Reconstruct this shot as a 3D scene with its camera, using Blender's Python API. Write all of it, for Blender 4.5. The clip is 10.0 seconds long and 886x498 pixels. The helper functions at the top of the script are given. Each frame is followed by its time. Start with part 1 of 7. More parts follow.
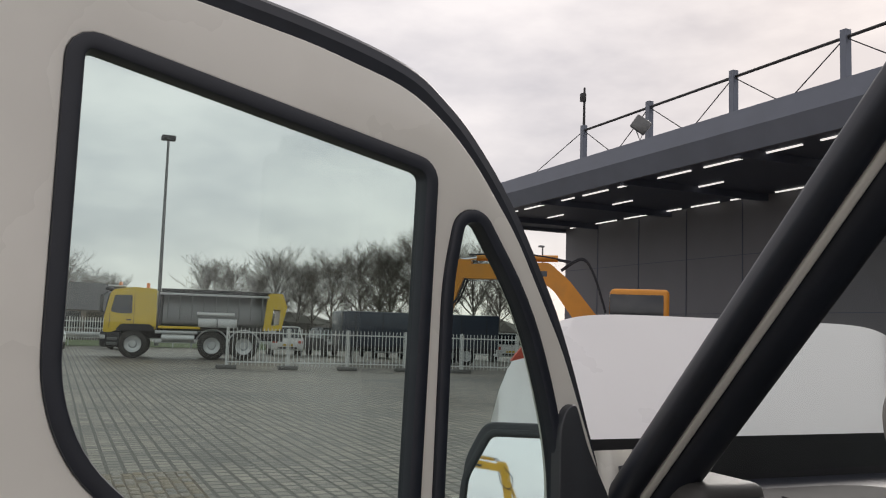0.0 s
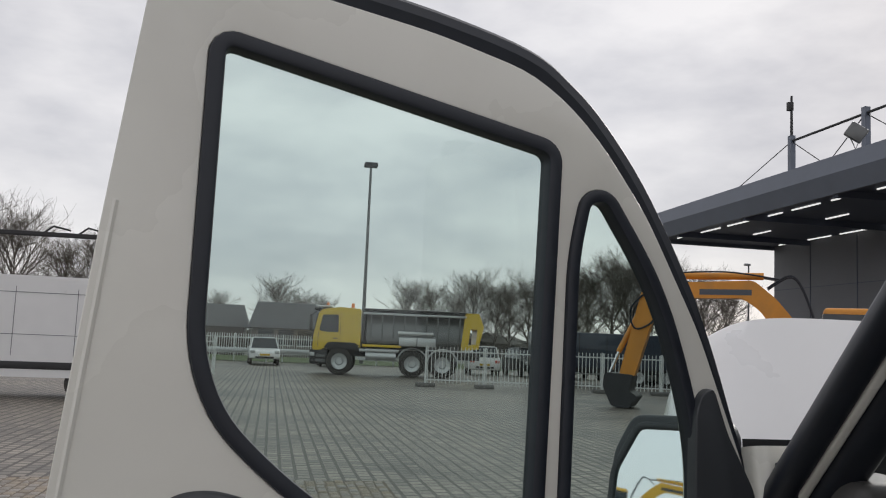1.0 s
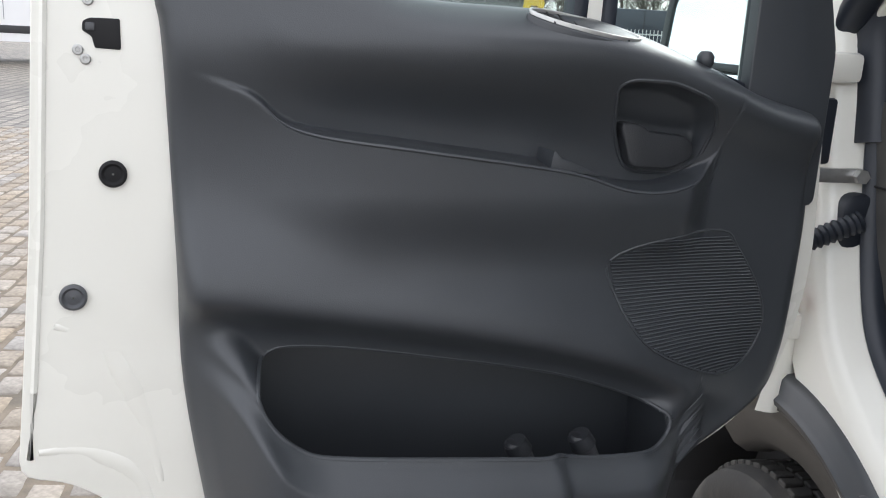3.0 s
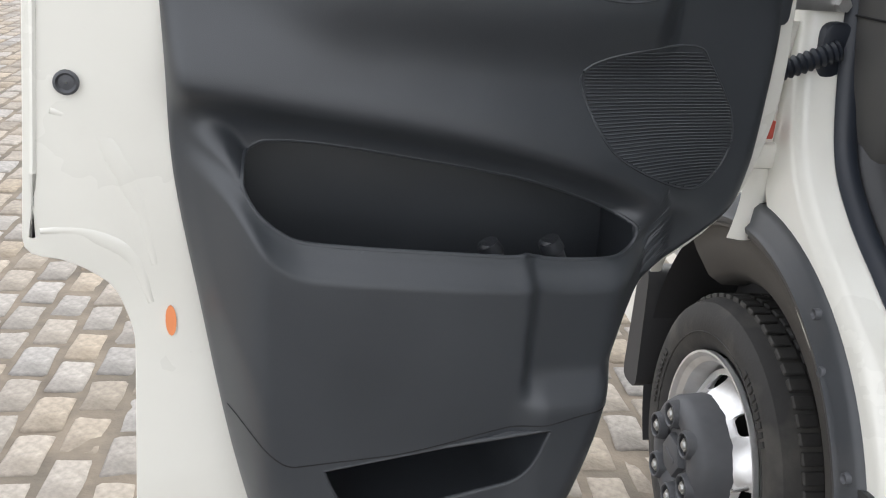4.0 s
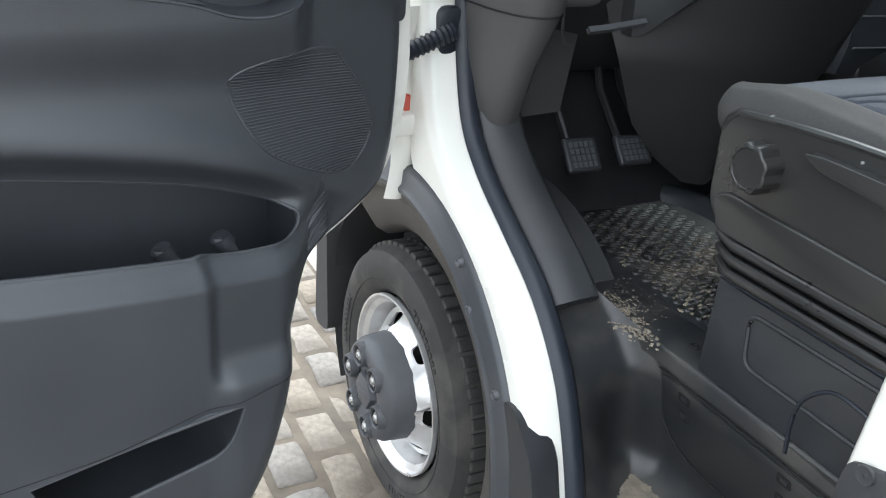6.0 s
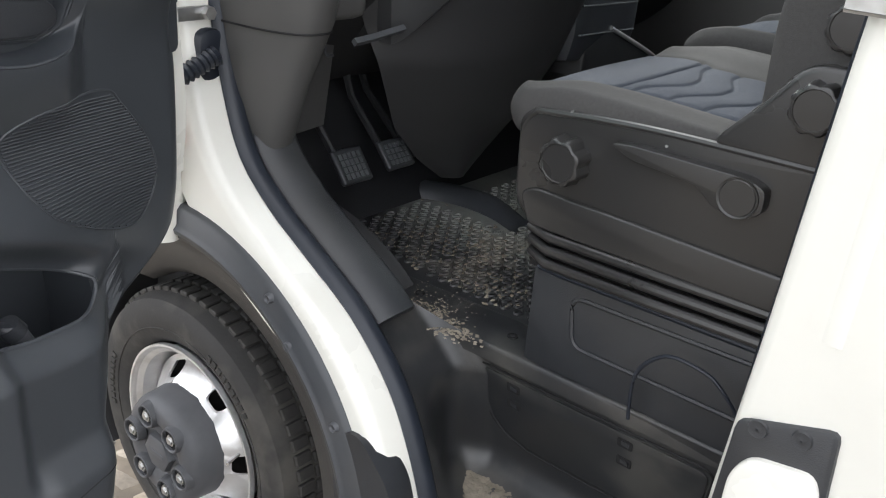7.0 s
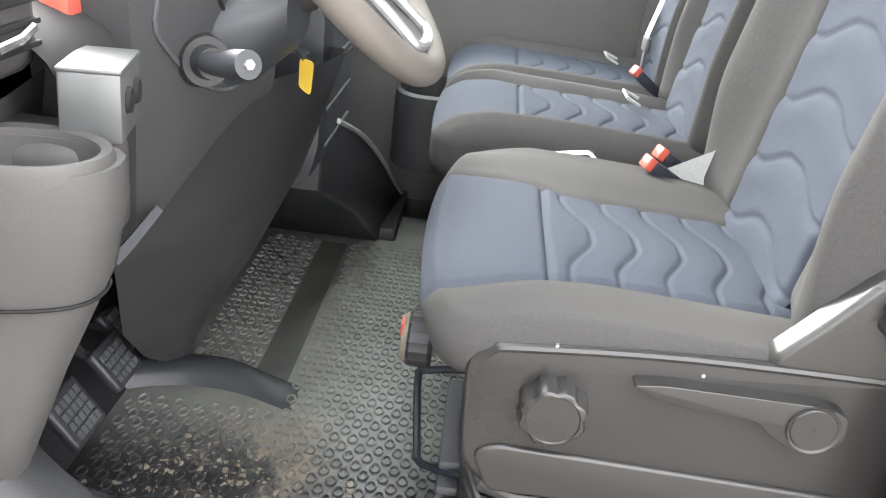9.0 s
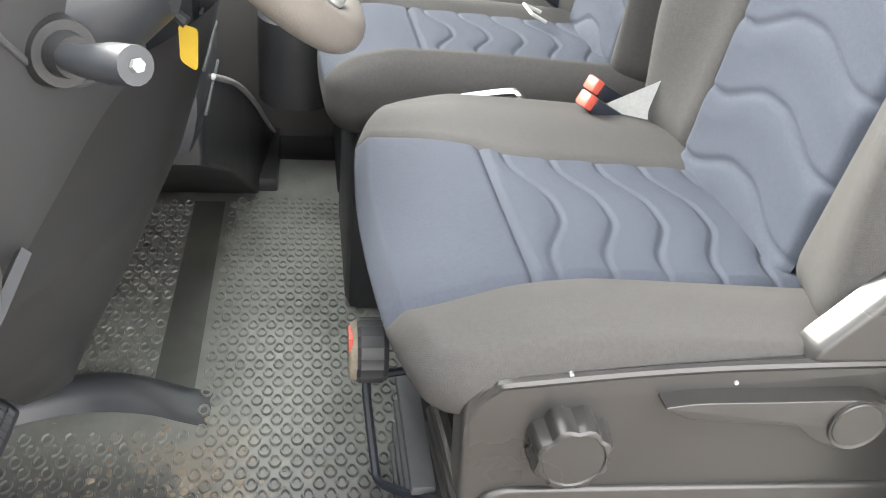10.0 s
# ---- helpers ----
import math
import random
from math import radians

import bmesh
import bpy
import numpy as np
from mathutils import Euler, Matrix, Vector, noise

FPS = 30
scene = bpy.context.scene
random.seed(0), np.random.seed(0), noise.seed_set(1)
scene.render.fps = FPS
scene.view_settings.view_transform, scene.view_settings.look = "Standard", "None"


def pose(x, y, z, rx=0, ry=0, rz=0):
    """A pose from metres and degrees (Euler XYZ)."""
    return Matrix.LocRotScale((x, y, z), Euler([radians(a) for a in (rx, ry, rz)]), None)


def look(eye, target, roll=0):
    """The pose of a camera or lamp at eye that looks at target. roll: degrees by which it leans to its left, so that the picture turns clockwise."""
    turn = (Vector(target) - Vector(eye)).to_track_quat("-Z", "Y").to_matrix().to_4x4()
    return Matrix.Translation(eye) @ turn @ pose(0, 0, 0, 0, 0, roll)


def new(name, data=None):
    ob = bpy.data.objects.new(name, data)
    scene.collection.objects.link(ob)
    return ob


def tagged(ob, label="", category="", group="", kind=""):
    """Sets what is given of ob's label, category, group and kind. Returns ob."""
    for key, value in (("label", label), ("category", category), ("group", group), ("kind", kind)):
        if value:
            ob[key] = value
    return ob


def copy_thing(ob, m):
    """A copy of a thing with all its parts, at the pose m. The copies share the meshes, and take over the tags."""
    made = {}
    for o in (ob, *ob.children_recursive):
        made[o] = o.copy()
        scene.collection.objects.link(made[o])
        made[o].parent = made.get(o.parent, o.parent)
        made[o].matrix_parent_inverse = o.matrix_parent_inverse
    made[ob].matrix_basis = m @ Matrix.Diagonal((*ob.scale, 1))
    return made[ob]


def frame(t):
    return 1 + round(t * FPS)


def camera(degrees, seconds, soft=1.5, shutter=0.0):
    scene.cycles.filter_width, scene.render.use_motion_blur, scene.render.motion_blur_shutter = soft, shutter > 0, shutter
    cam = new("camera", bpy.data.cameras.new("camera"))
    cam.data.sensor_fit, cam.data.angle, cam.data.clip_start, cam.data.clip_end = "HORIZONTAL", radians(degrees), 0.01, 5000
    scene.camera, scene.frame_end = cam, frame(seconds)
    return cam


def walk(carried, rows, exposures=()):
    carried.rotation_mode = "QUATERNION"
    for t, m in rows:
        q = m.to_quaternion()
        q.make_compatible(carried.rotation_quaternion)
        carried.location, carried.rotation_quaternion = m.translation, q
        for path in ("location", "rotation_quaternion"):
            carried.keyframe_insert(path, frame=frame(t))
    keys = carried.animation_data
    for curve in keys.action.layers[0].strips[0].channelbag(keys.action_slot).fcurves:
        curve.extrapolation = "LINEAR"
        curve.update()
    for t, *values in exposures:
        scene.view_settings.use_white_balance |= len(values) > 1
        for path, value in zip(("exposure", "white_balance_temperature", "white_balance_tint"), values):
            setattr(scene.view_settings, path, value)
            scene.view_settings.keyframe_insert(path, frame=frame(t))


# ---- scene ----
TRUE = 1.18  # size of the plan's unit in metres
cam = camera(53.3, 10.0, 1.1)
PATH = [
    (0, look((-0.909, -1.331, 1.815), (0.029, 0.824, 2.034), 1.8)),
    (0.5, look((-0.889, -1.356, 1.811), (-0.333, 0.922, 2.082), 2.9)),
    (1, look((-0.821, -1.389, 1.758), (-0.386, 0.916, 2.014), 2.4)),
    (1.5, look((-0.830, -1.371, 1.693), (-0.412, 0.951, 1.759), 1.7)),
    (1.7, look((-0.833, -1.363, 1.678), (-0.407, 0.957, 1.606), 2.5)),
    (2, look((-0.812, -1.371, 1.648), (-0.422, 0.946, 1.425), 1.8)),
    (2.5, look((-0.778, -1.348, 1.559), (-0.458, 0.948, 1.125), 2.1)),
    (3, look((-0.763, -1.306, 1.473), (-0.446, 0.960, 0.893), 3.0)),
    (3.2, look((-0.762, -1.300, 1.417), (-0.442, 0.961, 0.824), 3.0)),
    (4.3, look((-0.701, -1.461, 1.392), (-0.426, 0.678, 0.435), 4.6)),
    (4.5, look((-0.688, -1.498, 1.411), (-0.418, 0.635, 0.438), 4.7)),
    (5, look((-0.652, -1.533, 1.523), (-0.358, 0.578, 0.512), 4.5)),
    (5.5, look((-0.651, -1.531, 1.540), (0.017, 0.489, 0.519), 4.8)),
    (5.7, look((-0.658, -1.520, 1.543), (0.159, 0.443, 0.519), 4.9)),
    (6.8, look((-0.857, -1.360, 1.555), (0.718, 0.103, 0.584), 5.1)),
    (7, look((-0.852, -1.306, 1.555), (0.837, 0.030, 0.590), 4.8)),
    (7.5, look((-0.730, -1.095, 1.568), (1.191, -0.117, 0.605), 5.4)),
    (8, look((-0.626, -0.887, 1.600), (1.455, -0.306, 0.650), 5.8)),
    (8.5, look((-0.606, -0.672, 1.638), (1.552, -0.484, 0.702), 5.7)),
    (9, look((-0.556, -0.523, 1.676), (1.604, -0.474, 0.726), 7.1)),
    (9.5, look((-0.415, -0.433, 1.685), (1.649, -0.514, 0.543), 7.6)),
    (10, look((-0.320, -0.399, 1.690), (1.692, -0.778, 0.518), 5.9)),
]
EXPOSURES = [(0, 0.52, 6750, 12), (1, 0.42, 6450, 9), (1.5, 0.45, 6350, 9), (2, 0.9, 6350, 9), (2.5, 1.45, 6300, 9), (3, 1.95, 6200, 8), (4.5, 1.95, 6350, 6), (5, 2.0, 6050, 4), (5.5, 2.6, 5900, 3), (7, 2.35, 6300, 7), (7.5, 2.3, 6450, 9),
             (8, 3.0, 6450, 8), (8.5, 3.8, 6450, 7), (9, 4.0, 6550, 8), (9.5, 4.1, 6650, 9), (10, 4.15, 6750, 8)]
walk(cam, PATH, EXPOSURES)

# ---- world, sun, exposure ----
world = bpy.data.worlds.new("overcast_sky")
scene.world = world
world.use_nodes = True
wt = world.node_tree
wt.nodes.clear()
w_out = wt.nodes.new("ShaderNodeOutputWorld")
w_bg = wt.nodes.new("ShaderNodeBackground")
w_sky = wt.nodes.new("ShaderNodeTexSky")
w_sky.sky_type, w_sky.sun_disc = "NISHITA", False
w_sky.sun_elevation, w_sky.sun_rotation = radians(24), radians(50)
w_co = wt.nodes.new("ShaderNodeTexCoord")
w_map = wt.nodes.new("ShaderNodeMapping")
w_map.inputs["Scale"].default_value = (1.0, 1.0, 2.6)
w_n = wt.nodes.new("ShaderNodeTexNoise")
w_n.inputs["Scale"].default_value, w_n.inputs["Detail"].default_value, w_n.inputs["Roughness"].default_value = 2.6, 6.0, 0.55
w_r = wt.nodes.new("ShaderNodeValToRGB")
w_r.color_ramp.elements[0].position, w_r.color_ramp.elements[0].color = 0.34, (3.3, 3.25, 3.5, 1)
w_r.color_ramp.elements[1].position, w_r.color_ramp.elements[1].color = 0.62, (5.6, 5.4, 5.42, 1)
w_mix = wt.nodes.new("ShaderNodeMixRGB")
w_mix.inputs[0].default_value = 0.93
wt.links.new(w_co.outputs["Generated"], w_map.inputs[0])
wt.links.new(w_map.outputs[0], w_n.inputs["Vector"])
wt.links.new(w_n.outputs["Fac"], w_r.inputs[0])
wt.links.new(w_sky.outputs[0], w_mix.inputs[1])
wt.links.new(w_r.outputs[0], w_mix.inputs[2])
wt.links.new(w_mix.outputs[0], w_bg.inputs["Color"])
w_bg.inputs["Strength"].default_value = 0.12
wt.links.new(w_bg.outputs[0], w_out.inputs[0])

sun_data = bpy.data.lights.new("sun", "SUN")
sun_data.energy, sun_data.angle, sun_data.color = 0.9, radians(25), (1.0, 0.97, 0.93)
sun = new("sun", sun_data)
sun.matrix_world = look((20, 17, 14), (0, 0, 0))


# ---- materials ----
def mat(name, col, rough=0.5, metal=0.0, var=0.12, scale=20.0, bump=0.0, bscale=200.0, spec=0.5, dirt=None, dscale=3.0, damt=0.0, coat=0.0, rnd=0.0, island=False):
    m = bpy.data.materials.new(name)
    m.use_nodes = True
    nt = m.node_tree
    b = nt.nodes["Principled BSDF"]
    b.inputs["Roughness"].default_value = rough
    b.inputs["Metallic"].default_value = metal
    b.inputs["Specular IOR Level"].default_value = spec
    if coat:
        b.inputs["Coat Weight"].default_value = coat
        b.inputs["Coat Roughness"].default_value = 0.08
    co = nt.nodes.new("ShaderNodeTexCoord")
    n1 = nt.nodes.new("ShaderNodeTexNoise")
    n1.inputs["Scale"].default_value, n1.inputs["Detail"].default_value = scale, 5.0
    nt.links.new(co.outputs["Object"], n1.inputs["Vector"])
    ramp = nt.nodes.new("ShaderNodeValToRGB")
    ramp.color_ramp.elements[0].position, ramp.color_ramp.elements[1].position = 0.25, 0.75
    ramp.color_ramp.elements[0].color = (*[c * (1 - var) for c in col], 1)
    ramp.color_ramp.elements[1].color = (*[min(1, c * (1 + var)) for c in col], 1)
    nt.links.new(n1.outputs["Fac"], ramp.inputs[0])
    src = ramp.outputs[0]
    if dirt:
        n2 = nt.nodes.new("ShaderNodeTexNoise")
        n2.inputs["Scale"].default_value, n2.inputs["Detail"].default_value = dscale, 8.0
        nt.links.new(co.outputs["Object"], n2.inputs["Vector"])
        r2 = nt.nodes.new("ShaderNodeValToRGB")
        r2.color_ramp.elements[0].position, r2.color_ramp.elements[1].position = 0.48, 0.66
        r2.color_ramp.elements[1].color = (damt, damt, damt, 1)
        nt.links.new(n2.outputs["Fac"], r2.inputs[0])
        mx = nt.nodes.new("ShaderNodeMixRGB")
        mx.inputs[2].default_value = (*dirt, 1)
        nt.links.new(r2.outputs[0], mx.inputs[0])
        nt.links.new(src, mx.inputs[1])
        src = mx.outputs[0]
    if rnd:
        pick = nt.nodes.new("ShaderNodeNewGeometry").outputs["Random Per Island"] if island else nt.nodes.new("ShaderNodeObjectInfo").outputs["Random"]
        mr = nt.nodes.new("ShaderNodeMapRange")
        mr.inputs[3].default_value, mr.inputs[4].default_value = 1 - rnd, 1 + rnd
        nt.links.new(pick, mr.inputs[0])
        again = nt.nodes.new("ShaderNodeMath")
        again.operation, again.inputs[1].default_value = "MULTIPLY", 17.3
        nt.links.new(pick, again.inputs[0])
        frac = nt.nodes.new("ShaderNodeMath")
        frac.operation = "FRACT"
        nt.links.new(again.outputs[0], frac.inputs[0])
        ms = nt.nodes.new("ShaderNodeMapRange")
        ms.inputs[3].default_value, ms.inputs[4].default_value = 0.45, 1.35
        nt.links.new(frac.outputs[0], ms.inputs[0])
        hs = nt.nodes.new("ShaderNodeHueSaturation")
        nt.links.new(mr.outputs[0], hs.inputs["Value"])
        nt.links.new(ms.outputs[0], hs.inputs["Saturation"])
        nt.links.new(src, hs.inputs["Color"])
        src = hs.outputs[0]
    nt.links.new(src, b.inputs["Base Color"])
    rr = nt.nodes.new("ShaderNodeMapRange")
    rr.inputs[3].default_value, rr.inputs[4].default_value = rough - min(0.08, rough * 0.3), min(1, rough + min(0.08, rough * 0.3))
    nt.links.new(n1.outputs["Fac"], rr.inputs[0])
    nt.links.new(rr.outputs[0], b.inputs["Roughness"])
    if bump:
        n3 = nt.nodes.new("ShaderNodeTexNoise")
        n3.inputs["Scale"].default_value, n3.inputs["Detail"].default_value = bscale, 3.0
        nt.links.new(co.outputs["Object"], n3.inputs["Vector"])
        bp = nt.nodes.new("ShaderNodeBump")
        bp.inputs["Strength"].default_value, bp.inputs["Distance"].default_value = bump, 0.002
        nt.links.new(n3.outputs["Fac"], bp.inputs["Height"])
        nt.links.new(bp.outputs[0], b.inputs["Normal"])
    return m


def glass_mat(name, tint, mixv=0.05):
    m = bpy.data.materials.new(name)
    m.use_nodes = True
    nt = m.node_tree
    nt.nodes.clear()
    out = nt.nodes.new("ShaderNodeOutputMaterial")
    tr = nt.nodes.new("ShaderNodeBsdfTransparent")
    tr.inputs[0].default_value = (*tint, 1)
    gl = nt.nodes.new("ShaderNodeBsdfGlossy")
    gl.inputs["Roughness"].default_value = 0.02
    mx = nt.nodes.new("ShaderNodeMixShader")
    mx.inputs[0].default_value = mixv
    nt.links.new(tr.outputs[0], mx.inputs[1])
    nt.links.new(gl.outputs[0], mx.inputs[2])
    nt.links.new(mx.outputs[0], out.inputs[0])
    return m


M = {}
M["white"] = mat("van_white_paint", (0.76, 0.75, 0.69), 0.28, var=0.03, scale=3, coat=0.6, dirt=(0.45, 0.42, 0.36), dscale=5, damt=0.12)
M["white2"] = mat("body_white_paint", (0.78, 0.78, 0.78), 0.3, var=0.03, scale=2, coat=0.5)
M["trim"] = mat("door_trim_plastic", (0.040, 0.044, 0.050), 0.40, var=0.10, scale=8, bump=0.12, bscale=900, spec=0.55)
M["seat_plastic"] = mat("seat_panel_plastic", (0.027, 0.0265, 0.026), 0.30, var=0.06, scale=5, spec=0.6)
M["cover"] = mat("column_cover_plastic", (0.050, 0.051, 0.053), 0.5, var=0.08, scale=8, bump=0.15, bscale=800)
M["dark_panel"] = mat("smooth_dark_panel", (0.034, 0.034, 0.035), 0.42, var=0.06, scale=4)
M["flare"] = mat("dusty_brown_black_plastic", (0.040, 0.038, 0.036), 0.5, var=0.15, scale=9, bump=0.2, bscale=700, dirt=(0.11, 0.10, 0.085), dscale=5, damt=0.2)
M["trim_rough"] = mat("grained_black_plastic", (0.027, 0.029, 0.033), 0.42, var=0.15, scale=12, bump=0.25, bscale=700, dirt=(0.13, 0.12, 0.10), dscale=7, damt=0.09)
M["step"] = mat("muddy_step_plastic", (0.023, 0.024, 0.026), 0.36, var=0.15, scale=9, bump=0.15, bscale=600, spec=0.6, dirt=(0.15, 0.14, 0.12), dscale=9, damt=0.28)
M["band"] = mat("grey_black_flare_band", (0.046, 0.050, 0.056), 0.42, var=0.12, scale=9, bump=0.2, bscale=700, dirt=(0.12, 0.11, 0.10), dscale=6, damt=0.2)
M["dash_top"] = mat("matte_dash_top", (0.030, 0.030, 0.031), 0.75, var=0.1, scale=10, bump=0.2, bscale=700, spec=0.3)
M["dash"] = mat("dash_plastic", (0.078, 0.076, 0.074), 0.5, var=0.08, scale=10, bump=0.15, bscale=800)
M["wheel_rim"] = mat("grained_wheel_rim", (0.16, 0.145, 0.13), 0.55, var=0.08, scale=12, bump=0.2, bscale=700)
M["rubber"] = mat("seal_rubber", (0.014, 0.018, 0.027), 0.45, var=0.15, scale=30, spec=0.5)
M["tyre"] = mat("tyre_rubber", (0.028, 0.027, 0.026), 0.75, var=0.2, scale=25, dirt=(0.14, 0.13, 0.11), dscale=9, damt=0.35, bump=0.3, bscale=150)
M["rim"] = mat("silver_steel_rim", (0.74, 0.74, 0.74), 0.30, 0.7, var=0.08, scale=12, dirt=(0.25, 0.22, 0.19), dscale=14, damt=0.3)
M["hub_dark"] = mat("dark_hub_plastic", (0.068, 0.070, 0.076), 0.5, var=0.12, scale=30)
M["hub"] = mat("grey_hub_plastic", (0.075, 0.078, 0.085), 0.5, var=0.12, scale=30)
M["steel"] = mat("zinc_steel", (0.5, 0.5, 0.49), 0.38, 0.9, var=0.15, scale=60)
M["chrome"] = mat("bright_metal", (0.72, 0.72, 0.72), 0.2, 0.95, var=0.05, scale=40)
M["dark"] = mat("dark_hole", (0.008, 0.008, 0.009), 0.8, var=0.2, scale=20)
M["fab"] = mat("seat_side_fabric", (0.058, 0.057, 0.056), 0.85, var=0.12, scale=260, bump=0.5, bscale=1100, spec=0.25)
M["fab2"] = mat("seat_insert_fabric", (0.045, 0.053, 0.071), 0.85, var=0.13, scale=300, bump=0.6, bscale=1300, spec=0.25)
M["mat_dark"] = mat("smooth_black_mat", (0.028, 0.029, 0.031), 0.4, var=0.15, scale=14, bump=0.2, bscale=300)
M["mud"] = mat("dried_mud", (0.24, 0.21, 0.165), 0.95, var=0.3, scale=40, bump=0.8, bscale=120)
M["red"] = mat("red_plastic", (0.55, 0.10, 0.07), 0.4, var=0.06)
M["orange"] = mat("orange_sticker", (0.85, 0.30, 0.12), 0.5, var=0.05)
M["yellow_tag"] = mat("yellow_card", (0.62, 0.42, 0.05), 0.5, var=0.08)
M["belt"] = mat("grey_belt_webbing", (0.40, 0.41, 0.40), 0.7, var=0.1, scale=200, bump=0.4, bscale=900)
M["mirror"] = mat("mirror_silver", (0.86, 0.90, 0.95), 0.02, 1.0, var=0.0)
M["glass"] = glass_mat("door_glass_green", (0.82, 0.89, 0.872), 0.04)
M["glass_clear"] = glass_mat("windscreen_glass", (0.88, 0.92, 0.90))
M["car_glass"] = mat("dark_car_glass", (0.02, 0.025, 0.03), 0.08, var=0.05, spec=0.7)
M["truck_yellow"] = mat("truck_yellow_paint", (0.72, 0.50, 0.03), 0.35, var=0.06, scale=2, coat=0.4)
M["exc_orange"] = mat("excavator_orange_paint", (0.66, 0.27, 0.03), 0.45, var=0.1, scale=2, dirt=(0.2, 0.12, 0.05), dscale=2, damt=0.3)
M["exc_yellow"] = mat("machine_yellow_paint", (0.70, 0.40, 0.04), 0.45, var=0.08, scale=2)
M["steel_grey"] = mat("grey_steel_body", (0.16, 0.165, 0.165), 0.4, 0.5, var=0.15, scale=1.5)
M["chassis"] = mat("dark_chassis", (0.03, 0.03, 0.032), 0.6, var=0.2, scale=4)
M["alu"] = mat("aluminium", (0.55, 0.56, 0.56), 0.4, 0.7, var=0.08, scale=3)
M["fence"] = mat("white_galvanised_fence", (0.70, 0.71, 0.70), 0.5, 0.1, var=0.06, scale=2)
M["concrete"] = mat("concrete_block", (0.16, 0.155, 0.15), 0.9, var=0.2, scale=6)
M["silver"] = mat("silver_car_paint", (0.5, 0.52, 0.55), 0.3, 0.5, var=0.04, coat=0.5)
M["navy"] = mat("dark_blue_paint", (0.035, 0.045, 0.065), 0.35, var=0.1, coat=0.4)
M["wall_grey"] = mat("grey_cladding", (0.165, 0.168, 0.185), 0.6, var=0.06, scale=0.6, bump=0.1, bscale=8)
M["fascia"] = mat("blue_grey_fascia", (0.15, 0.17, 0.21), 0.5, 0.2, var=0.08, scale=0.8)
M["soffit"] = mat("dark_soffit", (0.085, 0.10, 0.14), 0.6, var=0.1, scale=1.0)
M["bark"] = mat("winter_bark", (0.14, 0.125, 0.11), 0.9, var=0.25, scale=3)
M["roof"] = mat("dark_roof_tiles", (0.07, 0.07, 0.075), 0.85, var=0.25, scale=2)
M["brickwall"] = mat("house_brick", (0.12, 0.10, 0.09), 0.85, var=0.15, scale=3)
M["green"] = mat("verge_grass", (0.07, 0.095, 0.035), 0.95, var=0.35, scale=3)
M["woods"] = mat("far_shrubs", (0.075, 0.07, 0.06), 0.95, var=0.35, scale=1.5)
strip = bpy.data.materials.new("lit_strip")
strip.use_nodes = True
strip.node_tree.nodes["Principled BSDF"].inputs["Emission Color"].default_value = (1, 0.98, 0.95, 1)
strip.node_tree.nodes["Principled BSDF"].inputs["Emission Strength"].default_value = 0.6
M["strip"] = strip


def floor_mat():
    """Black rubber, grey-green dust and painted window sheen away from the driver's feet, brown mud where the heels
    rest.
    """
    m = mat("rubber_mat", (0.024, 0.025, 0.027), 0.36, var=0.2, scale=14, bump=0.1, bscale=300, spec=0.8)
    nt = m.node_tree
    b = nt.nodes["Principled BSDF"]
    base = b.inputs["Base Color"].links[0].from_socket
    co = nt.nodes.new("ShaderNodeTexCoord").outputs["Object"]
    sep = nt.nodes.new("ShaderNodeSeparateXYZ")
    nt.links.new(co, sep.inputs[0])
    ns = nt.nodes.new("ShaderNodeTexNoise")
    ns.inputs["Scale"].default_value, ns.inputs["Detail"].default_value, ns.inputs["Roughness"].default_value = 7.0, 9.0, 0.7
    nt.links.new(co, ns.inputs["Vector"])

    def span(src, a0, a1, b0, b1):
        mr = nt.nodes.new("ShaderNodeMapRange")
        mr.interpolation_type = "SMOOTHSTEP"
        for k, val in zip((1, 2, 3, 4), (a0, a1, b0, b1)):
            mr.inputs[k].default_value = val
        nt.links.new(src, mr.inputs[0])
        return mr.outputs[0]

    def times(a, c):
        mm = nt.nodes.new("ShaderNodeMath")
        mm.operation = "MULTIPLY"
        nt.links.new(a, mm.inputs[0])
        nt.links.new(c, mm.inputs[1])
        return mm.outputs[0]

    def lay(under, fac, col):
        mx = nt.nodes.new("ShaderNodeMixRGB")
        mx.inputs[2].default_value = (*col, 1)
        nt.links.new(fac, mx.inputs[0])
        nt.links.new(under, mx.inputs[1])
        return mx.outputs[0]

    # paler towards the far side: dust, with reflected window light put into the colour
    dust_sheen = times(span(sep.outputs["X"], 0.44, 0.64, 0.0, 1.0), span(ns.outputs["Fac"], 0.25, 0.65, 0.55, 1.0))
    out = lay(base, dust_sheen, (0.235, 0.245, 0.225))
    gap = nt.nodes.new("ShaderNodeVectorMath")
    gap.operation = "DISTANCE"
    gap.inputs[1].default_value = (0.52, -0.25, 0.012)
    nt.links.new(co, gap.inputs[0])
    mud = times(span(gap.outputs["Value"], 0.04, 0.20, 0.65, 0.0), span(ns.outputs["Fac"], 0.46, 0.58, 0.0, 1.0))
    out = lay(out, mud, (0.21, 0.185, 0.15))
    nt.links.new(out, b.inputs["Base Color"])
    return m


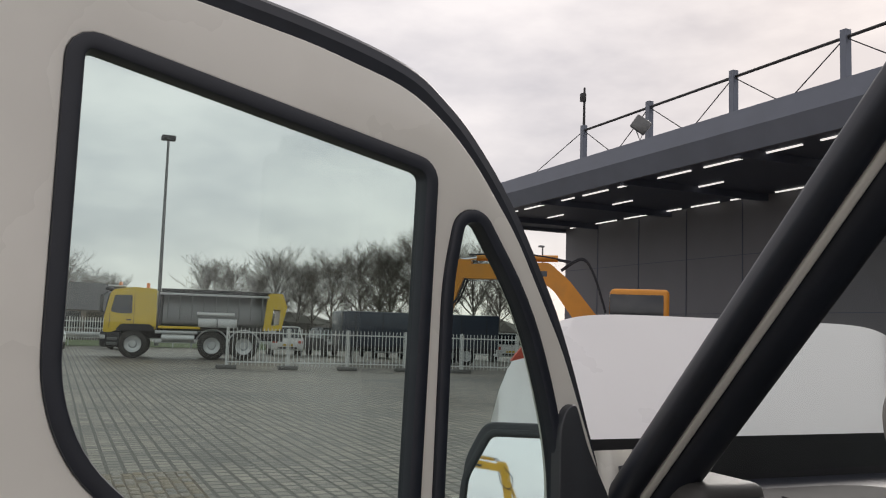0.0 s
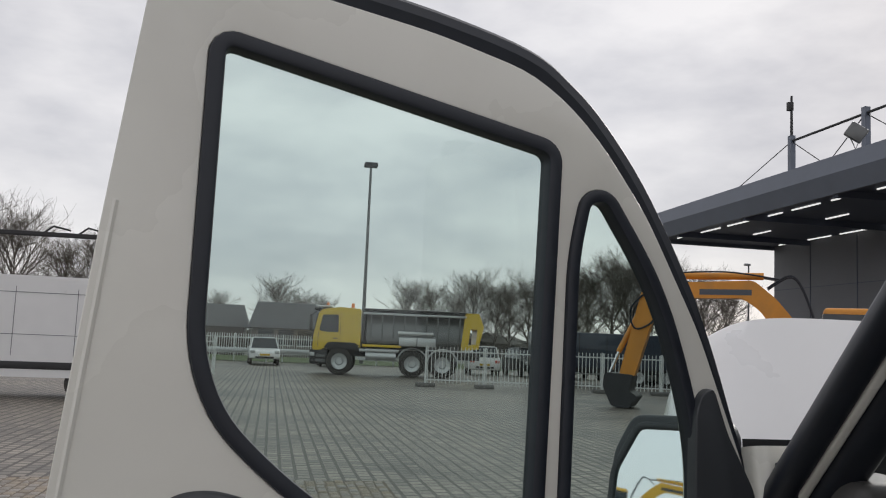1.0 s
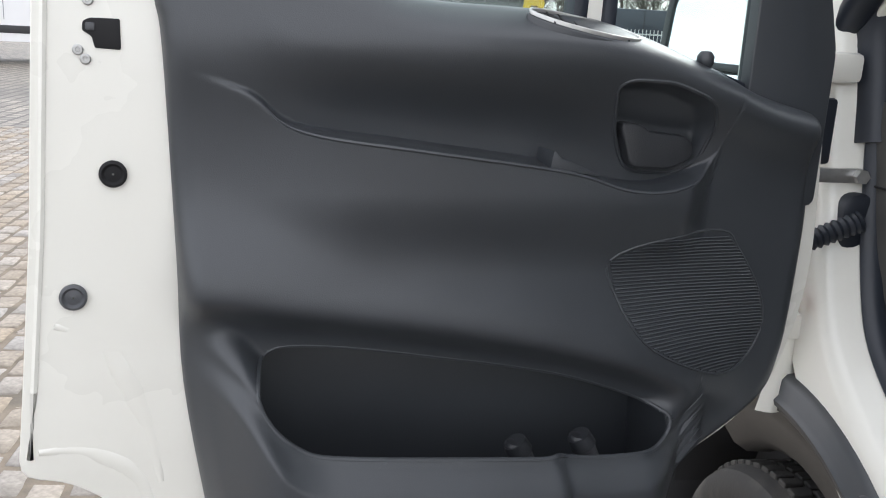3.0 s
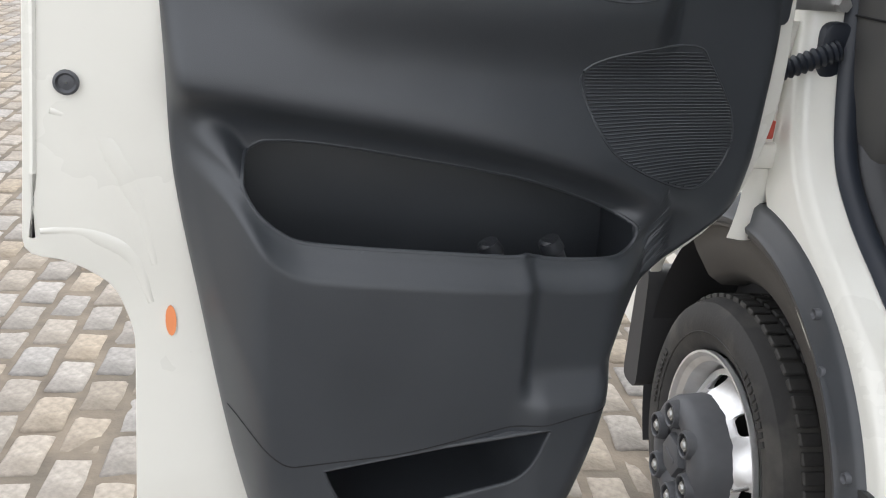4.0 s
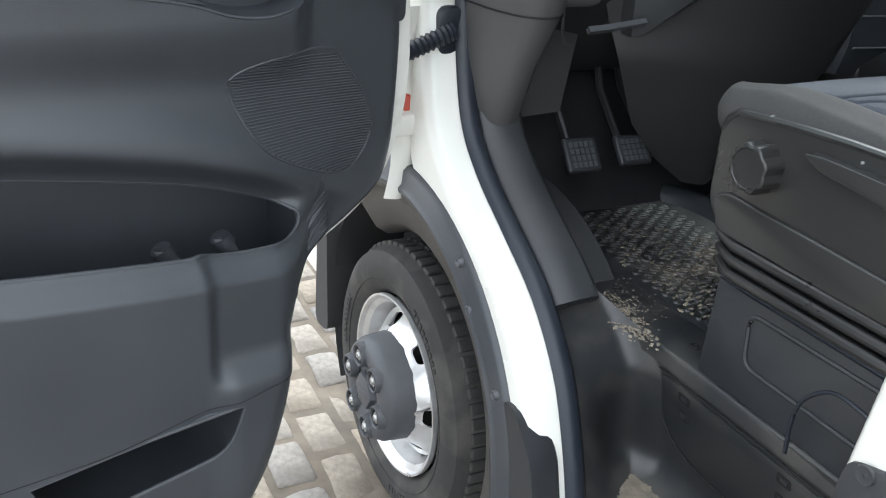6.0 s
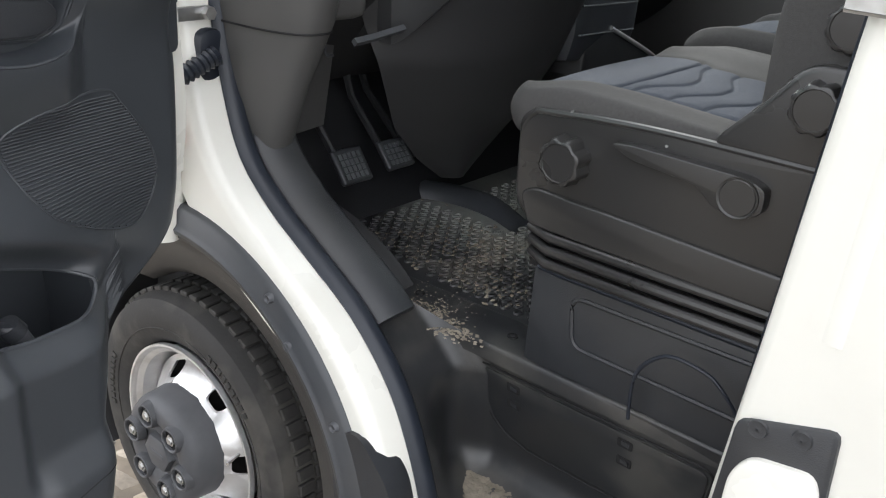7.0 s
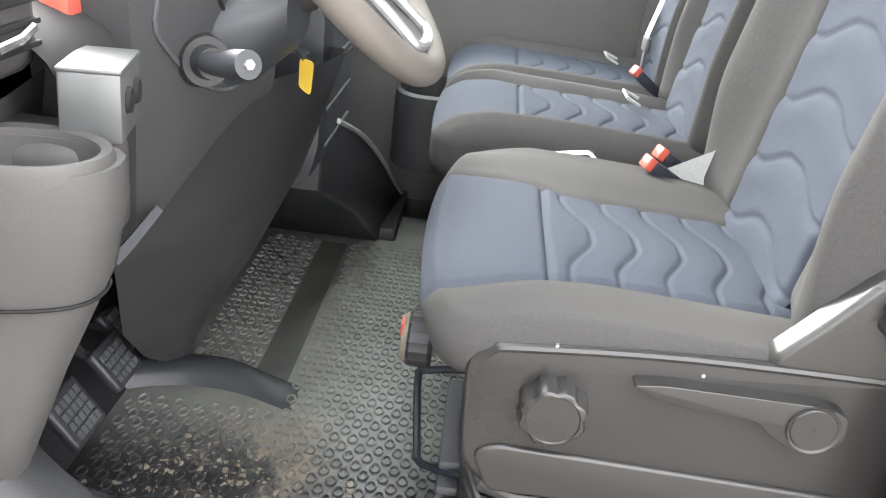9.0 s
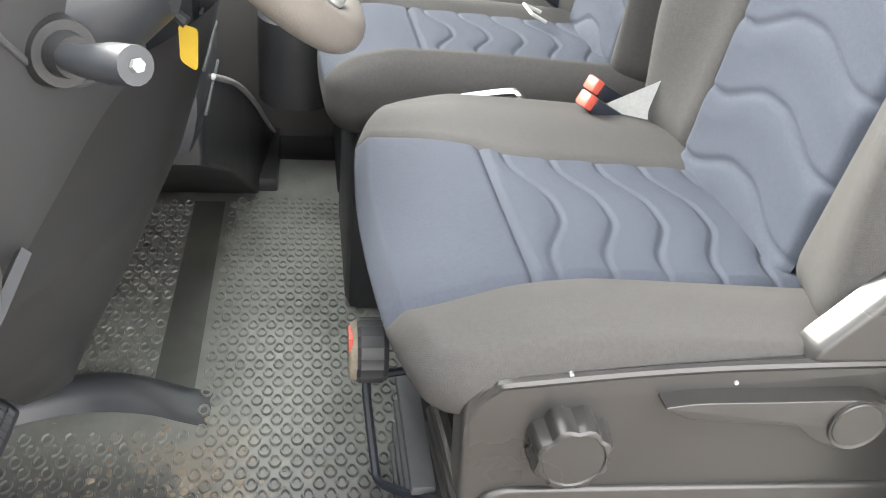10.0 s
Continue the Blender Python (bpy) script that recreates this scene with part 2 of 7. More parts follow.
def ground_mat():
    m = mat("yard_paving", (0.235, 0.215, 0.188), 0.5, var=0.25, scale=0.35, bump=0.3, bscale=30, dirt=(0.085, 0.08, 0.072), dscale=0.3, damt=0.7)
    nt = m.node_tree
    b = nt.nodes["Principled BSDF"]
    co = nt.nodes.new("ShaderNodeTexCoord")
    br = nt.nodes.new("ShaderNodeTexBrick")
    br.inputs["Scale"].default_value = 1.0
    br.inputs["Mortar Size"].default_value = 0.022
    br.inputs["Brick Width"].default_value, br.inputs["Row Height"].default_value = 0.2, 0.17
    br.inputs["Color1"].default_value, br.inputs["Color2"].default_value = (0.70, 0.70, 0.70, 1), (1.35, 1.31, 1.24, 1)
    br.inputs["Mortar"].default_value = (0.24, 0.225, 0.20, 1)
    mp = nt.nodes.new("ShaderNodeMapping")
    mp.inputs["Rotation"].default_value = (0, 0, radians(90))
    nt.links.new(co.outputs["Object"], mp.inputs[0])
    nt.links.new(mp.outputs[0], br.inputs["Vector"])
    old = b.inputs["Base Color"].links[0].from_socket
    mx = nt.nodes.new("ShaderNodeMixRGB")
    mx.blend_type, mx.inputs[0].default_value = "MULTIPLY", 1.0
    nt.links.new(old, mx.inputs[1])
    nt.links.new(br.outputs["Color"], mx.inputs[2])
    nt.links.new(mx.outputs[0], b.inputs["Base Color"])
    return m


M["ground"] = ground_mat()
for key, isl in (("paver", False), ("paver_far", True)):
    M[key] = mat("concrete_paver", (0.280, 0.246, 0.204), 0.85, var=0.32, scale=55, bump=1.0, bscale=110, dirt=(0.165, 0.140, 0.112), dscale=6, damt=0.65, rnd=0.13, island=isl)
M["joint"] = mat("sandy_joint", (0.165, 0.137, 0.106), 0.95, var=0.35, scale=12, bump=0.8, bscale=120, dirt=(0.09, 0.08, 0.065), dscale=4, damt=0.7)


M["mat_floor"] = floor_mat()
M["mat_band"] = mat("smooth_rubber_band", (0.085, 0.09, 0.082), 0.45, var=0.2, scale=12, dirt=(0.16, 0.16, 0.14), dscale=8, damt=0.4)

# ---- mesh helpers ----
def finish(ob, bm, material, smooth=True, angle=35):
    me = ob.data
    bmesh.ops.recalc_face_normals(bm, faces=bm.faces)
    if smooth:
        ca = math.cos(radians(angle))
        for f in bm.faces:
            f.smooth = True
        for e in bm.edges:
            if len(e.link_faces) == 2 and e.link_faces[0].normal.dot(e.link_faces[1].normal) < ca:
                e.smooth = False
    bm.to_mesh(me)
    bm.free()
    for mm in material if isinstance(material, (list, tuple)) else [material]:
        me.materials.append(mm)


def part(name, bm, material, parent=None, label="", smooth=True, angle=35):
    ob = new(name, bpy.data.meshes.new(name))
    finish(ob, bm, material, smooth, angle)
    if parent is not None:
        ob.parent = parent
    if label:
        tagged(ob, label)
    return ob


def thing(name, label, category, m=None, group="", kind=""):
    ob = new(name)
    ob.empty_display_size = 0.1
    if m is not None:
        ob.matrix_world = m
    return tagged(ob, label, category, group, kind)


def box(bm, x0, x1, y0, y1, z0, z1, r=0.0, seg=2):
    g = bmesh.ops.create_cube(bm, size=1.0)
    vs = g["verts"]
    for v in vs:
        v.co = Vector(((x0 + x1) / 2 + v.co.x * (x1 - x0), (y0 + y1) / 2 + v.co.y * (y1 - y0), (z0 + z1) / 2 + v.co.z * (z1 - z0)))
    if r > 0:
        es = list({e for v in vs for e in v.link_edges})
        bmesh.ops.bevel(bm, geom=es, offset=r, segments=seg, profile=0.5, affect="EDGES")
    return vs


def B():
    return bmesh.new()


def cyl(bm, p0, p1, r0, r1=None, seg=16, caps=True):
    r1 = r0 if r1 is None else r1
    p0, p1 = Vector(p0), Vector(p1)
    d = p1 - p0
    q = d.to_track_quat("Z", "Y").to_matrix()
    a, b = [], []
    for i in range(seg):
        w = 2 * math.pi * i / seg
        o = q @ Vector((math.cos(w), math.sin(w), 0))
        a.append(bm.verts.new(p0 + o * r0))
        b.append(bm.verts.new(p1 + o * r1))
    for i in range(seg):
        j = (i + 1) % seg
        bm.faces.new((a[i], a[j], b[j], b[i]))
    if caps:
        bm.faces.new(a)
        bm.faces.new(b)


def tube(bm, pts, r, seg=8, closed=False):
    pts = [Vector(p) for p in pts]
    n = len(pts)
    rings = []
    up = Vector((0, 0, 1))
    for i, p in enumerate(pts):
        t = (pts[(i + 1) % n] - pts[i - 1]) if closed or 0 < i < n - 1 else (pts[1] - pts[0] if i == 0 else pts[-1] - pts[-2])
        t.normalize()
        s = t.cross(up)
        if s.length < 0.1:
            s = t.cross(Vector((1, 0, 0)))
        s.normalize()
        u = s.cross(t)
        rr = r[i] if isinstance(r, (list, tuple)) else r
        rings.append([bm.verts.new(p + (s * math.cos(2 * math.pi * k / seg) + u * math.sin(2 * math.pi * k / seg)) * rr) for k in range(seg)])
    for i in range(n if closed else n - 1):
        a, b = rings[i], rings[(i + 1) % n]
        for k in range(seg):
            l = (k + 1) % seg
            bm.faces.new((a[k], a[l], b[l], b[k]))
    if not closed:
        bm.faces.new(rings[0])
        bm.faces.new(rings[-1])


def lathe(bm, prof, axis, centre, seg=40):
    """prof: (along axis, radius) pairs; axis 'x' or 'z'."""
    rings = []
    for a, r in prof:
        ring = []
        for k in range(seg):
            w = 2 * math.pi * k / seg
            c, s = r * math.cos(w), r * math.sin(w)
            co = (a, c, s) if axis == "x" else (c, s, a) if axis == "z" else (c, a, s)
            ring.append(bm.verts.new(Vector(centre) + Vector(co)))
        rings.append(ring)
    for a, b in zip(rings, rings[1:]):
        for k in range(seg):
            l = (k + 1) % seg
            bm.faces.new((a[k], a[l], b[l], b[k]))
    return rings


def spline(pts, n=6, closed=True):
    """Catmull-Rom through 2D points."""
    out, m = [], len(pts)
    rng = range(m if closed else m - 1)
    for i in rng:
        p0, p1, p2, p3 = (pts[(i - 1) % m] if closed or i > 0 else pts[0]), pts[i], pts[(i + 1) % m], (pts[(i + 2) % m] if closed or i + 2 < m else pts[-1])
        for k in range(n):
            t = k / n
            out.append(tuple(0.5 * (2 * b + (c - a) * t + (2 * a - 5 * b + 4 * c - d) * t * t + (3 * b - a - 3 * c + d) * t ** 3) for a, b, c, d in zip(p0, p1, p2, p3)))
    if not closed:
        out.append(tuple(pts[-1]))
    return out


def rounded(pts, r, n=4):
    """2D polygon with rounded corners."""
    out, m = [], len(pts)
    for i in range(m):
        p, a, b = Vector(pts[i]), Vector(pts[i - 1]), Vector(pts[(i + 1) % m])
        rr = r[i] if isinstance(r, (list, tuple)) else r
        da, db = (a - p), (b - p)
        q = min(rr, da.length * 0.49, db.length * 0.49)
        s, e = p + da.normalized() * q, p + db.normalized() * q
        for k in range(n + 1):
            t = k / n
            out.append(tuple(s * (1 - t) ** 2 + p * 2 * t * (1 - t) + e * t * t))
    return out


def plate(bm, outline, holes, to3, d0, d1, bevel=0.0, seg=2):
    """A flat piece of thickness d0..d1 with holes; to3(u, v, d) gives the place."""
    loops = [outline, *holes]
    edges = []
    for lp in loops:
        vs = [bm.verts.new(to3(u, v, d0)) for u, v in lp]
        edges += [bm.edges.new((vs[i], vs[(i + 1) % len(vs)])) for i in range(len(vs))]
    if holes:
        bmesh.ops.triangle_fill(bm, use_beauty=True, use_dissolve=False, edges=edges)
        faces = list({f for e in edges for v in e.verts for f in v.link_faces})
    else:
        faces = [bm.faces.new([e.verts[0] for e in edges])]
    g = bmesh.ops.extrude_face_region(bm, geom=faces)
    nv = [x for x in g["geom"] if isinstance(x, bmesh.types.BMVert)]
    delta = Vector(to3(0, 0, d1)) - Vector(to3(0, 0, d0))
    for v in nv:
        v.co += delta
    if bevel:
        nvs = set(nv)
        es = [e for e in bm.edges if (e.verts[0] in nvs) and (e.verts[1] in nvs) and len(e.link_faces) == 2 and abs(e.link_faces[0].normal.dot(e.link_faces[1].normal)) < 2 and e.calc_face_angle(0) > 0.6]
        bm.normal_update()
        es = [e for e in bm.edges if (e.verts[0] in nvs) and (e.verts[1] in nvs) and e.calc_face_angle(0) > 0.7]
        bmesh.ops.bevel(bm, geom=es, offset=bevel, segments=seg, profile=0.5, affect="EDGES", clamp_overlap=True)


XZ = lambda u, v, d: (u, d, v)
YZ = lambda u, v, d: (d, u, v)
XY = lambda u, v, d: (u, v, d)


def grid(bm, fn, nu, nv):
    vs = [[bm.verts.new(fn(i / nu, j / nv)) for j in range(nv + 1)] for i in range(nu + 1)]
    for i in range(nu):
        for j in range(nv):
            bm.faces.new((vs[i][j], vs[i + 1][j], vs[i + 1][j + 1], vs[i][j + 1]))
    return vs


def table(pts, n=0):
    """Pairs as sorted arrays; n: points of a smooth curve added between them."""
    pts = sorted(spline(pts, n, False) if n else pts)
    return np.array([p[0] for p in pts]), np.array([p[1] for p in pts])


def lerp_table(tab, z):
    xs, ys = tab if isinstance(tab, tuple) else table(tab)
    return float(np.interp(z, xs, ys))


def sm(a, b, x):
    t = min(1, max(0, (x - a) / (b - a)))
    return t * t * (3 - 2 * t)


def bump1(x, c, w):
    return math.exp(-((x - c) / w) ** 2)


# ---- ground ----
bm = B()
grid(bm, lambda u, v: ((u - 0.5) * 3000, (v - 0.5) * 3000, -0.006), 12, 12)
ground = part("ground", bm, M["ground"], smooth=False)
tagged(ground, "grey block-paved vehicle yard, worn and damp", "ground", kind="structure")


# ---- open driver's door (built flat in its own frame, then swung open) ----
van = thing("van", "white chassis-cab van with raised bonnet and open driver's door", "van")
DOOR = pose(0, 0, 0, 0, 0, 11)
outline = [(-0.87, 1.885), (-0.717, 1.866), (-0.56, 1.846), (-0.44, 1.82), (-0.385, 1.788), (-0.335, 1.742), (-0.27, 1.66), (-0.19, 1.52), (-0.103, 1.315), (-0.078, 1.15),
           (-0.066, 1.0), (-0.07, 0.93), (-0.10, 0.83), (-0.155, 0.775), (-0.222, 0.738), (-0.246, 0.69), (-0.285, 0.52), (-0.315, 0.43), (-0.375, 0.35), (-0.46, 0.322),
           (-0.66, 0.30), (-0.86, 0.305), (-0.886, 0.335), (-0.874, 0.56), (-0.867, 0.70), (-0.885, 0.76), (-0.93, 0.792), (-0.974, 0.80), (-0.963, 0.91), (-0.95, 1.05), (-0.934, 1.30), (-0.903, 1.6)]
win = rounded([(-0.795, 1.792), (-0.411, 1.722), (-0.424, 1.262), (-0.555, 1.266), (-0.612, 1.284), (-0.705, 1.348), (-0.772, 1.412), (-0.797, 1.478)], [0.012, 0.012, 0.005, 0.03, 0.08, 0.1, 0.1, 0.1], 5)
quart = rounded([(-0.372, 1.25), (-0.366, 1.60), (-0.352, 1.668), (-0.332, 1.672), (-0.258, 1.568), (-0.216, 1.45), (-0.195, 1.36), (-0.195, 1.20), (-0.30, 1.235)], [0.004, 0.06, 0.016, 0.02, 0.1, 0.08, 0.05, 0.004, 0.02], 5)


def grow(poly, d):
    """Moves a closed polygon outwards by d."""
    n = len(poly)
    area = sum(poly[i][0] * poly[(i + 1) % n][1] - poly[(i + 1) % n][0] * poly[i][1] for i in range(n))
    sg = 1 if area > 0 else -1
    out = []
    for i in range(n):
        a, p, b = Vector(poly[i - 1]), Vector(poly[i]), Vector(poly[(i + 1) % n])
        t1, t2 = (p - a), (b - p)
        t = (t1.normalized() + t2.normalized())
        if t.length < 1e-6:
            t = t2
        t.normalize()
        nn = Vector((t.y, -t.x)) * sg
        out.append(tuple(p + nn * d))
    return out


win_o, quart_o = grow(win, 0.018), grow(quart, 0.016)
pocket_hole = rounded([(-0.785, 0.80), (-0.785, 0.94), (-0.70, 0.965), (-0.4, 0.915), (-0.235, 0.86), (-0.245, 0.78), (-0.26, 0.655), (-0.76, 0.65)], 0.012, 3)
bin_hole = rounded([(-0.70, 0.60), (-0.37, 0.62), (-0.40, 0.42), (-0.66, 0.41)], 0.008, 3)
ol = rounded(outline, [0.03] + [0.03] * 7 + [0.05] * 11 + [0.02] * 13, 3)
bm = B()
plate(bm, ol, [win_o, quart_o, pocket_hole, bin_hole], XZ, -0.062, -0.104, 0.024, 5)
door = part("door", bm, M["white"], van, "open white door with black trim, pockets and window", angle=40)
door.matrix_basis = DOOR
# outer skin, a little larger and behind
bm = B()
plate(bm, [p for p in grow(ol, -0.012) if p[1] < 1.25], [], XZ, 0.0, -0.022, 0.0)
part("outer_skin", bm, M["white"], door)


def bead(pts, rad, proud, base=0.104):
    """A shallow pressed ridge: a tube sunk so that only its crest shows."""
    bm = B()
    pts = spline(pts, 5, False)
    n = len(pts)
    rr = [max(0.004, rad * math.sin(math.pi * (k + 0.15) / (n - 0.7))) for k in range(n)]
    tube(bm, [(x, -base - proud + r, z) for (x, z), r in zip(pts, rr)], rr, 14)
    part("pressed_bead", bm, M["white"], door)


def ring(name, inner, outer, d0, d1, material, bev=0.004):
    bm = B()
    plate(bm, outer, [inner], XZ, d0, d1, bev, 2)
    part(name, bm, material, door)


ring("window_seal", win, win_o, -0.085, -0.109, M["rubber"])
ring("quarter_seal", quart, quart_o, -0.085, -0.109, M["rubber"])
for nm, poly, dd in (("window_glass", grow(win, 0.006), -0.090), ("quarter_glass", grow(quart, 0.006), -0.090)):
    bm = B()
    plate(bm, poly, [], XZ, dd, dd - 0.004)
    g = part(nm, bm, M["glass"], door, "green-tinted side glass", smooth=False)
    g.visible_shadow = False
# drip seal along the upper edge
bm = B()
edge = [(-0.70, 1.872), (-0.56, 1.854), (-0.44, 1.828), (-0.382, 1.795), (-0.330, 1.748), (-0.265, 1.664), (-0.185, 1.522), (-0.13, 1.40), (-0.098, 1.315), (-0.074, 1.15)]
ee = spline(edge, 5, False)
tube(bm, [(x + 0.006, -0.066, z + 0.012) for x, z in ee], [0.021 * min(1, max(0.3, (z - 1.15) / 0.4)) for x, z in ee], 10)
part("drip_seal", bm, M["rubber"], door, "black rubber weather strip")

XL = table([(0.325, -0.63), (0.335, -0.68), (0.378, -0.722), (0.45, -0.745), (0.57, -0.77), (0.73, -0.795), (0.889, -0.818), (1.02, -0.822), (1.215, -0.83), (1.262, -0.836), (1.34, -0.842)], 5)
XR = table([(0.325, -0.50), (0.345, -0.425), (0.362, -0.385), (0.39, -0.358), (0.453, -0.322), (0.55, -0.292), (0.687, -0.262), (0.734, -0.235), (0.775, -0.175), (0.82, -0.118), (0.87, -0.10), (0.932, -0.094), (1.045, -0.092), (1.10, -0.10), (1.262, -0.115)], 5)
ZLIP = table([(-0.83, 1.20), (-0.756, 1.178), (-0.71, 1.146), (-0.60, 1.13), (-0.434, 1.108), (-0.36, 1.088), (-0.30, 1.088), (-0.245, 1.115), (-0.235, 1.16)], 5)



ZTOP = table([(-0.85, 1.278), (-0.838, 1.308), (-0.822, 1.328), (-0.80, 1.336), (-0.77, 1.335), (-0.73, 1.322), (-0.67, 1.296), (-0.62, 1.277), (-0.57, 1.271), (-0.45, 1.268), (-0.36, 1.253), (-0.25, 1.215), (-0.19, 1.19), (-0.11, 1.17)], 5)


def ztop(x):
    return lerp_table(ZTOP, x)


ZRIDGE = table([(-0.84, 0.995), (-0.79, 0.990), (-0.67, 0.970), (-0.55, 0.949), (-0.415, 0.918), (-0.30, 0.880), (-0.24, 0.850), (-0.09, 0.80)], 5)
ZWALL = table([(-0.84, 0.95), (-0.80, 0.93), (-0.775, 0.914), (-0.752, 0.893), (-0.747, 0.876), (-0.735, 0.858), (-0.715, 0.840), (-0.691, 0.828), (-0.635, 0.819), (-0.568, 0.811), (-0.497, 0.803), (-0.447, 0.798), (-0.430, 0.799), (-0.415, 0.793), (-0.376, 0.787), (-0.315, 0.785), (-0.29, 0.789), (-0.275, 0.795), (-0.25, 0.808), (-0.21, 0.82), (-0.09, 0.83)])
POCKET = spline([(-0.752, 0.893), (-0.747, 0.910), (-0.735, 0.921), (-0.718, 0.926), (-0.678, 0.924), (-0.624, 0.916), (-0.555, 0.903), (-0.481, 0.889), (-0.403, 0.871), (-0.330, 0.845), (-0.285, 0.824), (-0.268, 0.812), (-0.272, 0.797), (-0.290, 0.788),
                 (-0.315, 0.785), (-0.376, 0.787), (-0.415, 0.793), (-0.430, 0.799), (-0.447, 0.798), (-0.497, 0.803), (-0.568, 0.811), (-0.635, 0.819), (-0.691, 0.828), (-0.715, 0.840), (-0.735, 0.858), (-0.747, 0.876)], 4)
LOW_BIN = rounded([(-0.670, 0.556), (-0.530, 0.568), (-0.390, 0.584), (-0.408, 0.530), (-0.430, 0.502), (-0.520, 0.490), (-0.628, 0.477), (-0.656, 0.516)], [0.004, 0.004, 0.004, 0.03, 0.03, 0.02, 0.02, 0.05], 4)
HANDLE = rounded([(-0.384, 1.197), (-0.370, 1.204), (-0.323, 1.203), (-0.272, 1.186), (-0.252, 1.156), (-0.256, 1.116), (-0.283, 1.098), (-0.344, 1.102), (-0.365, 1.139)], 0.014, 4)


def inside(poly, x, z):
    hit_ = False
    for i in range(len(poly)):
        (xa, za), (xb, zb) = poly[i - 1], poly[i]
        if (za > z) != (zb > z) and x < xa + (xb - xa) * (z - za) / (zb - za):
            hit_ = not hit_
    return hit_


def nearest(poly, x, z):
    """The closest place on a closed polygon, and how far it is."""
    best = None
    for i in range(len(poly)):
        (xa, za), (xb, zb) = poly[i - 1], poly[i]
        dx, dz = xb - xa, zb - za
        t = min(1.0, max(0.0, ((x - xa) * dx + (z - za) * dz) / max(1e-12, dx * dx + dz * dz)))
        px_, pz_ = xa + dx * t, za + dz * t
        d = math.hypot(px_ - x, pz_ - z)
        if best is None or d < best[0]:
            best = (d, px_, pz_)
    return best


def relief(x, z):
    """How far the door trim stands out towards the cabin."""
    xl, xr = lerp_table(XL, z), lerp_table(XR, z)
    zc = 1.228 - 0.055 * sm(-0.42, -0.12, x) - 0.01 * sm(-0.6, -0.84, x)
    h = 0.012 + 0.040 * bump1(z, zc, 0.050) * (0.3 + 0.7 * sm(-0.83, -0.52, x))
    # pull recess with a sharp lower lip and a notch
    zl = lerp_table(ZLIP, x)
    into = sm(-0.81, -0.62, x) * (1 - sm(-0.285, -0.235, x))
    proud = 0.030 * (1 - sm(zl - 0.003, zl + 0.005, z)) * sm(0.985, 1.085, z)
    h += into * (proud - 0.012 * sm(zl, zl + 0.006, z) * (1 - sm(zl + 0.020, zl + 0.085, z)))
    if -0.40 < x < -0.24 and 1.08 < z < 1.22:
        d, _, _ = nearest(HANDLE, x, z)
        d = d if inside(HANDLE, x, z) else 0.0
        h -= 0.020 * sm(0.0, 0.012, d)
    # broad ridge over the map pocket, steeper on its underside
    zr = lerp_table(ZRIDGE, x)
    h += 0.036 * (1 - 0.35 * sm(-0.36, -0.2, x)) * (bump1(z, zr, 0.060) if z > zr else bump1(z, zr, 0.030)) * (1 - sm(-0.26, -0.14, x))
    # front wall of the map pocket, with a sloped rim
    zw = sum(lerp_table(ZWALL, x + k * 0.006) for k in (-2, -1, 0, 1, 2)) / 5
    ends = sm(-0.822, -0.728, x) * (1 - sm(-0.325, -0.215, x))
    wall = 0.094 * ends * (1 - 0.15 * sm(-0.437, -0.414, x) * sm(0.60, 0.66, z))
    wall += 0.012 * (1 - sm(0.612, 0.650, z)) * sm(-0.445, -0.395, x) * ends
    wall *= 0.70 + 0.30 * sm(0.0, 0.034, zw - z)
    h = max(h, 0.0) + (wall - 0.4 * h * ends) * (1 - sm(zw + 0.002, zw + 0.045, z))
    # rolled edges
    e = min(x - xl, xr - x)
    low = 1 - sm(0.60, 0.80, z)
    k = min(1.0, max(0.0, e / (0.022 + 0.040 * low)))
    h *= math.sqrt(max(0.0, 1 - (1 - k) ** 2))
    k = min(1.0, max(0.0, (z - 0.325) / 0.085))
    h *= math.sqrt(max(0.0, 1 - (1 - k) ** 2.2))
    tt = max(0.0, min(1.0, (z - (ztop(x) - 0.034)) / 0.034))
    return max(0.0, h * (0.12 + 0.88 * math.sqrt(max(0.0, 1 - tt * tt))))


STEPS = [236, 5, 62]
NZ, NX = sum(STEPS), 210
bm = B()


def trim_pt(u, v):
    j = round(v * NZ)
    x, z = -0.5, 0.325
    for _ in range(4):
        zl = lerp_table(ZLIP, x)
        kn, k = [0.325, zl - 0.003, zl + 0.006, ztop(x)], j
        for n, lo, hi in zip(STEPS, kn, kn[1:]):
            z = lo + (hi - lo) * min(k, n) / n
            if k <= n:
                break
            k -= n
        xl, xr = lerp_table(XL, z), lerp_table(XR, z)
        x = xl + (xr - xl) * u
    for poly in (POCKET, LOW_BIN):
        xs, zs = [p[0] for p in poly], [p[1] for p in poly]
        if min(xs) - 0.01 < x < max(xs) + 0.01 and min(zs) - 0.01 < z < max(zs) + 0.01:
            d, px_, pz_ = nearest(poly, x, z)
            if d < 0.0022:
                x, z = px_, pz_
    return (x, -0.1065 - relief(x, z), z)


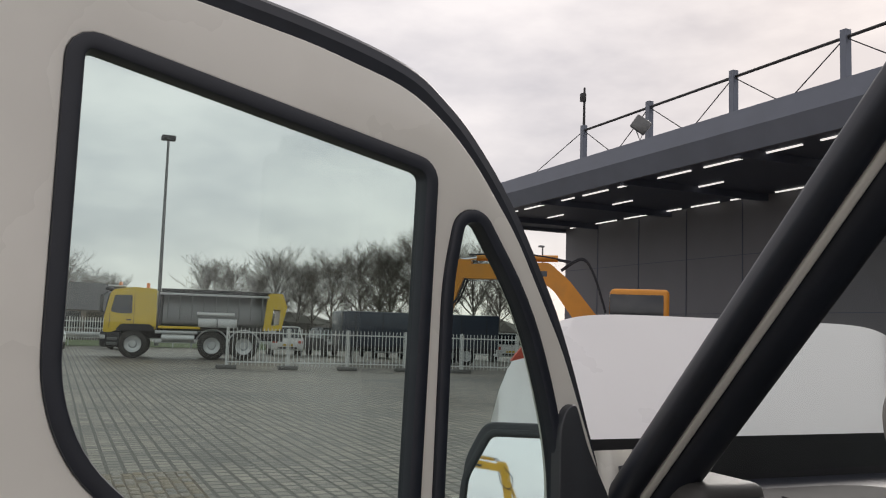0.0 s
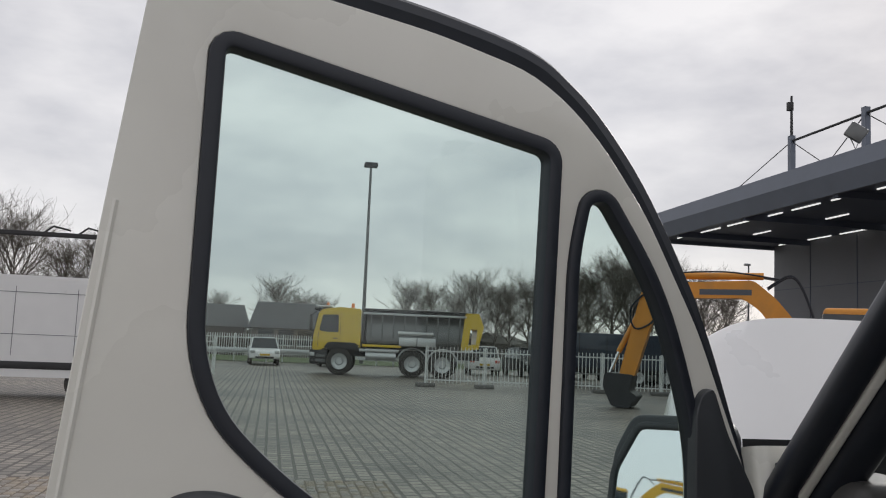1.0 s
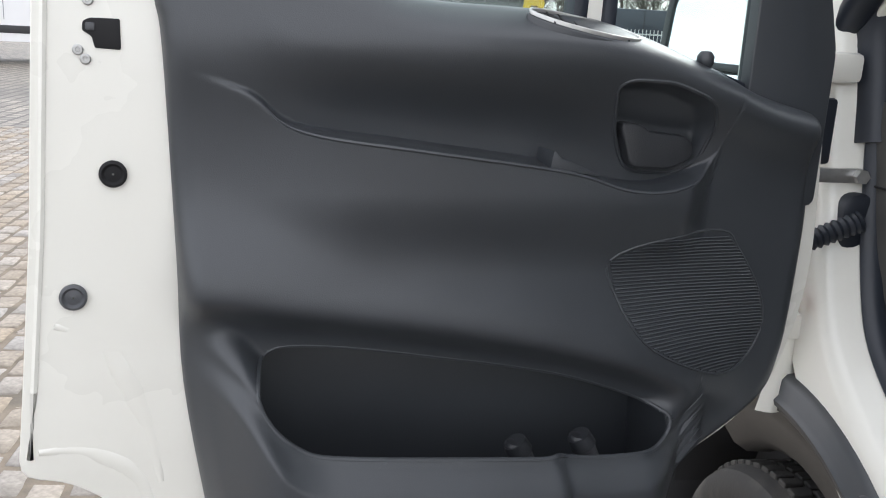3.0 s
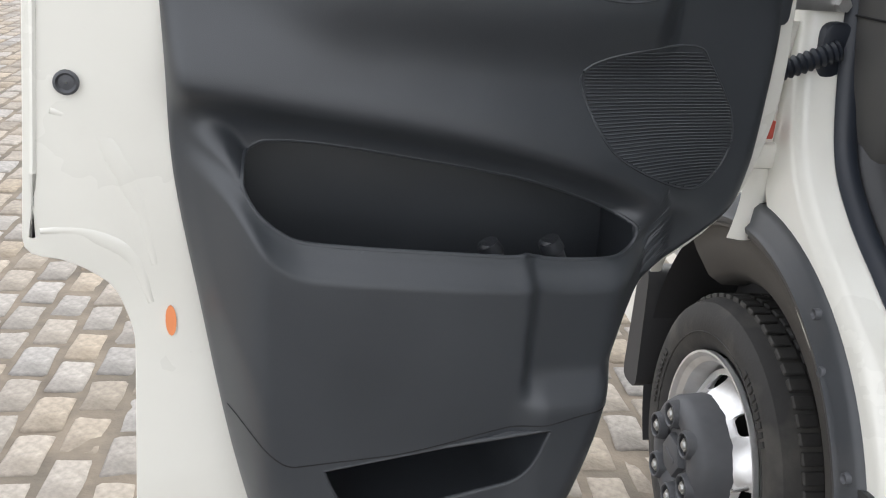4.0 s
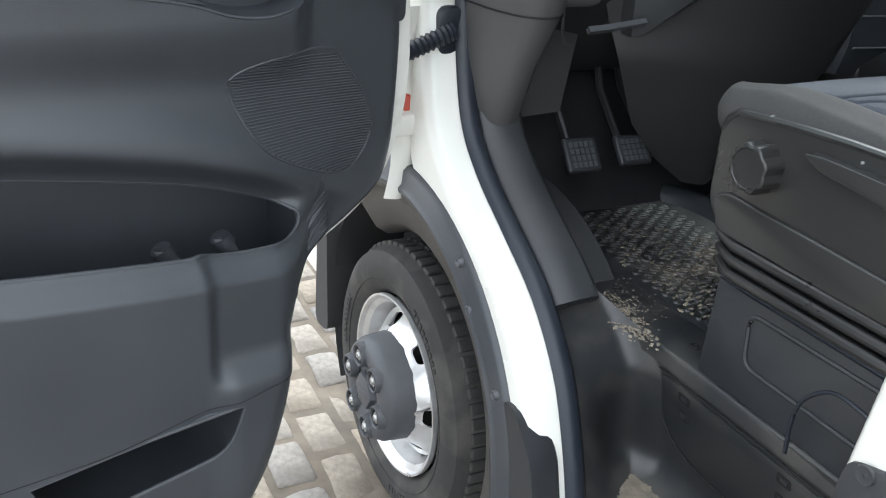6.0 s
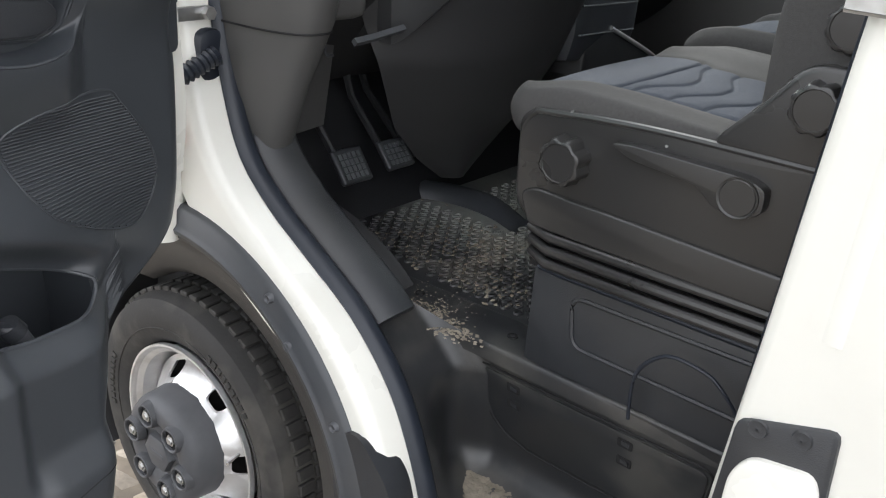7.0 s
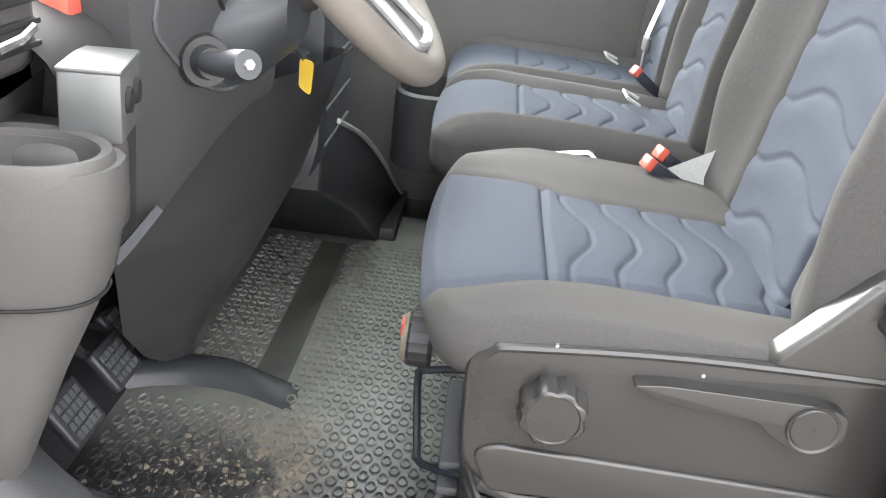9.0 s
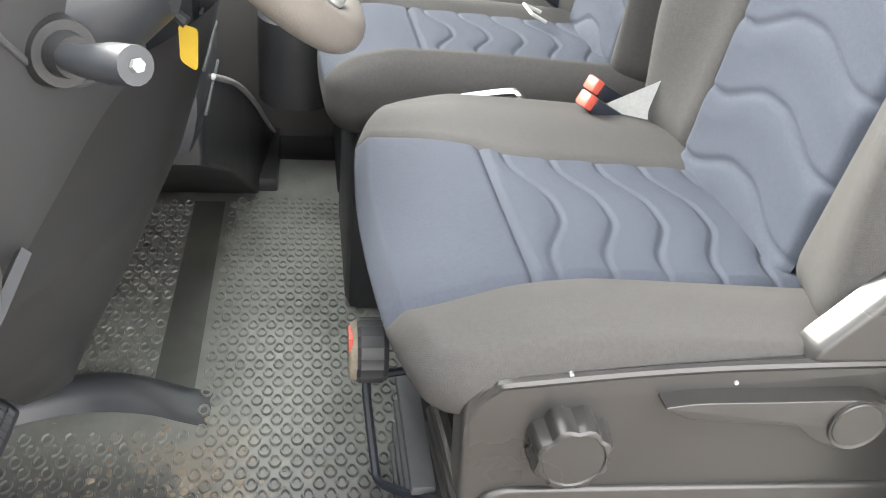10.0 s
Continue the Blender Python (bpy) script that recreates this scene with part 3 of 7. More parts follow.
vs = grid(bm, trim_pt, NX, NZ)
gone = []
for f in bm.faces:
    c = f.calc_center_median()
    if -0.76 < c.x < -0.26 and 0.47 < c.z < 0.93 and (inside(POCKET, c.x, c.z) or inside(LOW_BIN, c.x, c.z)):
        gone.append(f)
bmesh.ops.delete(bm, geom=gone, context="FACES_ONLY")
edge_loop = [vs[i][0] for i in range(NX + 1)] + [vs[NX][j] for j in range(1, NZ + 1)] + [vs[i][NZ] for i in range(NX - 1, -1, -1)] + [vs[0][j] for j in range(NZ - 1, 0, -1)]
back = [bm.verts.new((v.co.x, -0.1, v.co.z)) for v in edge_loop]
for i in range(len(back)):
    j = (i + 1) % len(back)
    bm.faces.new((edge_loop[i], edge_loop[j], back[j], back[i]))
part("trim_panel", bm, M["trim"], door, "black moulded plastic trim with map pocket and low bin", angle=50)


def hollow(poly, zmid, deep, rear):
    """Rolled rim and dark inside of a pocket in the trim."""
    bm = B()
    tube(bm, [(x, -0.1065 - relief(x, z) + 0.0026, z) for x, z in poly], 0.0030, 8, True)
    part("pocket_rim", bm, M["trim"], door)
    bm = B()
    rings = [[], [], [], []]
    for (x, z), (xo, zo) in zip(poly, grow(poly, 0.004)):
        y = -0.1065 - relief(x, z)
        low = sm(0.010, -0.006, z - zmid(x))
        rings[0].append(bm.verts.new((x, y + 0.003, z)))
        rings[1].append(bm.verts.new((xo, y + 0.009, zo)))
        rings[2].append(bm.verts.new((xo, y + 0.009, zo - deep * low)))
        rings[3].append(bm.verts.new((xo, rear, zo - deep * low)))
    for a, b in zip(rings, rings[1:]):
        for i in range(len(a)):
            bm.faces.new((a[i - 1], a[i], b[i], b[i - 1]))
    bm.faces.new(rings[3])
    part("pocket_lining", bm, M["trim"], door, "black hollow inside of the pocket", angle=30)


hollow(POCKET, lambda x: 0.5 * (lerp_table(ZWALL, x) + lerp_table(ZRIDGE, x) - 0.045), 0.12, -0.040)
hollow(LOW_BIN, lambda x: 0.53 + 0.06 * (x + 0.53), 0.035, -0.052)
# gap between the pocket wall and the lower panel
bm = B()
gap = [(x, 0.566 + 0.024 * sm(-0.60, -0.40, x) + 0.012 * sm(-0.41, -0.33, x) + 0.05 * sm(-0.70, -0.775, x)) for x in [-0.775 + 0.475 * k / 90 for k in range(91)]]
tube(bm, [(x, -0.1065 - relief(x, z) + 0.0003, z) for x, z in gap if lerp_table(XL, z) + 0.004 < x < lerp_table(XR, z) - 0.004], 0.0010, 6)
part("panel_gap", bm, M["dark"], door)
# oval air vent on the ledge, tipped a little towards the seat


def on_vent(a, b, d):
    return (-0.421 + a, -0.136 - b, 1.2565 - 0.17 * a - 0.42 * b + d)


oval = [(0.064 * math.cos(w), 0.0155 * math.sin(w)) for w in [2 * math.pi * k / 32 for k in range(32)]]
bm = B()
plate(bm, oval, [[(0.95 * a, 0.86 * b) for a, b in oval]], on_vent, -0.003, 0.001, 0.001, 2)
vr = part("vent_rim", bm, M["steel"], door, "grey oval vent rim")
bm = B()
plate(bm, [(0.95 * a, 0.9 * b) for a, b in oval], [], on_vent, -0.004, -0.0025)
part("vent_slot", bm, M["dark"], vr)
bm = B()
plate(bm, [(1.04 * a, 1.12 * b) for a, b in oval], [], on_vent, -0.022, -0.0035, 0.002, 2)
part("vent_seat", bm, M["trim"], vr)
for k in range(7):
    bm = B()
    a = -0.042 + 0.014 * k
    plate(bm, [(a, -0.012), (a + 0.002, -0.012), (a + 0.002, 0.012), (a, 0.012)], [], on_vent, -0.003, -0.0012)
    part("vent_slat", bm, M["dark"], vr)
# sail panel in front of the quarter window
bm = B()
plate(bm, rounded([(-0.202, 1.19), (-0.202, 1.42), (-0.192, 1.445), (-0.175, 1.452), (-0.152, 1.393), (-0.112, 1.325), (-0.088, 1.24), (-0.088, 1.06), (-0.13, 1.06), (-0.19, 1.13)], 0.012, 3), [], XZ, -0.1, -0.1165, 0.006, 3)
part("sail_panel", bm, M["trim"], door)
# speaker grille: fine ribs following the panel
bm = B()
spk = [(-0.360, 1.004), (-0.300, 1.027), (-0.215, 1.034), (-0.189, 1.012), (-0.152, 0.960), (-0.140, 0.918), (-0.155, 0.878), (-0.190, 0.857), (-0.255, 0.876), (-0.320, 0.912), (-0.352, 0.962)]
for k in range(44):
    z = 0.858 + k * 0.0039
    xs = []
    for i in range(len(spk)):
        (xa, za), (xb, zb) = spk[i], spk[(i + 1) % len(spk)]
        if (za - z) * (zb - z) < 0:
            xs.append(xa + (xb - xa) * (z - za) / (zb - za))
    if len(xs) == 2 and abs(xs[0] - xs[1]) > 0.01:
        x0, x1 = min(xs), max(xs)
        tube(bm, [(x0 + (x1 - x0) * i / 8, -0.1075 - relief(x0 + (x1 - x0) * i / 8, z), z) for i in range(9)], 0.0010, 4)
part("speaker_grille", bm, M["trim"], door, "ribbed black speaker grille")
bm = B()
tube(bm, [(x, -0.1065 - relief(x, z), z) for x, z in spline(spk, 4)], 0.0016, 6, True)
part("grille_border", bm, M["trim"], door)
# crisp lip under the pull recess
bm = B()
lip = [(-0.745 + 0.475 * k / 60, lerp_table(ZLIP, -0.745 + 0.475 * k / 60)) for k in range(61)]
tube(bm, [(x, -0.1065 - relief(x, z - 0.004) + 0.0012, z - 0.001) for x, z in lip], [0.0022 * min(1.0, 0.2 + k / 12, 0.2 + (60 - k) / 6) for k in range(61)], 6)
part("recess_lip", bm, M["trim"], door)
bm = B()
plate(bm, rounded([(-0.453, 1.110), (-0.450, 1.130), (-0.441, 1.122), (-0.415, 1.112), (-0.395, 1.103)], 0.003, 2), [], XZ, -0.1065 - relief(-0.44, 1.135) + 0.006, -0.1065 - relief(-0.44, 1.100) + 0.003, 0.002, 2)
part("pull_notch", bm, M["trim"], door)
# inner release handle in its cup
bm = B()
tube(bm, [(x, -0.1065 - relief(x, z) + 0.0005, z) for x, z in HANDLE], 0.0022, 6, True)
part("handle_bezel", bm, M["trim"], door)
bm = B()
lever_face = -0.1065 - relief(-0.31, 1.13) - 0.004
plate(bm, rounded([(-0.363, 1.158), (-0.336, 1.155), (-0.326, 1.147), (-0.279, 1.143), (-0.268, 1.130), (-0.272, 1.116), (-0.298, 1.106), (-0.346, 1.108)], 0.010, 4), [], XZ, lever_face + 0.012, lever_face - 0.012, 0.006, 3)
part("release_lever", bm, M["trim_rough"], door)
# mirror adjuster knob
bm = B()
lathe(bm, [(1.205, 0.011), (1.216, 0.008), (1.219, 0.0075), (1.223, 0.0095), (1.230, 0.0095), (1.235, 0.006), (1.236, 0.001)], "z", (-0.266, -0.120, 0), 16)
part("adjuster_knob", bm, M["trim"], door)
# latch, plugs, bolts, sticker on the white edge
bm = B()
plate(bm, rounded([(-0.890, 1.239), (-0.865, 1.239), (-0.865, 1.212), (-0.887, 1.213), (-0.889, 1.223), (-0.897, 1.228), (-0.896, 1.236)], 0.002, 3), [], XZ, -0.100, -0.1055, 0.0006, 2)
part("latch", bm, M["dark"], door, "black latch opening")
bm = B()
box(bm, -0.894, -0.886, -0.107, -0.103, 1.228, 1.235, 0.0015)
part("latch_claw", bm, M["hub"], door)
for x, z, r in ((-0.891, 1.254, 0.0048), (-0.901, 1.211, 0.0048), (-0.895, 1.203, 0.0048)):
    bm = B()
    lathe(bm, [(-0.100, r), (-0.1058, r), (-0.1066, r * 0.8), (-0.1066, r * 0.45), (-0.1052, r * 0.35), (-0.1052, 0.0004)], "y", (x, 0, z), 14)
    part("latch_screw", bm, M["steel"], door)
for x, z, r, mm in ((-0.876, 1.100, 0.0125, "dark"), (-0.9155, 0.983, 0.0125, "hub")):
    bm = B()
    lathe(bm, [(-0.104, r), (-0.108, r), (-0.1095, r * 0.8), (-0.1065, r * 0.6), (-0.108, 0.001)], "y", (x, 0, z), 24)
    part("plug", bm, M[mm], door, "round rubber body plug")
bm = B()
cyl(bm, (-0.836, -0.1, 0.375), (-0.836, -0.110, 0.375), 0.008, 0.007, 12)
part("bottom_bolt", bm, M["steel"], door)
bm = B()
lathe(bm, [(-0.100, 0.030), (-0.108, 0.024), (-0.106, 0.016), (-0.106, 0.006)], "y", (-0.838, 0, 0.378), 20)
part("bolt_dimple", bm, M["white"], door)
bm = B()
plate(bm, [(-0.828 + 0.006 * math.cos(w), 0.712 + 0.019 * math.sin(w)) for w in [2 * math.pi * k / 16 for k in range(16)]], [], XZ, -0.1045, -0.1062)
part("sticker", bm, M["orange"], door, "oval orange sticker")
fl_edge = [p for p in grow(ol, -0.010) if p[0] < -0.80 and p[1] < 1.80]
fl_edge.sort(key=lambda p: -p[1])
bm = B()
tube(bm, [(x, -0.1035, z) for x, z in fl_edge if z > 0.815], 0.0035, 6)
part("edge_flange", bm, M["white"], door)
bead([(-0.955, 0.826), (-0.91, 0.822), (-0.865, 0.79), (-0.848, 0.735)], 0.025, 0.0018)
bead([(-0.935, 0.955), (-0.89, 0.93), (-0.855, 0.85), (-0.842, 0.78)], 0.035, 0.0018)
bm = B()
box(bm, -0.842, -0.818, -0.1055, -0.103, 0.335, 0.345, 0.001)
part("drain_slot", bm, M["hub"], door)

# ---- wing mirror (its glass looks away from the cabin when the door is open) ----
mirror = thing("wing_mirror", "black wing mirror with two glasses on the open van door", "mirror", DOOR @ pose(-0.07, 0.16, 1.2))
mx = Vector((0.34, -0.94, 0)).normalized()
mn = Vector((-0.94, -0.34, 0.11)).normalized()
mu = mn.cross(mx) if mn.cross(mx).z > 0 else mx.cross(mn)


def on_mirror(s, z, d):
    return tuple(mx * s + mn * d + mu * z)


bm = B()
plate(bm, rounded([(-0.088, 0.0), (-0.088, 0.13), (-0.055, 0.193), (0.082, 0.20), (0.100, 0.175), (0.098, -0.055), (0.03, -0.06), (-0.05, -0.03)], 0.02, 4), [], on_mirror, -0.075, 0.0, 0.014, 3)
part("mirror_housing", bm, M["trim"], mirror)
gl = rounded([(-0.075, 0.018), (-0.072, 0.10), (-0.034, 0.170), (0.076, 0.176), (0.088, 0.16), (0.090, 0.014)], 0.012, 4)
for nm, poly in (("main_glass", gl), ("wide_glass", rounded([(-0.03, -0.036), (-0.036, 0.0), (0.090, 0.0), (0.088, -0.046), (0.02, -0.046)], 0.008, 3))):
    bm = B()
    plate(bm, poly, [], on_mirror, 0.001, 0.003)
    part(nm, bm, M["mirror"], mirror, "silvered mirror glass", smooth=False)
bm = B()
plate(bm, grow(gl, 0.012), [grow(gl, 0.0005)], on_mirror, -0.002, 0.008, 0.003, 2)
part("glass_rim", bm, M["trim"], mirror)
bm = B()
tube(bm, [(0.035, -0.07, -0.03), (0.01, -0.13, -0.02), (-0.03, -0.20, 0.0), (-0.06, -0.24, 0.02)], [0.018, 0.02, 0.024, 0.03], 12)
part("mirror_arm", bm, M["trim"], mirror)

# ---- things left in the door pocket ----
for x, tilt in ((-0.455, 0.03), (-0.375, 0.035)):
    tb = thing("tube_end", "grey capped plastic tube standing in the door pocket", "tube", DOOR @ pose(x, -0.130, 0.772), "tubes in the pocket")
    bm = B()
    cyl(bm, (0.03, 0, -0.05), (0, 0.0, 0.015), 0.012, 0.012, 16)
    part("tube_body", bm, M["hub"], tb)
    bm = B()
    lathe(bm, [(0.012, 0.001), (0.030, 0.0125), (0.034, 0.011), (0.035, 0.001)], "z", (-0.006, 0, -0.008), 16)
    cyl(bm, (0.0, 0, 0.012), (-0.008, 0, 0.026), 0.0155, 0.0135, 16)
    part("tube_cap", bm, M["trim_rough"], tb)


# ---- van cab ----
# door jamb and front pillar: one swept pressing along the opening
jamb = spline([(0.06, 1.36), (0.035, 1.22), (0.012, 1.08), (-0.015, 0.96), (-0.055, 0.865), (-0.125, 0.80), (-0.215, 0.745), (-0.31, 0.685), (-0.39, 0.60), (-0.44, 0.50), (-0.475, 0.40), (-0.50, 0.33)], 5, False)


def along(path, k):
    a, b = Vector(path[max(0, k - 1)]), Vector(path[min(len(path) - 1, k + 1)])
    t = (b - a).normalized()
    return Vector((-t.y, t.x)) * -1


def sweep(bm, path, prof, close=True):
    """prof: (x, offset away from the opening) pairs swept along a path in the side plane."""
    rings = []
    for k, p in enumerate(path):
        nn = along(path, k)
        rings.append([bm.verts.new((x, p[0] + nn.x * o, p[1] + nn.y * o)) for x, o in prof])
    m = len(prof)
    for a, b in zip(rings, rings[1:]):
        for i in range(m if close else m - 1):
            j = (i + 1) % m
            bm.faces.new((a[i], a[j], b[j], b[i]))
    if close:
        bm.faces.new(rings[0])
        bm.faces.new(rings[-1])


nn = along(jamb, 20)
SG = 1 if nn.x > 0 else -1
bm = B()
sweep(bm, jamb, [(0.032, SG * 0.10), (0.030, SG * 0.02), (0.036, SG * 0.006), (0.050, 0.0), (0.085, SG * -0.004), (0.105, SG * -0.010), (0.112, SG * 0.03), (0.10, SG * 0.10)])
part("door_jamb", bm, M["white"], van, "white painted door jamb", angle=50)
bm = B()
jl = [(y, z) for y, z in jamb]
sweep(bm, jl, [(0.088, SG * 0.004), (0.082, SG * -0.008), (0.090, SG * -0.018), (0.106, SG * -0.020), (0.116, SG * -0.012), (0.116, SG * 0.01)])
part("opening_seal", bm, M["rubber"], van, "black rubber door seal", angle=60)
bm = B()
sweep(bm, [p for p in jl if p[1] > 0.655], [(0.116, SG * 0.02), (0.113, SG * -0.010), (0.118, SG * -0.018), (0.150, SG * -0.026), (0.180, SG * -0.028), (0.192, SG * -0.018), (0.205, SG * 0.04)])
part("kick_trim", bm, M["trim_rough"], van, "black plastic sill trim", angle=60)
# upper front pillar with its seals
A0, A1 = Vector((0.052, 0.045, 1.30)), Vector((0.040, -0.50, 1.86))


def bar(name, off, w, h, material, a=A0, b=A1, parent=van, r=0.008):
    """A strip along the pillar; off: across the strip as seen from the door, and in depth."""
    bm = B()
    d = b - a
    zz = d.normalized()
    xx = Vector((0.93, -0.36, 0))
    xx = (xx - zz * xx.dot(zz)).normalized()
    yy = zz.cross(xx)
    box(bm, off[0] - w / 2, off[0] + w / 2, off[1] - h / 2, off[1] + h / 2, -0.06, d.length + 0.04, r, 3)
    q = Matrix((xx, yy, zz)).transposed().to_4x4()
    bmesh.ops.transform(bm, matrix=Matrix.Translation(a) @ q, verts=bm.verts)
    return part(name, bm, material, parent)


bar("a_pillar", (0.036, 0.020), 0.060, 0.04, M["white"], r=0.012)
bar("pillar_seal", (0.006, -0.004), 0.040, 0.04, M["rubber"], r=0.013)
bar("pillar_strip", (0.033, -0.006), 0.016, 0.03, M["white"], r=0.005)
bar("pillar_trim", (0.072, -0.002), 0.064, 0.05, M["rubber"], r=0.02)
bar("pillar_right", (0.045, 0.0), 0.10, 0.06, M["white"], A0 + Vector((1.42, 0, 0)), A1 + Vector((1.36, 0, 0)), r=0.02)
bm = B()
tube(bm, spline([(0.085, 0.035, 1.335), (0.094, 0.047, 1.28), (0.100, 0.040, 1.21), (0.102, 0.022, 1.12)], 6, False), 0.034, 12)
part("seal_bend", bm, M["rubber"], van, "black rubber seal at the pillar foot")
# door check strap, grommet, loom and hinges on the jamb
for z in (1.20, 0.835):
    bm = B()
    box(bm, -0.03, 0.065, 0.012, 0.05, z, z + 0.04, 0.008)
    cyl(bm, (-0.018, 0.028, z - 0.014), (-0.018, 0.028, z + 0.054), 0.012, seg=12)
    part("hinge", bm, M["white"], van, "white painted door hinge")
bm = B()
box(bm, -0.06, 0.075, -0.004, 0.004, 1.068, 1.088, 0.002)
ck = part("check_strap", bm, M["steel"], van, "steel door check strap")
bm = B()
cyl(bm, (0.072, 0.006, 1.078), (0.072, -0.014, 1.078), 0.011, 0.010, 6)
part("strap_bolt", bm, M["steel"], ck)
bm = B()
box(bm, -0.09, 0.035, 0.01, 0.022, 1.09, 1.18, 0.006)
part("jamb_cover", bm, M["rubber"], van)
bm = B()
plate(bm, rounded([(0.052, 0.975), (0.052, 1.055), (0.098, 1.055), (0.098, 0.975)], 0.022, 5), [], XZ, 0.02, -0.012, 0.006, 2)
gr = part("grommet", bm, M["rubber"], van, "black rubber grommet")
bm = B()
pts, rad = [], []
lp = spline([(0.075, 1.02), (0.03, 1.0), (-0.02, 0.975), (-0.055, 0.93), (-0.066, 0.89)], 12, False)
for k, (x, z) in enumerate(lp):
    pts.append((x, -0.022 + 0.02 * k / len(lp), z))
    rad.append(0.0155 if k % 2 else 0.012)
tube(bm, pts, rad, 12)
part("loom_tube", bm, M["rubber"], gr, "ribbed black cable conduit")
bm = B()
box(bm, 0.005, 0.016, 0.0, 0.012, 0.885, 0.912, 0.002)
part("red_tag", bm, M["red"], van)
bm = B()
grid(bm, lambda u, v: (-0.01 + 0.06 * u + 0.01 * math.sin(7 * v), 0.03 - 0.01 * math.sin(4 * u), 0.72 + 0.33 * v), 8, 16)
part("jamb_flange", bm, M["white"], van)
# wheel arch flare
WY, WZ = 0.01, 0.345
RIM = 0.84


def arc(r, a0, a1, n=36):
    return [(WY + r * math.cos(radians(a0 + (a1 - a0) * k / n)), WZ + r * math.sin(radians(a0 + (a1 - a0) * k / n))) for k in range(n + 1)]


bm = B()
a = arc(1.0, 52, 190)


def flare(prof):
    bm = B()
    rings = [[bm.verts.new((x, WY + (cy - WY) * r, WZ + (cz - WZ) * r)) for x, r in prof] for cy, cz in a]
    for p, q in zip(rings, rings[1:]):
        for i in range(len(p) - 1):
            bm.faces.new((p[i], p[i + 1], q[i + 1], q[i]))
    bm.faces.new(rings[-1])
    return bm


bm.free()
fl = part("arch_flare", flare([(0.12, 0.285), (0.075, 0.287), (0.054, 0.304), (0.036, 0.350), (0.030, 0.374), (0.020, 0.379), (0.020, 0.386), (0.10, 0.386)]), M["flare"], van, "black plastic wheel arch flare", angle=50)
part("flare_band", flare([(0.10, 0.381), (0.022, 0.382), (0.014, 0.388), (0.012, 0.396), (0.018, 0.404), (0.020, 0.428), (0.028, 0.436), (0.10, 0.436)]), M["band"], fl, "grey-black outer band of the flare", angle=50)
for ang, rr in ((121, 0.421), (131, 0.396), (150, 0.416)):
    bm = B()
    yy, zz = WY + rr * math.cos(radians(ang)), WZ + rr * math.sin(radians(ang))
    lathe(bm, [(0.022, 0.0085), (0.014, 0.0075), (0.0125, 0.0065), (0.0155, 0.0035), (0.0155, 0.001)], "x", (0, yy, zz), 14)
    part("flare_screw", bm, M["hub"], fl)
# arch liner
bm = B()
grid(bm, lambda u, v: (0.05 + 0.25 * v, WY + 0.395 * math.cos(radians(-32 + 202 * u)), WZ + 0.395 * math.sin(radians(-32 + 202 * u))), 36, 3)
part("arch_liner", bm, M["chassis"], van)
bm = B()
grid(bm, lambda u, v: (0.21, -0.32 + 0.8 * u, 0.12 + 0.50 * v), 4, 4)
part("inner_wing", bm, M["chassis"], van)
bm = B()
plate(bm, rounded([(0.385, 0.235), (0.412, 0.5), (0.47, 0.5), (0.47, 0.225)], 0.03, 4), [], YZ, 0.03, 0.30, 0.024, 4)
part("bumper_end", bm, M["chassis"], van)
# fender skin forward of the door with the arch cut out
fo = [(0.04, 0.78)] + [(y, z) for y, z in reversed(arc(0.436, 0, 88, 20))][1:] + [(0.98, 0.36), (1.0, 0.9), (0.86, 1.12), (0.5, 1.22), (0.06, 1.30)]
bm = B()
plate(bm, fo, [], YZ, 0.034, 0.06, 0.008)
part("fender", bm, M["white"], van, "white painted front wing")
# plastic step side below the flare
bm = B()
plate(bm, rounded([(-0.352, 0.545), (-0.395, 0.56), (-0.455, 0.50), (-0.50, 0.36), (-0.50, 0.22), (-0.39, 0.20), (-0.37, 0.34), (-0.345, 0.45)], 0.02, 3), [], YZ, 0.022, 0.075, 0.012, 3)
part("step_end", bm, M["trim_rough"], van)
# entry step well: side wall and riser in one moulding, filleted into the tread
STEP_Z, SILL_Z = 0.400, 0.645
jamb_y = table([(z, y) for y, z in jamb])


def riser_x(z):
    return 0.240 + 0.05 * (SILL_Z - z) / (SILL_Z - STEP_Z)


def well(u, v):
    turn = sm(0.20, 0.42, u)
    z = STEP_Z + (SILL_Z + 0.050 * (1 - turn) - STEP_Z) * v
    off = 0.055 * (1 - math.sqrt(max(0.0, 1 - (1 - min(1.0, v / 0.2)) ** 2)))
    y0, xr = lerp_table(jamb_y, z) + 0.004, riser_x(z)
    if u < 0.40:
        w = u / 0.40
        k = 0.045 * sm(0.55, 1.0, w) ** 2
        y0 += (max(y0, -0.392) - y0) * sm(0.0, 0.6, w)
        return (0.112 + (xr - 0.112) * (1 - (1 - w) ** 1.25) - off * turn, y0 - 0.014 * w - k - off * (1 - turn), z)
    w = (u - 0.40) / 0.60
    ys = max(y0, -0.392) - 0.059
    return (xr - off, ys + (-0.95 - ys) * w, z)


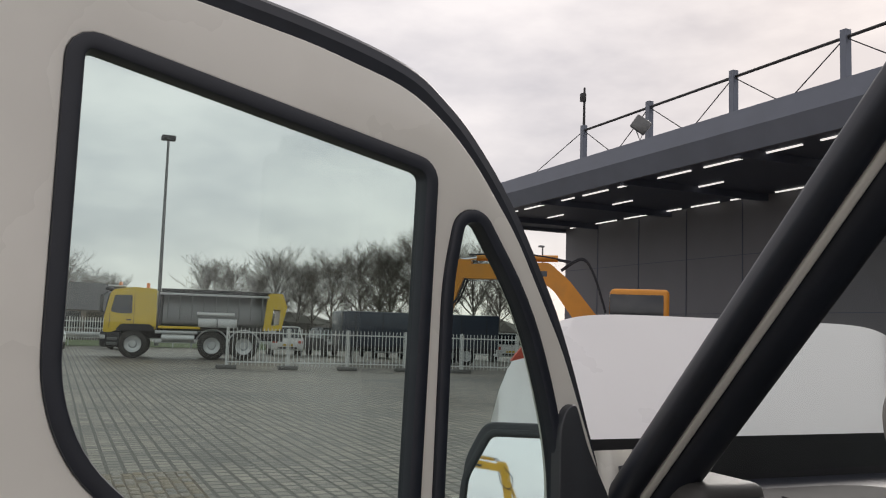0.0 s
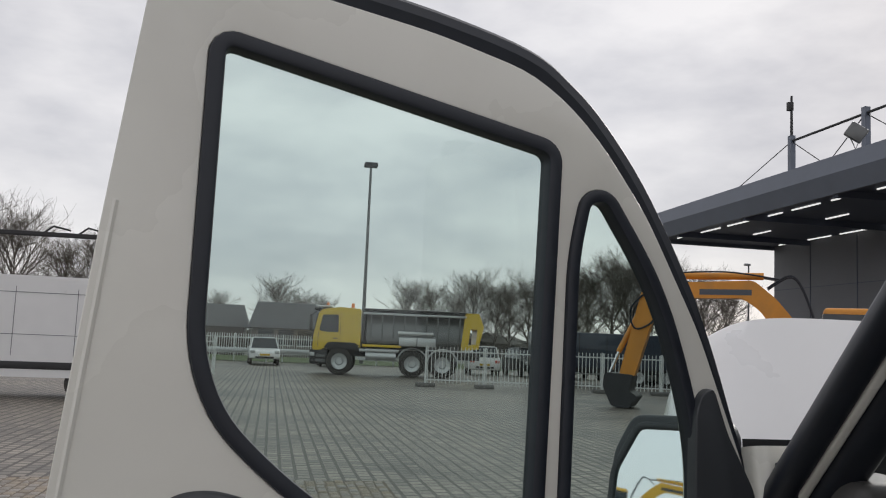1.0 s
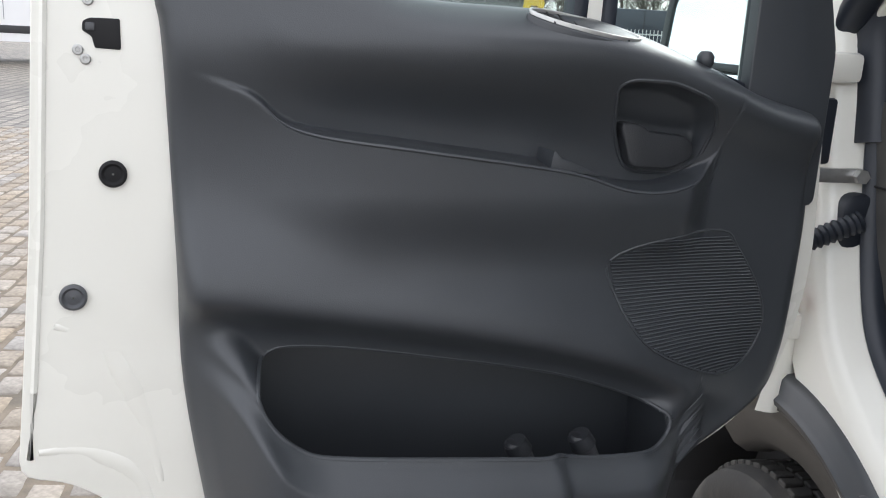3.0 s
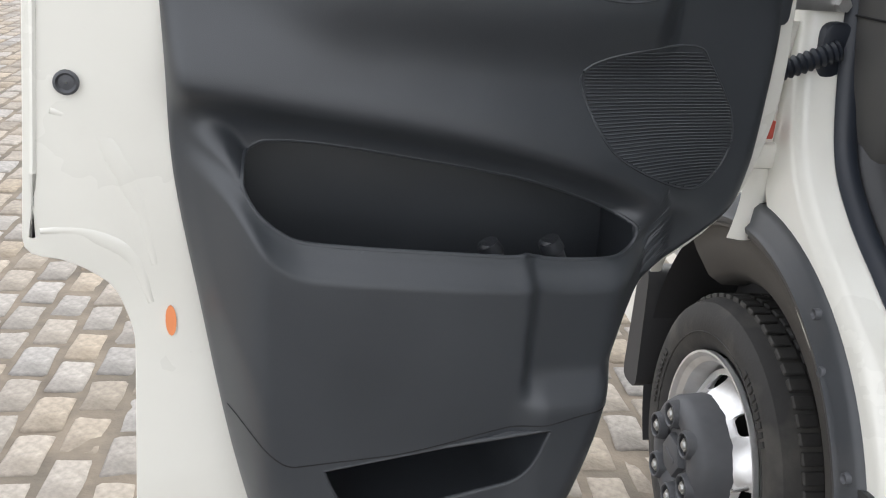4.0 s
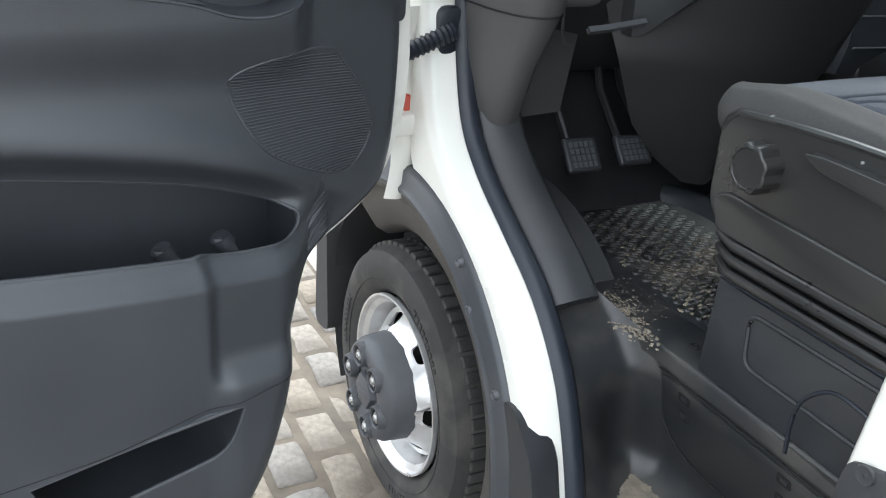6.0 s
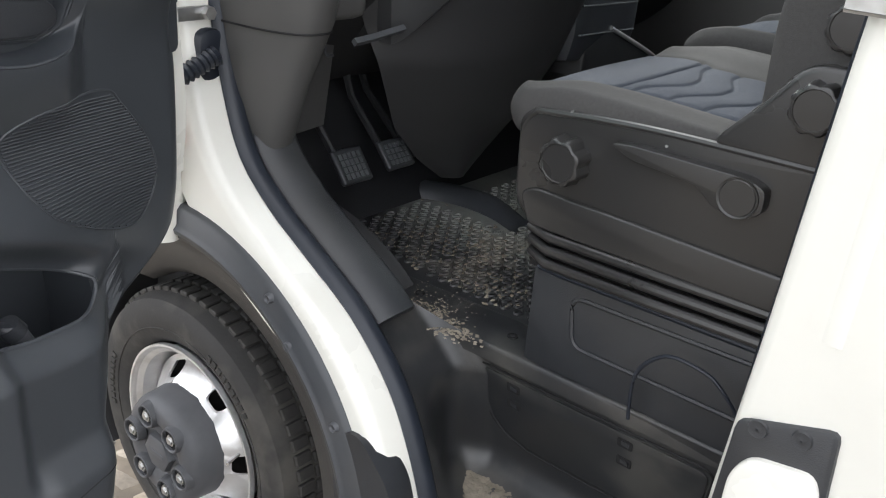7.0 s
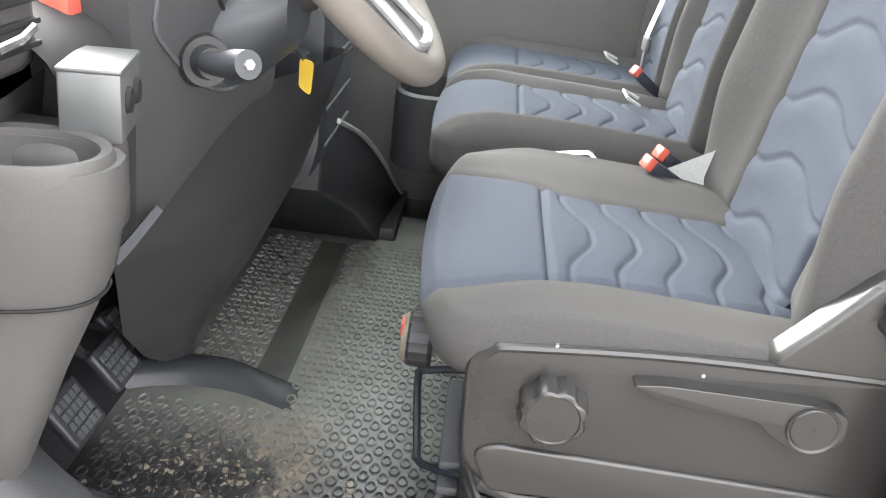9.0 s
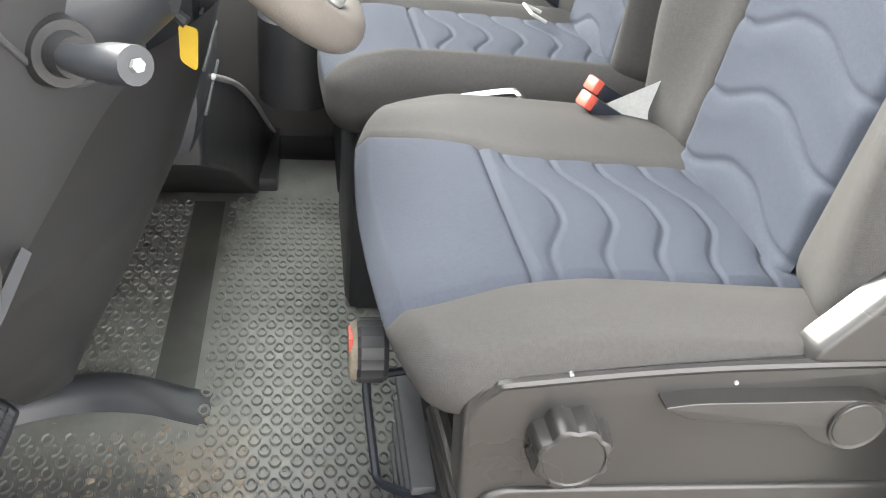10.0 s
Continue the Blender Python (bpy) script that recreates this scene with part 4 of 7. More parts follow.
bm = B()
grid(bm, well, 46, 30)
grid(bm, lambda u, v: (0.062 + 0.25 * v, -0.37 - 0.60 * u, STEP_Z + 0.001), 4, 4)
grid(bm, lambda u, v: (0.045 + 0.017 * v, -0.45 - 0.5 * u, 0.20 + 0.20 * v), 3, 3)
part("step_well", bm, M["step"], van, "muddy black plastic entry step", angle=60)
RISER = lambda u, v, d: (riser_x(v) + d, u, v)
bm = B()
plate(bm, rounded([(-0.425, 0.600), (-0.440, 0.540), (-0.470, 0.492), (-0.52, 0.474), (-0.80, 0.476), (-0.815, 0.606)], [0.02, 0.03, 0.05, 0.05, 0.03, 0.02], 5), [], RISER, 0.006, -0.003, 0.003, 2)
pk = part("step_cover", bm, M["step"], van, "black access cover in the step riser")
bm = B()
tube(bm, [(riser_x(z) - 0.0005, y, z) for y, z in rounded([(-0.418, 0.606), (-0.433, 0.540), (-0.464, 0.486), (-0.52, 0.467), (-0.80, 0.469), (-0.822, 0.612)], [0.02, 0.03, 0.05, 0.05, 0.03, 0.02], 5)], 0.0022, 6, True)
part("cover_groove", bm, M["dark"], pk)
for y, z in ((-0.497, 0.585), (-0.497, 0.553), (-0.690, 0.587), (-0.690, 0.553)):
    bm = B()
    plate(bm, rounded([(y - 0.012, z - 0.008), (y - 0.012, z + 0.008), (y + 0.012, z + 0.008), (y + 0.012, z - 0.008)], 0.003, 2), [], RISER, -0.001, -0.0038)
    part("cover_slot", bm, M["dark"], pk)
    bm = B()
    plate(bm, [(y - 0.007, z - 0.004), (y - 0.007, z + 0.003), (y + 0.005, z + 0.005), (y + 0.005, z - 0.002)], [], RISER, -0.003, -0.0055)
    part("slot_clip", bm, M["trim_rough"], pk)
# sill strip with screws
bm = B()
plate(bm, rounded([(0.175, -0.295), (0.205, -0.345), (0.234, -0.40), (0.238, -0.60), (0.246, -0.95), (0.335, -0.95), (0.335, -0.42), (0.32, -0.17), (0.26, -0.16), (0.215, -0.22)], 0.02, 4), [], XY, 0.622, 0.648, 0.007, 3)
ss = part("sill_strip", bm, M["step"], van, "black sill strip with screws")
for y in (-0.271, -0.462, -0.640, -0.83):
    bm = B()
    lathe(bm, [(0.646, 0.009), (0.650, 0.008), (0.650, 0.005), (0.646, 0.004), (0.646, 0.001)], "z", (0.283, y, 0), 14)
    part("sill_screw", bm, M["dark"], ss)
# dried mud on the step and sill
rng = random.Random(7)
bm = B()


def crumbs(n, cx, cy, cz, sx, sy, smin, smax):
    for _ in range(n):
        x, y = rng.gauss(cx, sx), rng.gauss(cy, sy)
        s = rng.uniform(smin, smax)
        g = bmesh.ops.create_icosphere(bm, subdivisions=1, radius=s)
        for v in g["verts"]:
            v.co = Vector((x + v.co.x * rng.uniform(0.7, 1.6), y + v.co.y * rng.uniform(0.7, 1.6), cz + max(-0.0005, v.co.z * 0.45)))


crumbs(300, 0.232, -0.372, 0.648, 0.012, 0.030, 0.0006, 0.0034)
crumbs(200, 0.255, -0.325, 0.648, 0.014, 0.030, 0.0005, 0.0024)
crumbs(60, 0.295, -0.30, 0.648, 0.02, 0.04, 0.0005, 0.0018)
crumbs(1000, 0.205, -0.445, 0.401, 0.026, 0.024, 0.0015, 0.0075)
crumbs(450, 0.20, -0.53, 0.401, 0.035, 0.06, 0.001, 0.0055)
tagged(part("mud_crumbs", bm, M["mud"]), "dried crumbs of mud on the step and sill", "mud", kind="stuff")
# floor pan, bulkheads and shell
bm = B()
box(bm, 0.27, 1.62, -1.02, 0.20, 0.60, 0.634)
part("floor_pan", bm, M["chassis"], van, smooth=False)
bm = B()
grid(bm, lambda u, v: (0.22 + 1.40 * u, 0.02 + 0.22 * v, 0.634 + 0.36 * v), 6, 6)
grid(bm, lambda u, v: (0.12 + 1.5 * u, 0.24 + 0.02 * v, 0.99 + 0.36 * v), 4, 4)
part("toe_board", bm, M["mat_dark"], van, "black rubber toe board")
bm = B()
box(bm, 0.06, 1.64, -1.12, -1.06, 0.5, 1.98, 0.02)
part("rear_wall", bm, M["dash"], van)
bm = B()
box(bm, 0.09, 1.61, -1.12, -0.44, 1.90, 1.97, 0.03, 3)
part("roof_panel", bm, M["white"], van)
bm = B()
box(bm, 1.60, 1.66, -1.06, 0.50, 0.5, 1.25, 0.02)
box(bm, 1.60, 1.66, -1.06, -0.90, 1.25, 1.95, 0.02)
part("far_door", bm, M["dash"], van, "black trimmed passenger door", smooth=False)
bm = B()
box(bm, 1.62, 1.626, -0.90, 0.03, 1.25, 1.90)
g = part("far_window", bm, M["glass_clear"], van, smooth=False)
g.visible_shadow = False
bm = B()
grid(bm, lambda u, v: (0.19 + 0.02 * v + 1.36 * u, 0.10 - 0.55 * v + 0.06 * math.sin(math.pi * u), 1.30 + 0.58 * v), 16, 4)
g = part("windscreen", bm, M["glass_clear"], van, "clear windscreen")
g.visible_shadow = False
bm = B()
box(bm, 0.20, 1.60, 0.02, 0.40, 1.20, 1.266, 0.02)
part("cowl", bm, M["rubber"], van, "black scuttle below the windscreen")
# B pillar with seal, fuel flap
bm = B()
plate(bm, rounded([(-0.872, 0.34), (-0.880, 0.74), (-0.893, 0.93), (-0.902, 1.10), (-0.910, 1.24), (-0.945, 1.60), (-0.98, 1.93), (-1.13, 1.93), (-1.13, 0.34)], 0.02, 3), [], YZ, 0.185, 0.028, 0.014, 3)
bp_ = part("b_pillar", bm, M["white"], van, "white painted rear door pillar")
for pts, rr in (([(-0.955, 0.95), (-0.965, 1.25), (-0.998, 1.60), (-1.03, 1.88)], 0.03), ([(-1.06, 0.5), (-1.062, 1.1), (-1.075, 1.7)], 0.02)):
    bm = B()
    sp2 = spline(pts, 6, False)
    tube(bm, [(0.0262 + rr, y, z) for y, z in sp2], rr, 16)
    part("pressed_fold", bm, M["white"], bp_)
for y, z in ((-1.10, 0.95), (-1.10, 1.12), (-1.105, 1.3), (-1.11, 1.5)):
    bm = B()
    lathe(bm, [(0.0285, 0.007), (0.0265, 0.005), (0.027, 0.003), (0.0275, 0.001)], "x", (0, y, z), 12)
    part("spot_weld", bm, M["white"], bp_)
bm = B()
bl = spline([(-0.848, 0.33), (-0.852, 0.74), (-0.862, 0.93), (-0.870, 1.10), (-0.880, 1.25), (-0.915, 1.60), (-0.95, 1.90)], 5, False)
tube(bm, [(0.190, y - 0.006, z) for y, z in bl], 0.014, 12)
part("pillar_seal", bm, M["rubber"], van)
bm = B()
box(bm, 0.187, 0.262, -1.06, -0.905, 0.66, 1.93, 0.012)
part("pillar_trim", bm, M["dash"], van)
bm = B()
plate(bm, rounded([(-0.885, 0.70), (-0.893, 0.845), (-0.985, 0.875), (-0.995, 0.70)], 0.012, 3), [], YZ, 0.03, 0.022, 0.004, 2)
fb = part("fuel_surround", bm, M["trim_rough"], van, "black plastic fuel filler surround")
bm = B()
plate(bm, rounded([(-0.898, 0.66), (-0.900, 0.79), (-0.915, 0.815), (-0.975, 0.825), (-0.985, 0.80), (-0.985, 0.66)], 0.016, 4), [], YZ, 0.024, 0.012, 0.005, 3)
part("fuel_flap", bm, M["white"], fb, "white fuel flap")
for y, z in ((-0.915, 0.845), (-0.955, 0.853)):
    bm = B()
    lathe(bm, [(0.022, 0.010), (0.019, 0.009), (0.020, 0.005), (0.019, 0.001)], "x", (0, y, z), 14)
    part("surround_boss", bm, M["trim_rough"], fb)
bm = B()
box(bm, 0.015, 0.03, -0.90, -0.93, 1.232, 1.245, 0.003)
part("striker", bm, M["steel"], van)
# raised bonnet seen beyond the windscreen
bm = B()


def bonnet(u, v):
    x = 0.185 + 1.45 * u
    crown = 1 - (2 * abs(u - 0.5)) ** 8
    z = 1.06 + (0.26 + 0.275 * max(0.0, crown) ** 0.75) * v
    y = 0.44 + 0.48 * v + 0.05 * (1 - crown) - 0.03 * math.sin(math.pi * v)
    k = (y + 1.128) / 1.868
    return (-0.77 + (x + 0.77) * k, y, 1.538 + (z - 1.538) * k)


vs = grid(bm, bonnet, 72, 14)
g = bmesh.ops.extrude_face_region(bm, geom=list(bm.faces))
for v in [x for x in g["geom"] if isinstance(x, bmesh.types.BMVert)]:
    v.co += Vector((0, 0.02, -0.004))
hood = thing("bonnet", "white van bonnet standing open in front of the windscreen", "bonnet")
part("bonnet_panel", bm, M["white2"], hood, angle=50)
bm = B()
plate(bm, rounded([(0.285, 1.468), (0.32, 1.508), (0.36, 1.504), (0.345, 1.482)], 0.006, 3), [], XZ, 0.858, 0.85)
part("red_patch", bm, M["red"], hood, "small dull red patch")

# ---- front wheel ----
wheel = thing("front_wheel", "van wheel with silver steel rim and grey hub cover", "wheel", pose(0.043, 0.075, 0.288, 0, 0, 0.2) @ Matrix.Scale(RIM, 4))
TX = 0.03
bm = B()
prof = [(0.055, 0.212), (0.028, 0.224), (0.012, 0.245), (0.002, 0.275), (0.002, 0.305), (0.014, 0.325), (0.045, 0.336), (0.075, 0.338), (0.15, 0.338), (0.178, 0.334), (0.20, 0.318), (0.214, 0.28), (0.20, 0.225)]
lathe(bm, prof, "x", (TX - 0.03, 0, 0), 72)
tyre = part("tyre", bm, M["tyre"], wheel, "dusty black road tyre")
blocks = []
for x0, x1, z0 in ((0.042, 0.082, 0.326), (0.088, 0.122, 0.333), (0.128, 0.162, 0.333), (0.168, 0.20, 0.333)):
    bm = B()
    box(bm, x0, x1, -0.0125, 0.0125, z0, 0.344, 0.0025, 1)
    me = bpy.data.meshes.new("tread_block")
    bm.to_mesh(me)
    bm.free()
    me.materials.append(M["tyre"])
    blocks.append(me)
for k in range(64):
    for i, me in enumerate(blocks):
        ob = new("tread_block", me)
        ob.parent = tyre
        ob.rotation_euler = (2 * math.pi * k / 64 + (0.03 if i % 2 else 0), 0, 0)
bm = B()
for rr in (0.262, 0.296):
    tube(bm, [(0.0055 + (0.004 if rr > 0.29 else 0.0), rr * math.cos(2 * math.pi * k / 60), rr * math.sin(2 * math.pi * k / 60)) for k in range(60)], 0.0016, 5, True)
part("sidewall_bead", bm, M["tyre"], tyre)
bar_mesh = bpy.data.meshes.new("sidewall_mark")
bm = B()
box(bm, -0.0012, 0.004, -0.006, 0.006, 0.272, 0.288, 0.001, 1)
bm.to_mesh(bar_mesh)
bm.free()
bar_mesh.materials.append(M["tyre"])
for w0 in (0.4, 2.5, 4.6):
    for k in range(9):
        ob = new("sidewall_mark", bar_mesh)
        ob.parent = tyre
        ob.rotation_euler = (w0 + 0.062 * k, 0, 0)
# rim: dished steel disc with slots
bm = B()
lathe(bm, [(0.060, 0.205), (0.020, 0.209), (0.010, 0.217), (0.010, 0.222), (0.022, 0.222)], "x", (0, 0, 0), 64)
lathe(bm, [(0.020, 0.209), (0.030, 0.198), (0.075, 0.190), (0.09, 0.182)], "x", (0, 0, 0), 64)
part("rim_ring", bm, M["rim"], wheel, "silver painted rim edge")
bm = B()
disc = [(0.182 * math.cos(2 * math.pi * k / 60), 0.182 * math.sin(2 * math.pi * k / 60)) for k in range(60)]
slots = []
for k in range(6):
    w = 2 * math.pi * (k + 0.04) / 6
    c, s = math.cos(w), math.sin(w)
    pr = rounded([(0.138, -0.023), (0.168, -0.026), (0.168, 0.026), (0.138, 0.023)], 0.012, 4)
    slots.append([(u * c - v * s, u * s + v * c) for u, v in pr])
cen = [(0.112 * math.cos(2 * math.pi * k / 40), 0.112 * math.sin(2 * math.pi * k / 40)) for k in range(40)]


def dish(u, v, d):
    return (d, u, v)


plate(bm, disc, slots + [cen], dish, 0.07, 0.062)
for v in bm.verts:
    r = math.hypot(v.co.y, v.co.z)
    v.co.x += -0.068 * (1 - sm(0.11, 0.178, r)) + 0.0
part("rim_disc", bm, M["rim"], wheel, "slotted silver wheel disc", angle=50)
# near-black disc that paints the shade behind the rim slots
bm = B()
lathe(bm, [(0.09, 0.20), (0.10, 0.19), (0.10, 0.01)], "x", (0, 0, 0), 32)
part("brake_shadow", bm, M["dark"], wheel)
bm = B()
lathe(bm, [(0.022, 0.132), (-0.036, 0.127), (-0.053, 0.118), (-0.061, 0.104), (-0.060, 0.076), (-0.047, 0.058), (-0.051, 0.042), (-0.054, 0.001)], "x", (0, 0, 0), 60)
hub = part("hub_cover", bm, M["hub_dark"], wheel, "grey plastic hub cover", angle=40)
for k in range(6):
    w = 2 * math.pi * (k + 0.2) / 6
    y, z = 0.088 * math.cos(w), 0.088 * math.sin(w)
    # flat near-black disc round each nut, the shade of a deep pocket as colour
    bm = B()
    lathe(bm, [(-0.055, 0.0235), (-0.0625, 0.0225), (-0.0625, 0.001)], "x", (0, y, z), 18)
    part("nut_recess", bm, M["dark"], hub)
    bm = B()
    lathe(bm, [(-0.052, 0.0225), (-0.069, 0.0225), (-0.0715, 0.0245), (-0.0705, 0.0275), (-0.052, 0.0315)], "x", (0, y, z), 22)
    part("nut_shroud", bm, M["hub_dark"], hub)
    bm = B()
    cyl(bm, (-0.055, y, z), (-0.068, y, z), 0.0145, 0.0135, 6)
    cyl(bm, (-0.068, y, z), (-0.072, y, z), 0.0085, 0.007, 12)
    part("wheel_nut", bm, M["steel"], hub, "zinc wheel nut")
bm = B()
lathe(bm, [(-0.050, 0.048), (-0.064, 0.044), (-0.066, 0.040), (-0.066, 0.001)], "x", (0, 0, 0), 6)
part("hub_plateau", bm, M["hub_dark"], hub)
bm = B()
box(bm, -0.0675, -0.065, -0.026, 0.026, -0.006, 0.006, 0.001)
part("hub_marking", bm, M["hub"], hub)
bm = B()
cyl(bm, (0.03, -0.160, 0.035), (-0.012, -0.176, 0.040), 0.004, 0.004, 8)
part("valve", bm, M["chrome"], wheel)


# ---- cab interior ----
def pillow(bm, x0, x1, y0, y1, z0, z1, r, n=30, warp=None, keep=None):
    """A dense rounded block; warp moves a place, keep picks faces by their middle."""
    c = Vector(((x0 + x1) / 2, (y0 + y1) / 2, (z0 + z1) / 2))
    h = Vector(((x1 - x0) / 2, (y1 - y0) / 2, (z1 - z0) / 2))
    t = bmesh.new()
    bmesh.ops.create_cube(t, size=2.0)
    bmesh.ops.subdivide_edges(t, edges=list(t.edges), cuts=n, use_grid_fill=True)
    for v in t.verts:
        p = Vector([v.co[i] * h[i] for i in range(3)])
        q = Vector([max(-(h[i] - min(r, h[i])), min(h[i] - min(r, h[i]), p[i])) for i in range(3)])
        d = p - q
        if d.length > 1e-9:
            d = d.normalized() * r
            d = Vector([max(-min(r, h[i]), min(min(r, h[i]), d[i])) for i in range(3)])
        v.co = c + q + d
    idx = {}
    for f in t.faces:
        m = f.calc_center_median()
        if keep is None or keep(m):
            vs = []
            for v in f.verts:
                k = tuple(round(a, 6) for a in v.co)
                if k not in idx:
                    idx[k] = bm.verts.new(warp(Vector(v.co)) if warp else v.co)
                vs.append(idx[k])
            if len(set(vs)) == len(vs):
                bm.faces.new(vs)
    t.free()


# rubber floor mat with oval studs
fm = thing("floor_mat", "black studded rubber floor mat, dusty and muddy", "floor mat", pose(0, 0, 0.634))
bm = B()
plate(bm, rounded([(0.30, -0.52), (0.30, 0.0), (0.34, 0.05), (1.45, 0.05), (1.45, -0.52)], 0.02, 3), [], XY, 0.0005, 0.010)
part("mat_sheet", bm, M["mat_floor"], fm, smooth=False)
bm = B()


def stud(x, y):
    seg, sub = 12, 4
    rings = []
    for k in range(seg):
        w = 2 * math.pi * k / seg
        cx, cy = math.cos(w), math.sin(w)
        rings.append([bm.verts.new((x + cx * (0.0098 + a), y + cy * (0.0064 + a), 0.010 + b)) for a, b in ((-0.0019, 0.0), (-0.0009, 0.0034), (0.0009, 0.0034), (0.0019, 0.0))])
    for k in range(seg):
        a, b = rings[k], rings[(k + 1) % seg]
        for i in range(3):
            bm.faces.new((a[i], a[i + 1], b[i + 1], b[i]))


for (xa, xb, ya, yb) in ((0.37, 0.64, -0.195, 0.02), (0.36, 1.27, -0.50, -0.215), (0.735, 1.25, -0.135, -0.03)):
    i = 0
    x = xa
    while x < xb:
        y = ya + (0.0135 if i % 2 else 0.0)
        while y < yb:
            if not (x > 0.62 and x < 0.72 and y > -0.21):
                stud(x, y)
            y += 0.027
        x += 0.0195
        i += 1
bm_band = B()
grid(bm_band, lambda u, v: (0.70 + 0.55 * u, -0.20 + 0.055 * v, 0.0112), 8, 1)
part("mat_band", bm_band, M["mat_band"], fm, "smooth band across the mat", smooth=False)
tagged(part("mat_studs", bm, M["mat_floor"], fm, "raised oval rubber rings"), kind="stuff")
bm = B()
ridge_x = table([(-0.225, 0.655), (-0.19, 0.668), (-0.14, 0.685), (-0.07, 0.690), (0.0, 0.672), (0.06, 0.635)], 4)
grid(bm, lambda u, v: (lerp_table(ridge_x, 0.06 - 0.285 * u) + 0.036 * (2 * v - 1), 0.06 - 0.285 * u, 0.010 + 0.030 * math.sin(math.pi * v) ** 0.7 * (1 - sm(0.55, 1.0, u))), 24, 10)
part("mat_ridge", bm, M["trim"], fm, "smooth moulded ridge")
bm = B()
for _ in range(420):
    a = rng.random()
    x, y = (rng.gauss(0.47, 0.07), rng.gauss(-0.17, 0.09)) if a < 0.7 else (rng.gauss(0.40, 0.03), rng.gauss(-0.34, 0.04))
    if 0.34 < x < 0.64 and -0.46 < y < 0.03:
        s = rng.uniform(0.0008, 0.0036)
        g = bmesh.ops.create_icosphere(bm, subdivisions=1, radius=s)
        fx, fy = rng.uniform(0.8, 2.4), rng.uniform(0.8, 2.4)
        for v in g["verts"]:
            v.co = Vector((x + v.co.x * fx, y + v.co.y * fy, 0.6445 + max(-0.0004, v.co.z * 0.5)))
tagged(part("mud_on_mat", bm, M["mud"]), "dried mud flakes on the floor mat", "mud", kind="stuff")


# pedals
def pedal(x, y, z, w, h, tilt, name="pedal"):
    p = thing(name, "worn metal pedal with ribbed rubber pad", "pedal", pose(x, y, z, tilt, 0, 0), "pedals in the footwell")
    bm = B()
    box(bm, -w / 2 - 0.003, w / 2 + 0.003, -h / 2 - 0.003, h / 2 + 0.003, -0.007, 0.007, 0.006, 3)
    part("pad", bm, M["trim_rough"], p)
    for i in range(4):
        for j in range(5):
            bm = B()
            box(bm, -w / 2 + 0.006 + j * (w - 0.012) / 5, -w / 2 + 0.003 + (j + 1) * (w - 0.012) / 5, -h / 2 + 0.005 + i * (h - 0.010) / 4, -h / 2 + 0.002 + (i + 1) * (h - 0.010) / 4, 0.006, 0.009)
            part("pad_rib", bm, M["hub"], p, smooth=False)
    bm = B()
    tube(bm, [(0, 0.0, -0.008), (0, 0.03, -0.03), (-0.01, 0.14, -0.03), (-0.01, 0.30, 0.02)], [0.007, 0.008, 0.008, 0.008], 8)
    part("arm", bm, M["mat_dark"], p)


pedal(0.362, -0.02, 0.785, 0.068, 0.062, 52)
pedal(0.480, -0.02, 0.785, 0.068, 0.055, 50)
pedal(0.555, 0.005, 0.79, 0.045, 0.06, 45)

# dashboard
dash = thing("dashboard", "dark grey plastic dashboard with knee panel and cup holder", "dashboard")


def loft(bm, sections, cap=True):
    rings = [[bm.verts.new(p) for p in s] for s in sections]
    for a, b in zip(rings, rings[1:]):
        for i in range(len(a)):
            j = (i + 1) % len(a)
            bm.faces.new((a[i], a[j], b[j], b[i]))
    if cap:
        bm.faces.new(rings[0])
        bm.faces.new(rings[-1])


def oval(cx, cy, rx, ry, z, n=28, p=2.6):
    out = []
    for k in range(n):
        w = 2 * math.pi * k / n
        c, s = math.cos(w), math.sin(w)
        out.append((cx + rx * abs(c) ** (2 / p) * (1 if c > 0 else -1), cy + ry * abs(s) ** (2 / p) * (1 if s > 0 else -1), z))
    return out


# left end column that tapers down to the kick panel
bm = B()
loft(bm, [oval(0.158, 0.03, 0.066, 0.205, 1.178), oval(0.158, 0.03, 0.068, 0.207, 1.15), oval(0.158, 0.035, 0.064, 0.198, 1.08), oval(0.152, 0.05, 0.055, 0.17, 0.98), oval(0.155, 0.09, 0.05, 0.16, 0.85), oval(0.17, 0.13, 0.045, 0.14, 0.70), oval(0.18, 0.14, 0.04, 0.12, 0.62)], False)
plate(bm, [(p[0], p[1]) for p in oval(0.158, 0.03, 0.066, 0.205, 0)], [[(p[0], p[1]) for p in oval(0.155, -0.100, 0.043, 0.057, 0, 28, 2.0)]], XY, 1.172, 1.178)
part("end_column", bm, M["dash"], dash, "grey-brown plastic dash end")
bm = B()
ringpts = [p for p in oval(0.1565, 0.038, 0.0640, 0.1965, 1.066, 60) if p[1] < 0.03]
ringpts.sort(key=lambda p: math.atan2(p[1] - 0.03, p[0] - 0.158))
tube(bm, ringpts, 0.0016, 6)
part("column_seam", bm, M["dark"], dash)
# cup holder
cup = B()
loft(cup, [oval(0.155, -0.100, r1, r2, z, 32, 2.0) for r1, r2, z in ((0.052, 0.066, 1.150), (0.054, 0.070, 1.178), (0.051, 0.067, 1.186), (0.044, 0.058, 1.184), (0.041, 0.055, 1.15), (0.037, 0.05, 1.09))], False)
part("cup_holder", cup, M["dash"], dash, "round moulded cup holder", angle=50)
bm = B()
bm.faces.new([bm.verts.new(p) for p in oval(0.155, -0.100, 0.043, 0.057, 1.181 - 0.06, 32, 2.0)])
part("cup_floor", bm, M["dark"], dash)
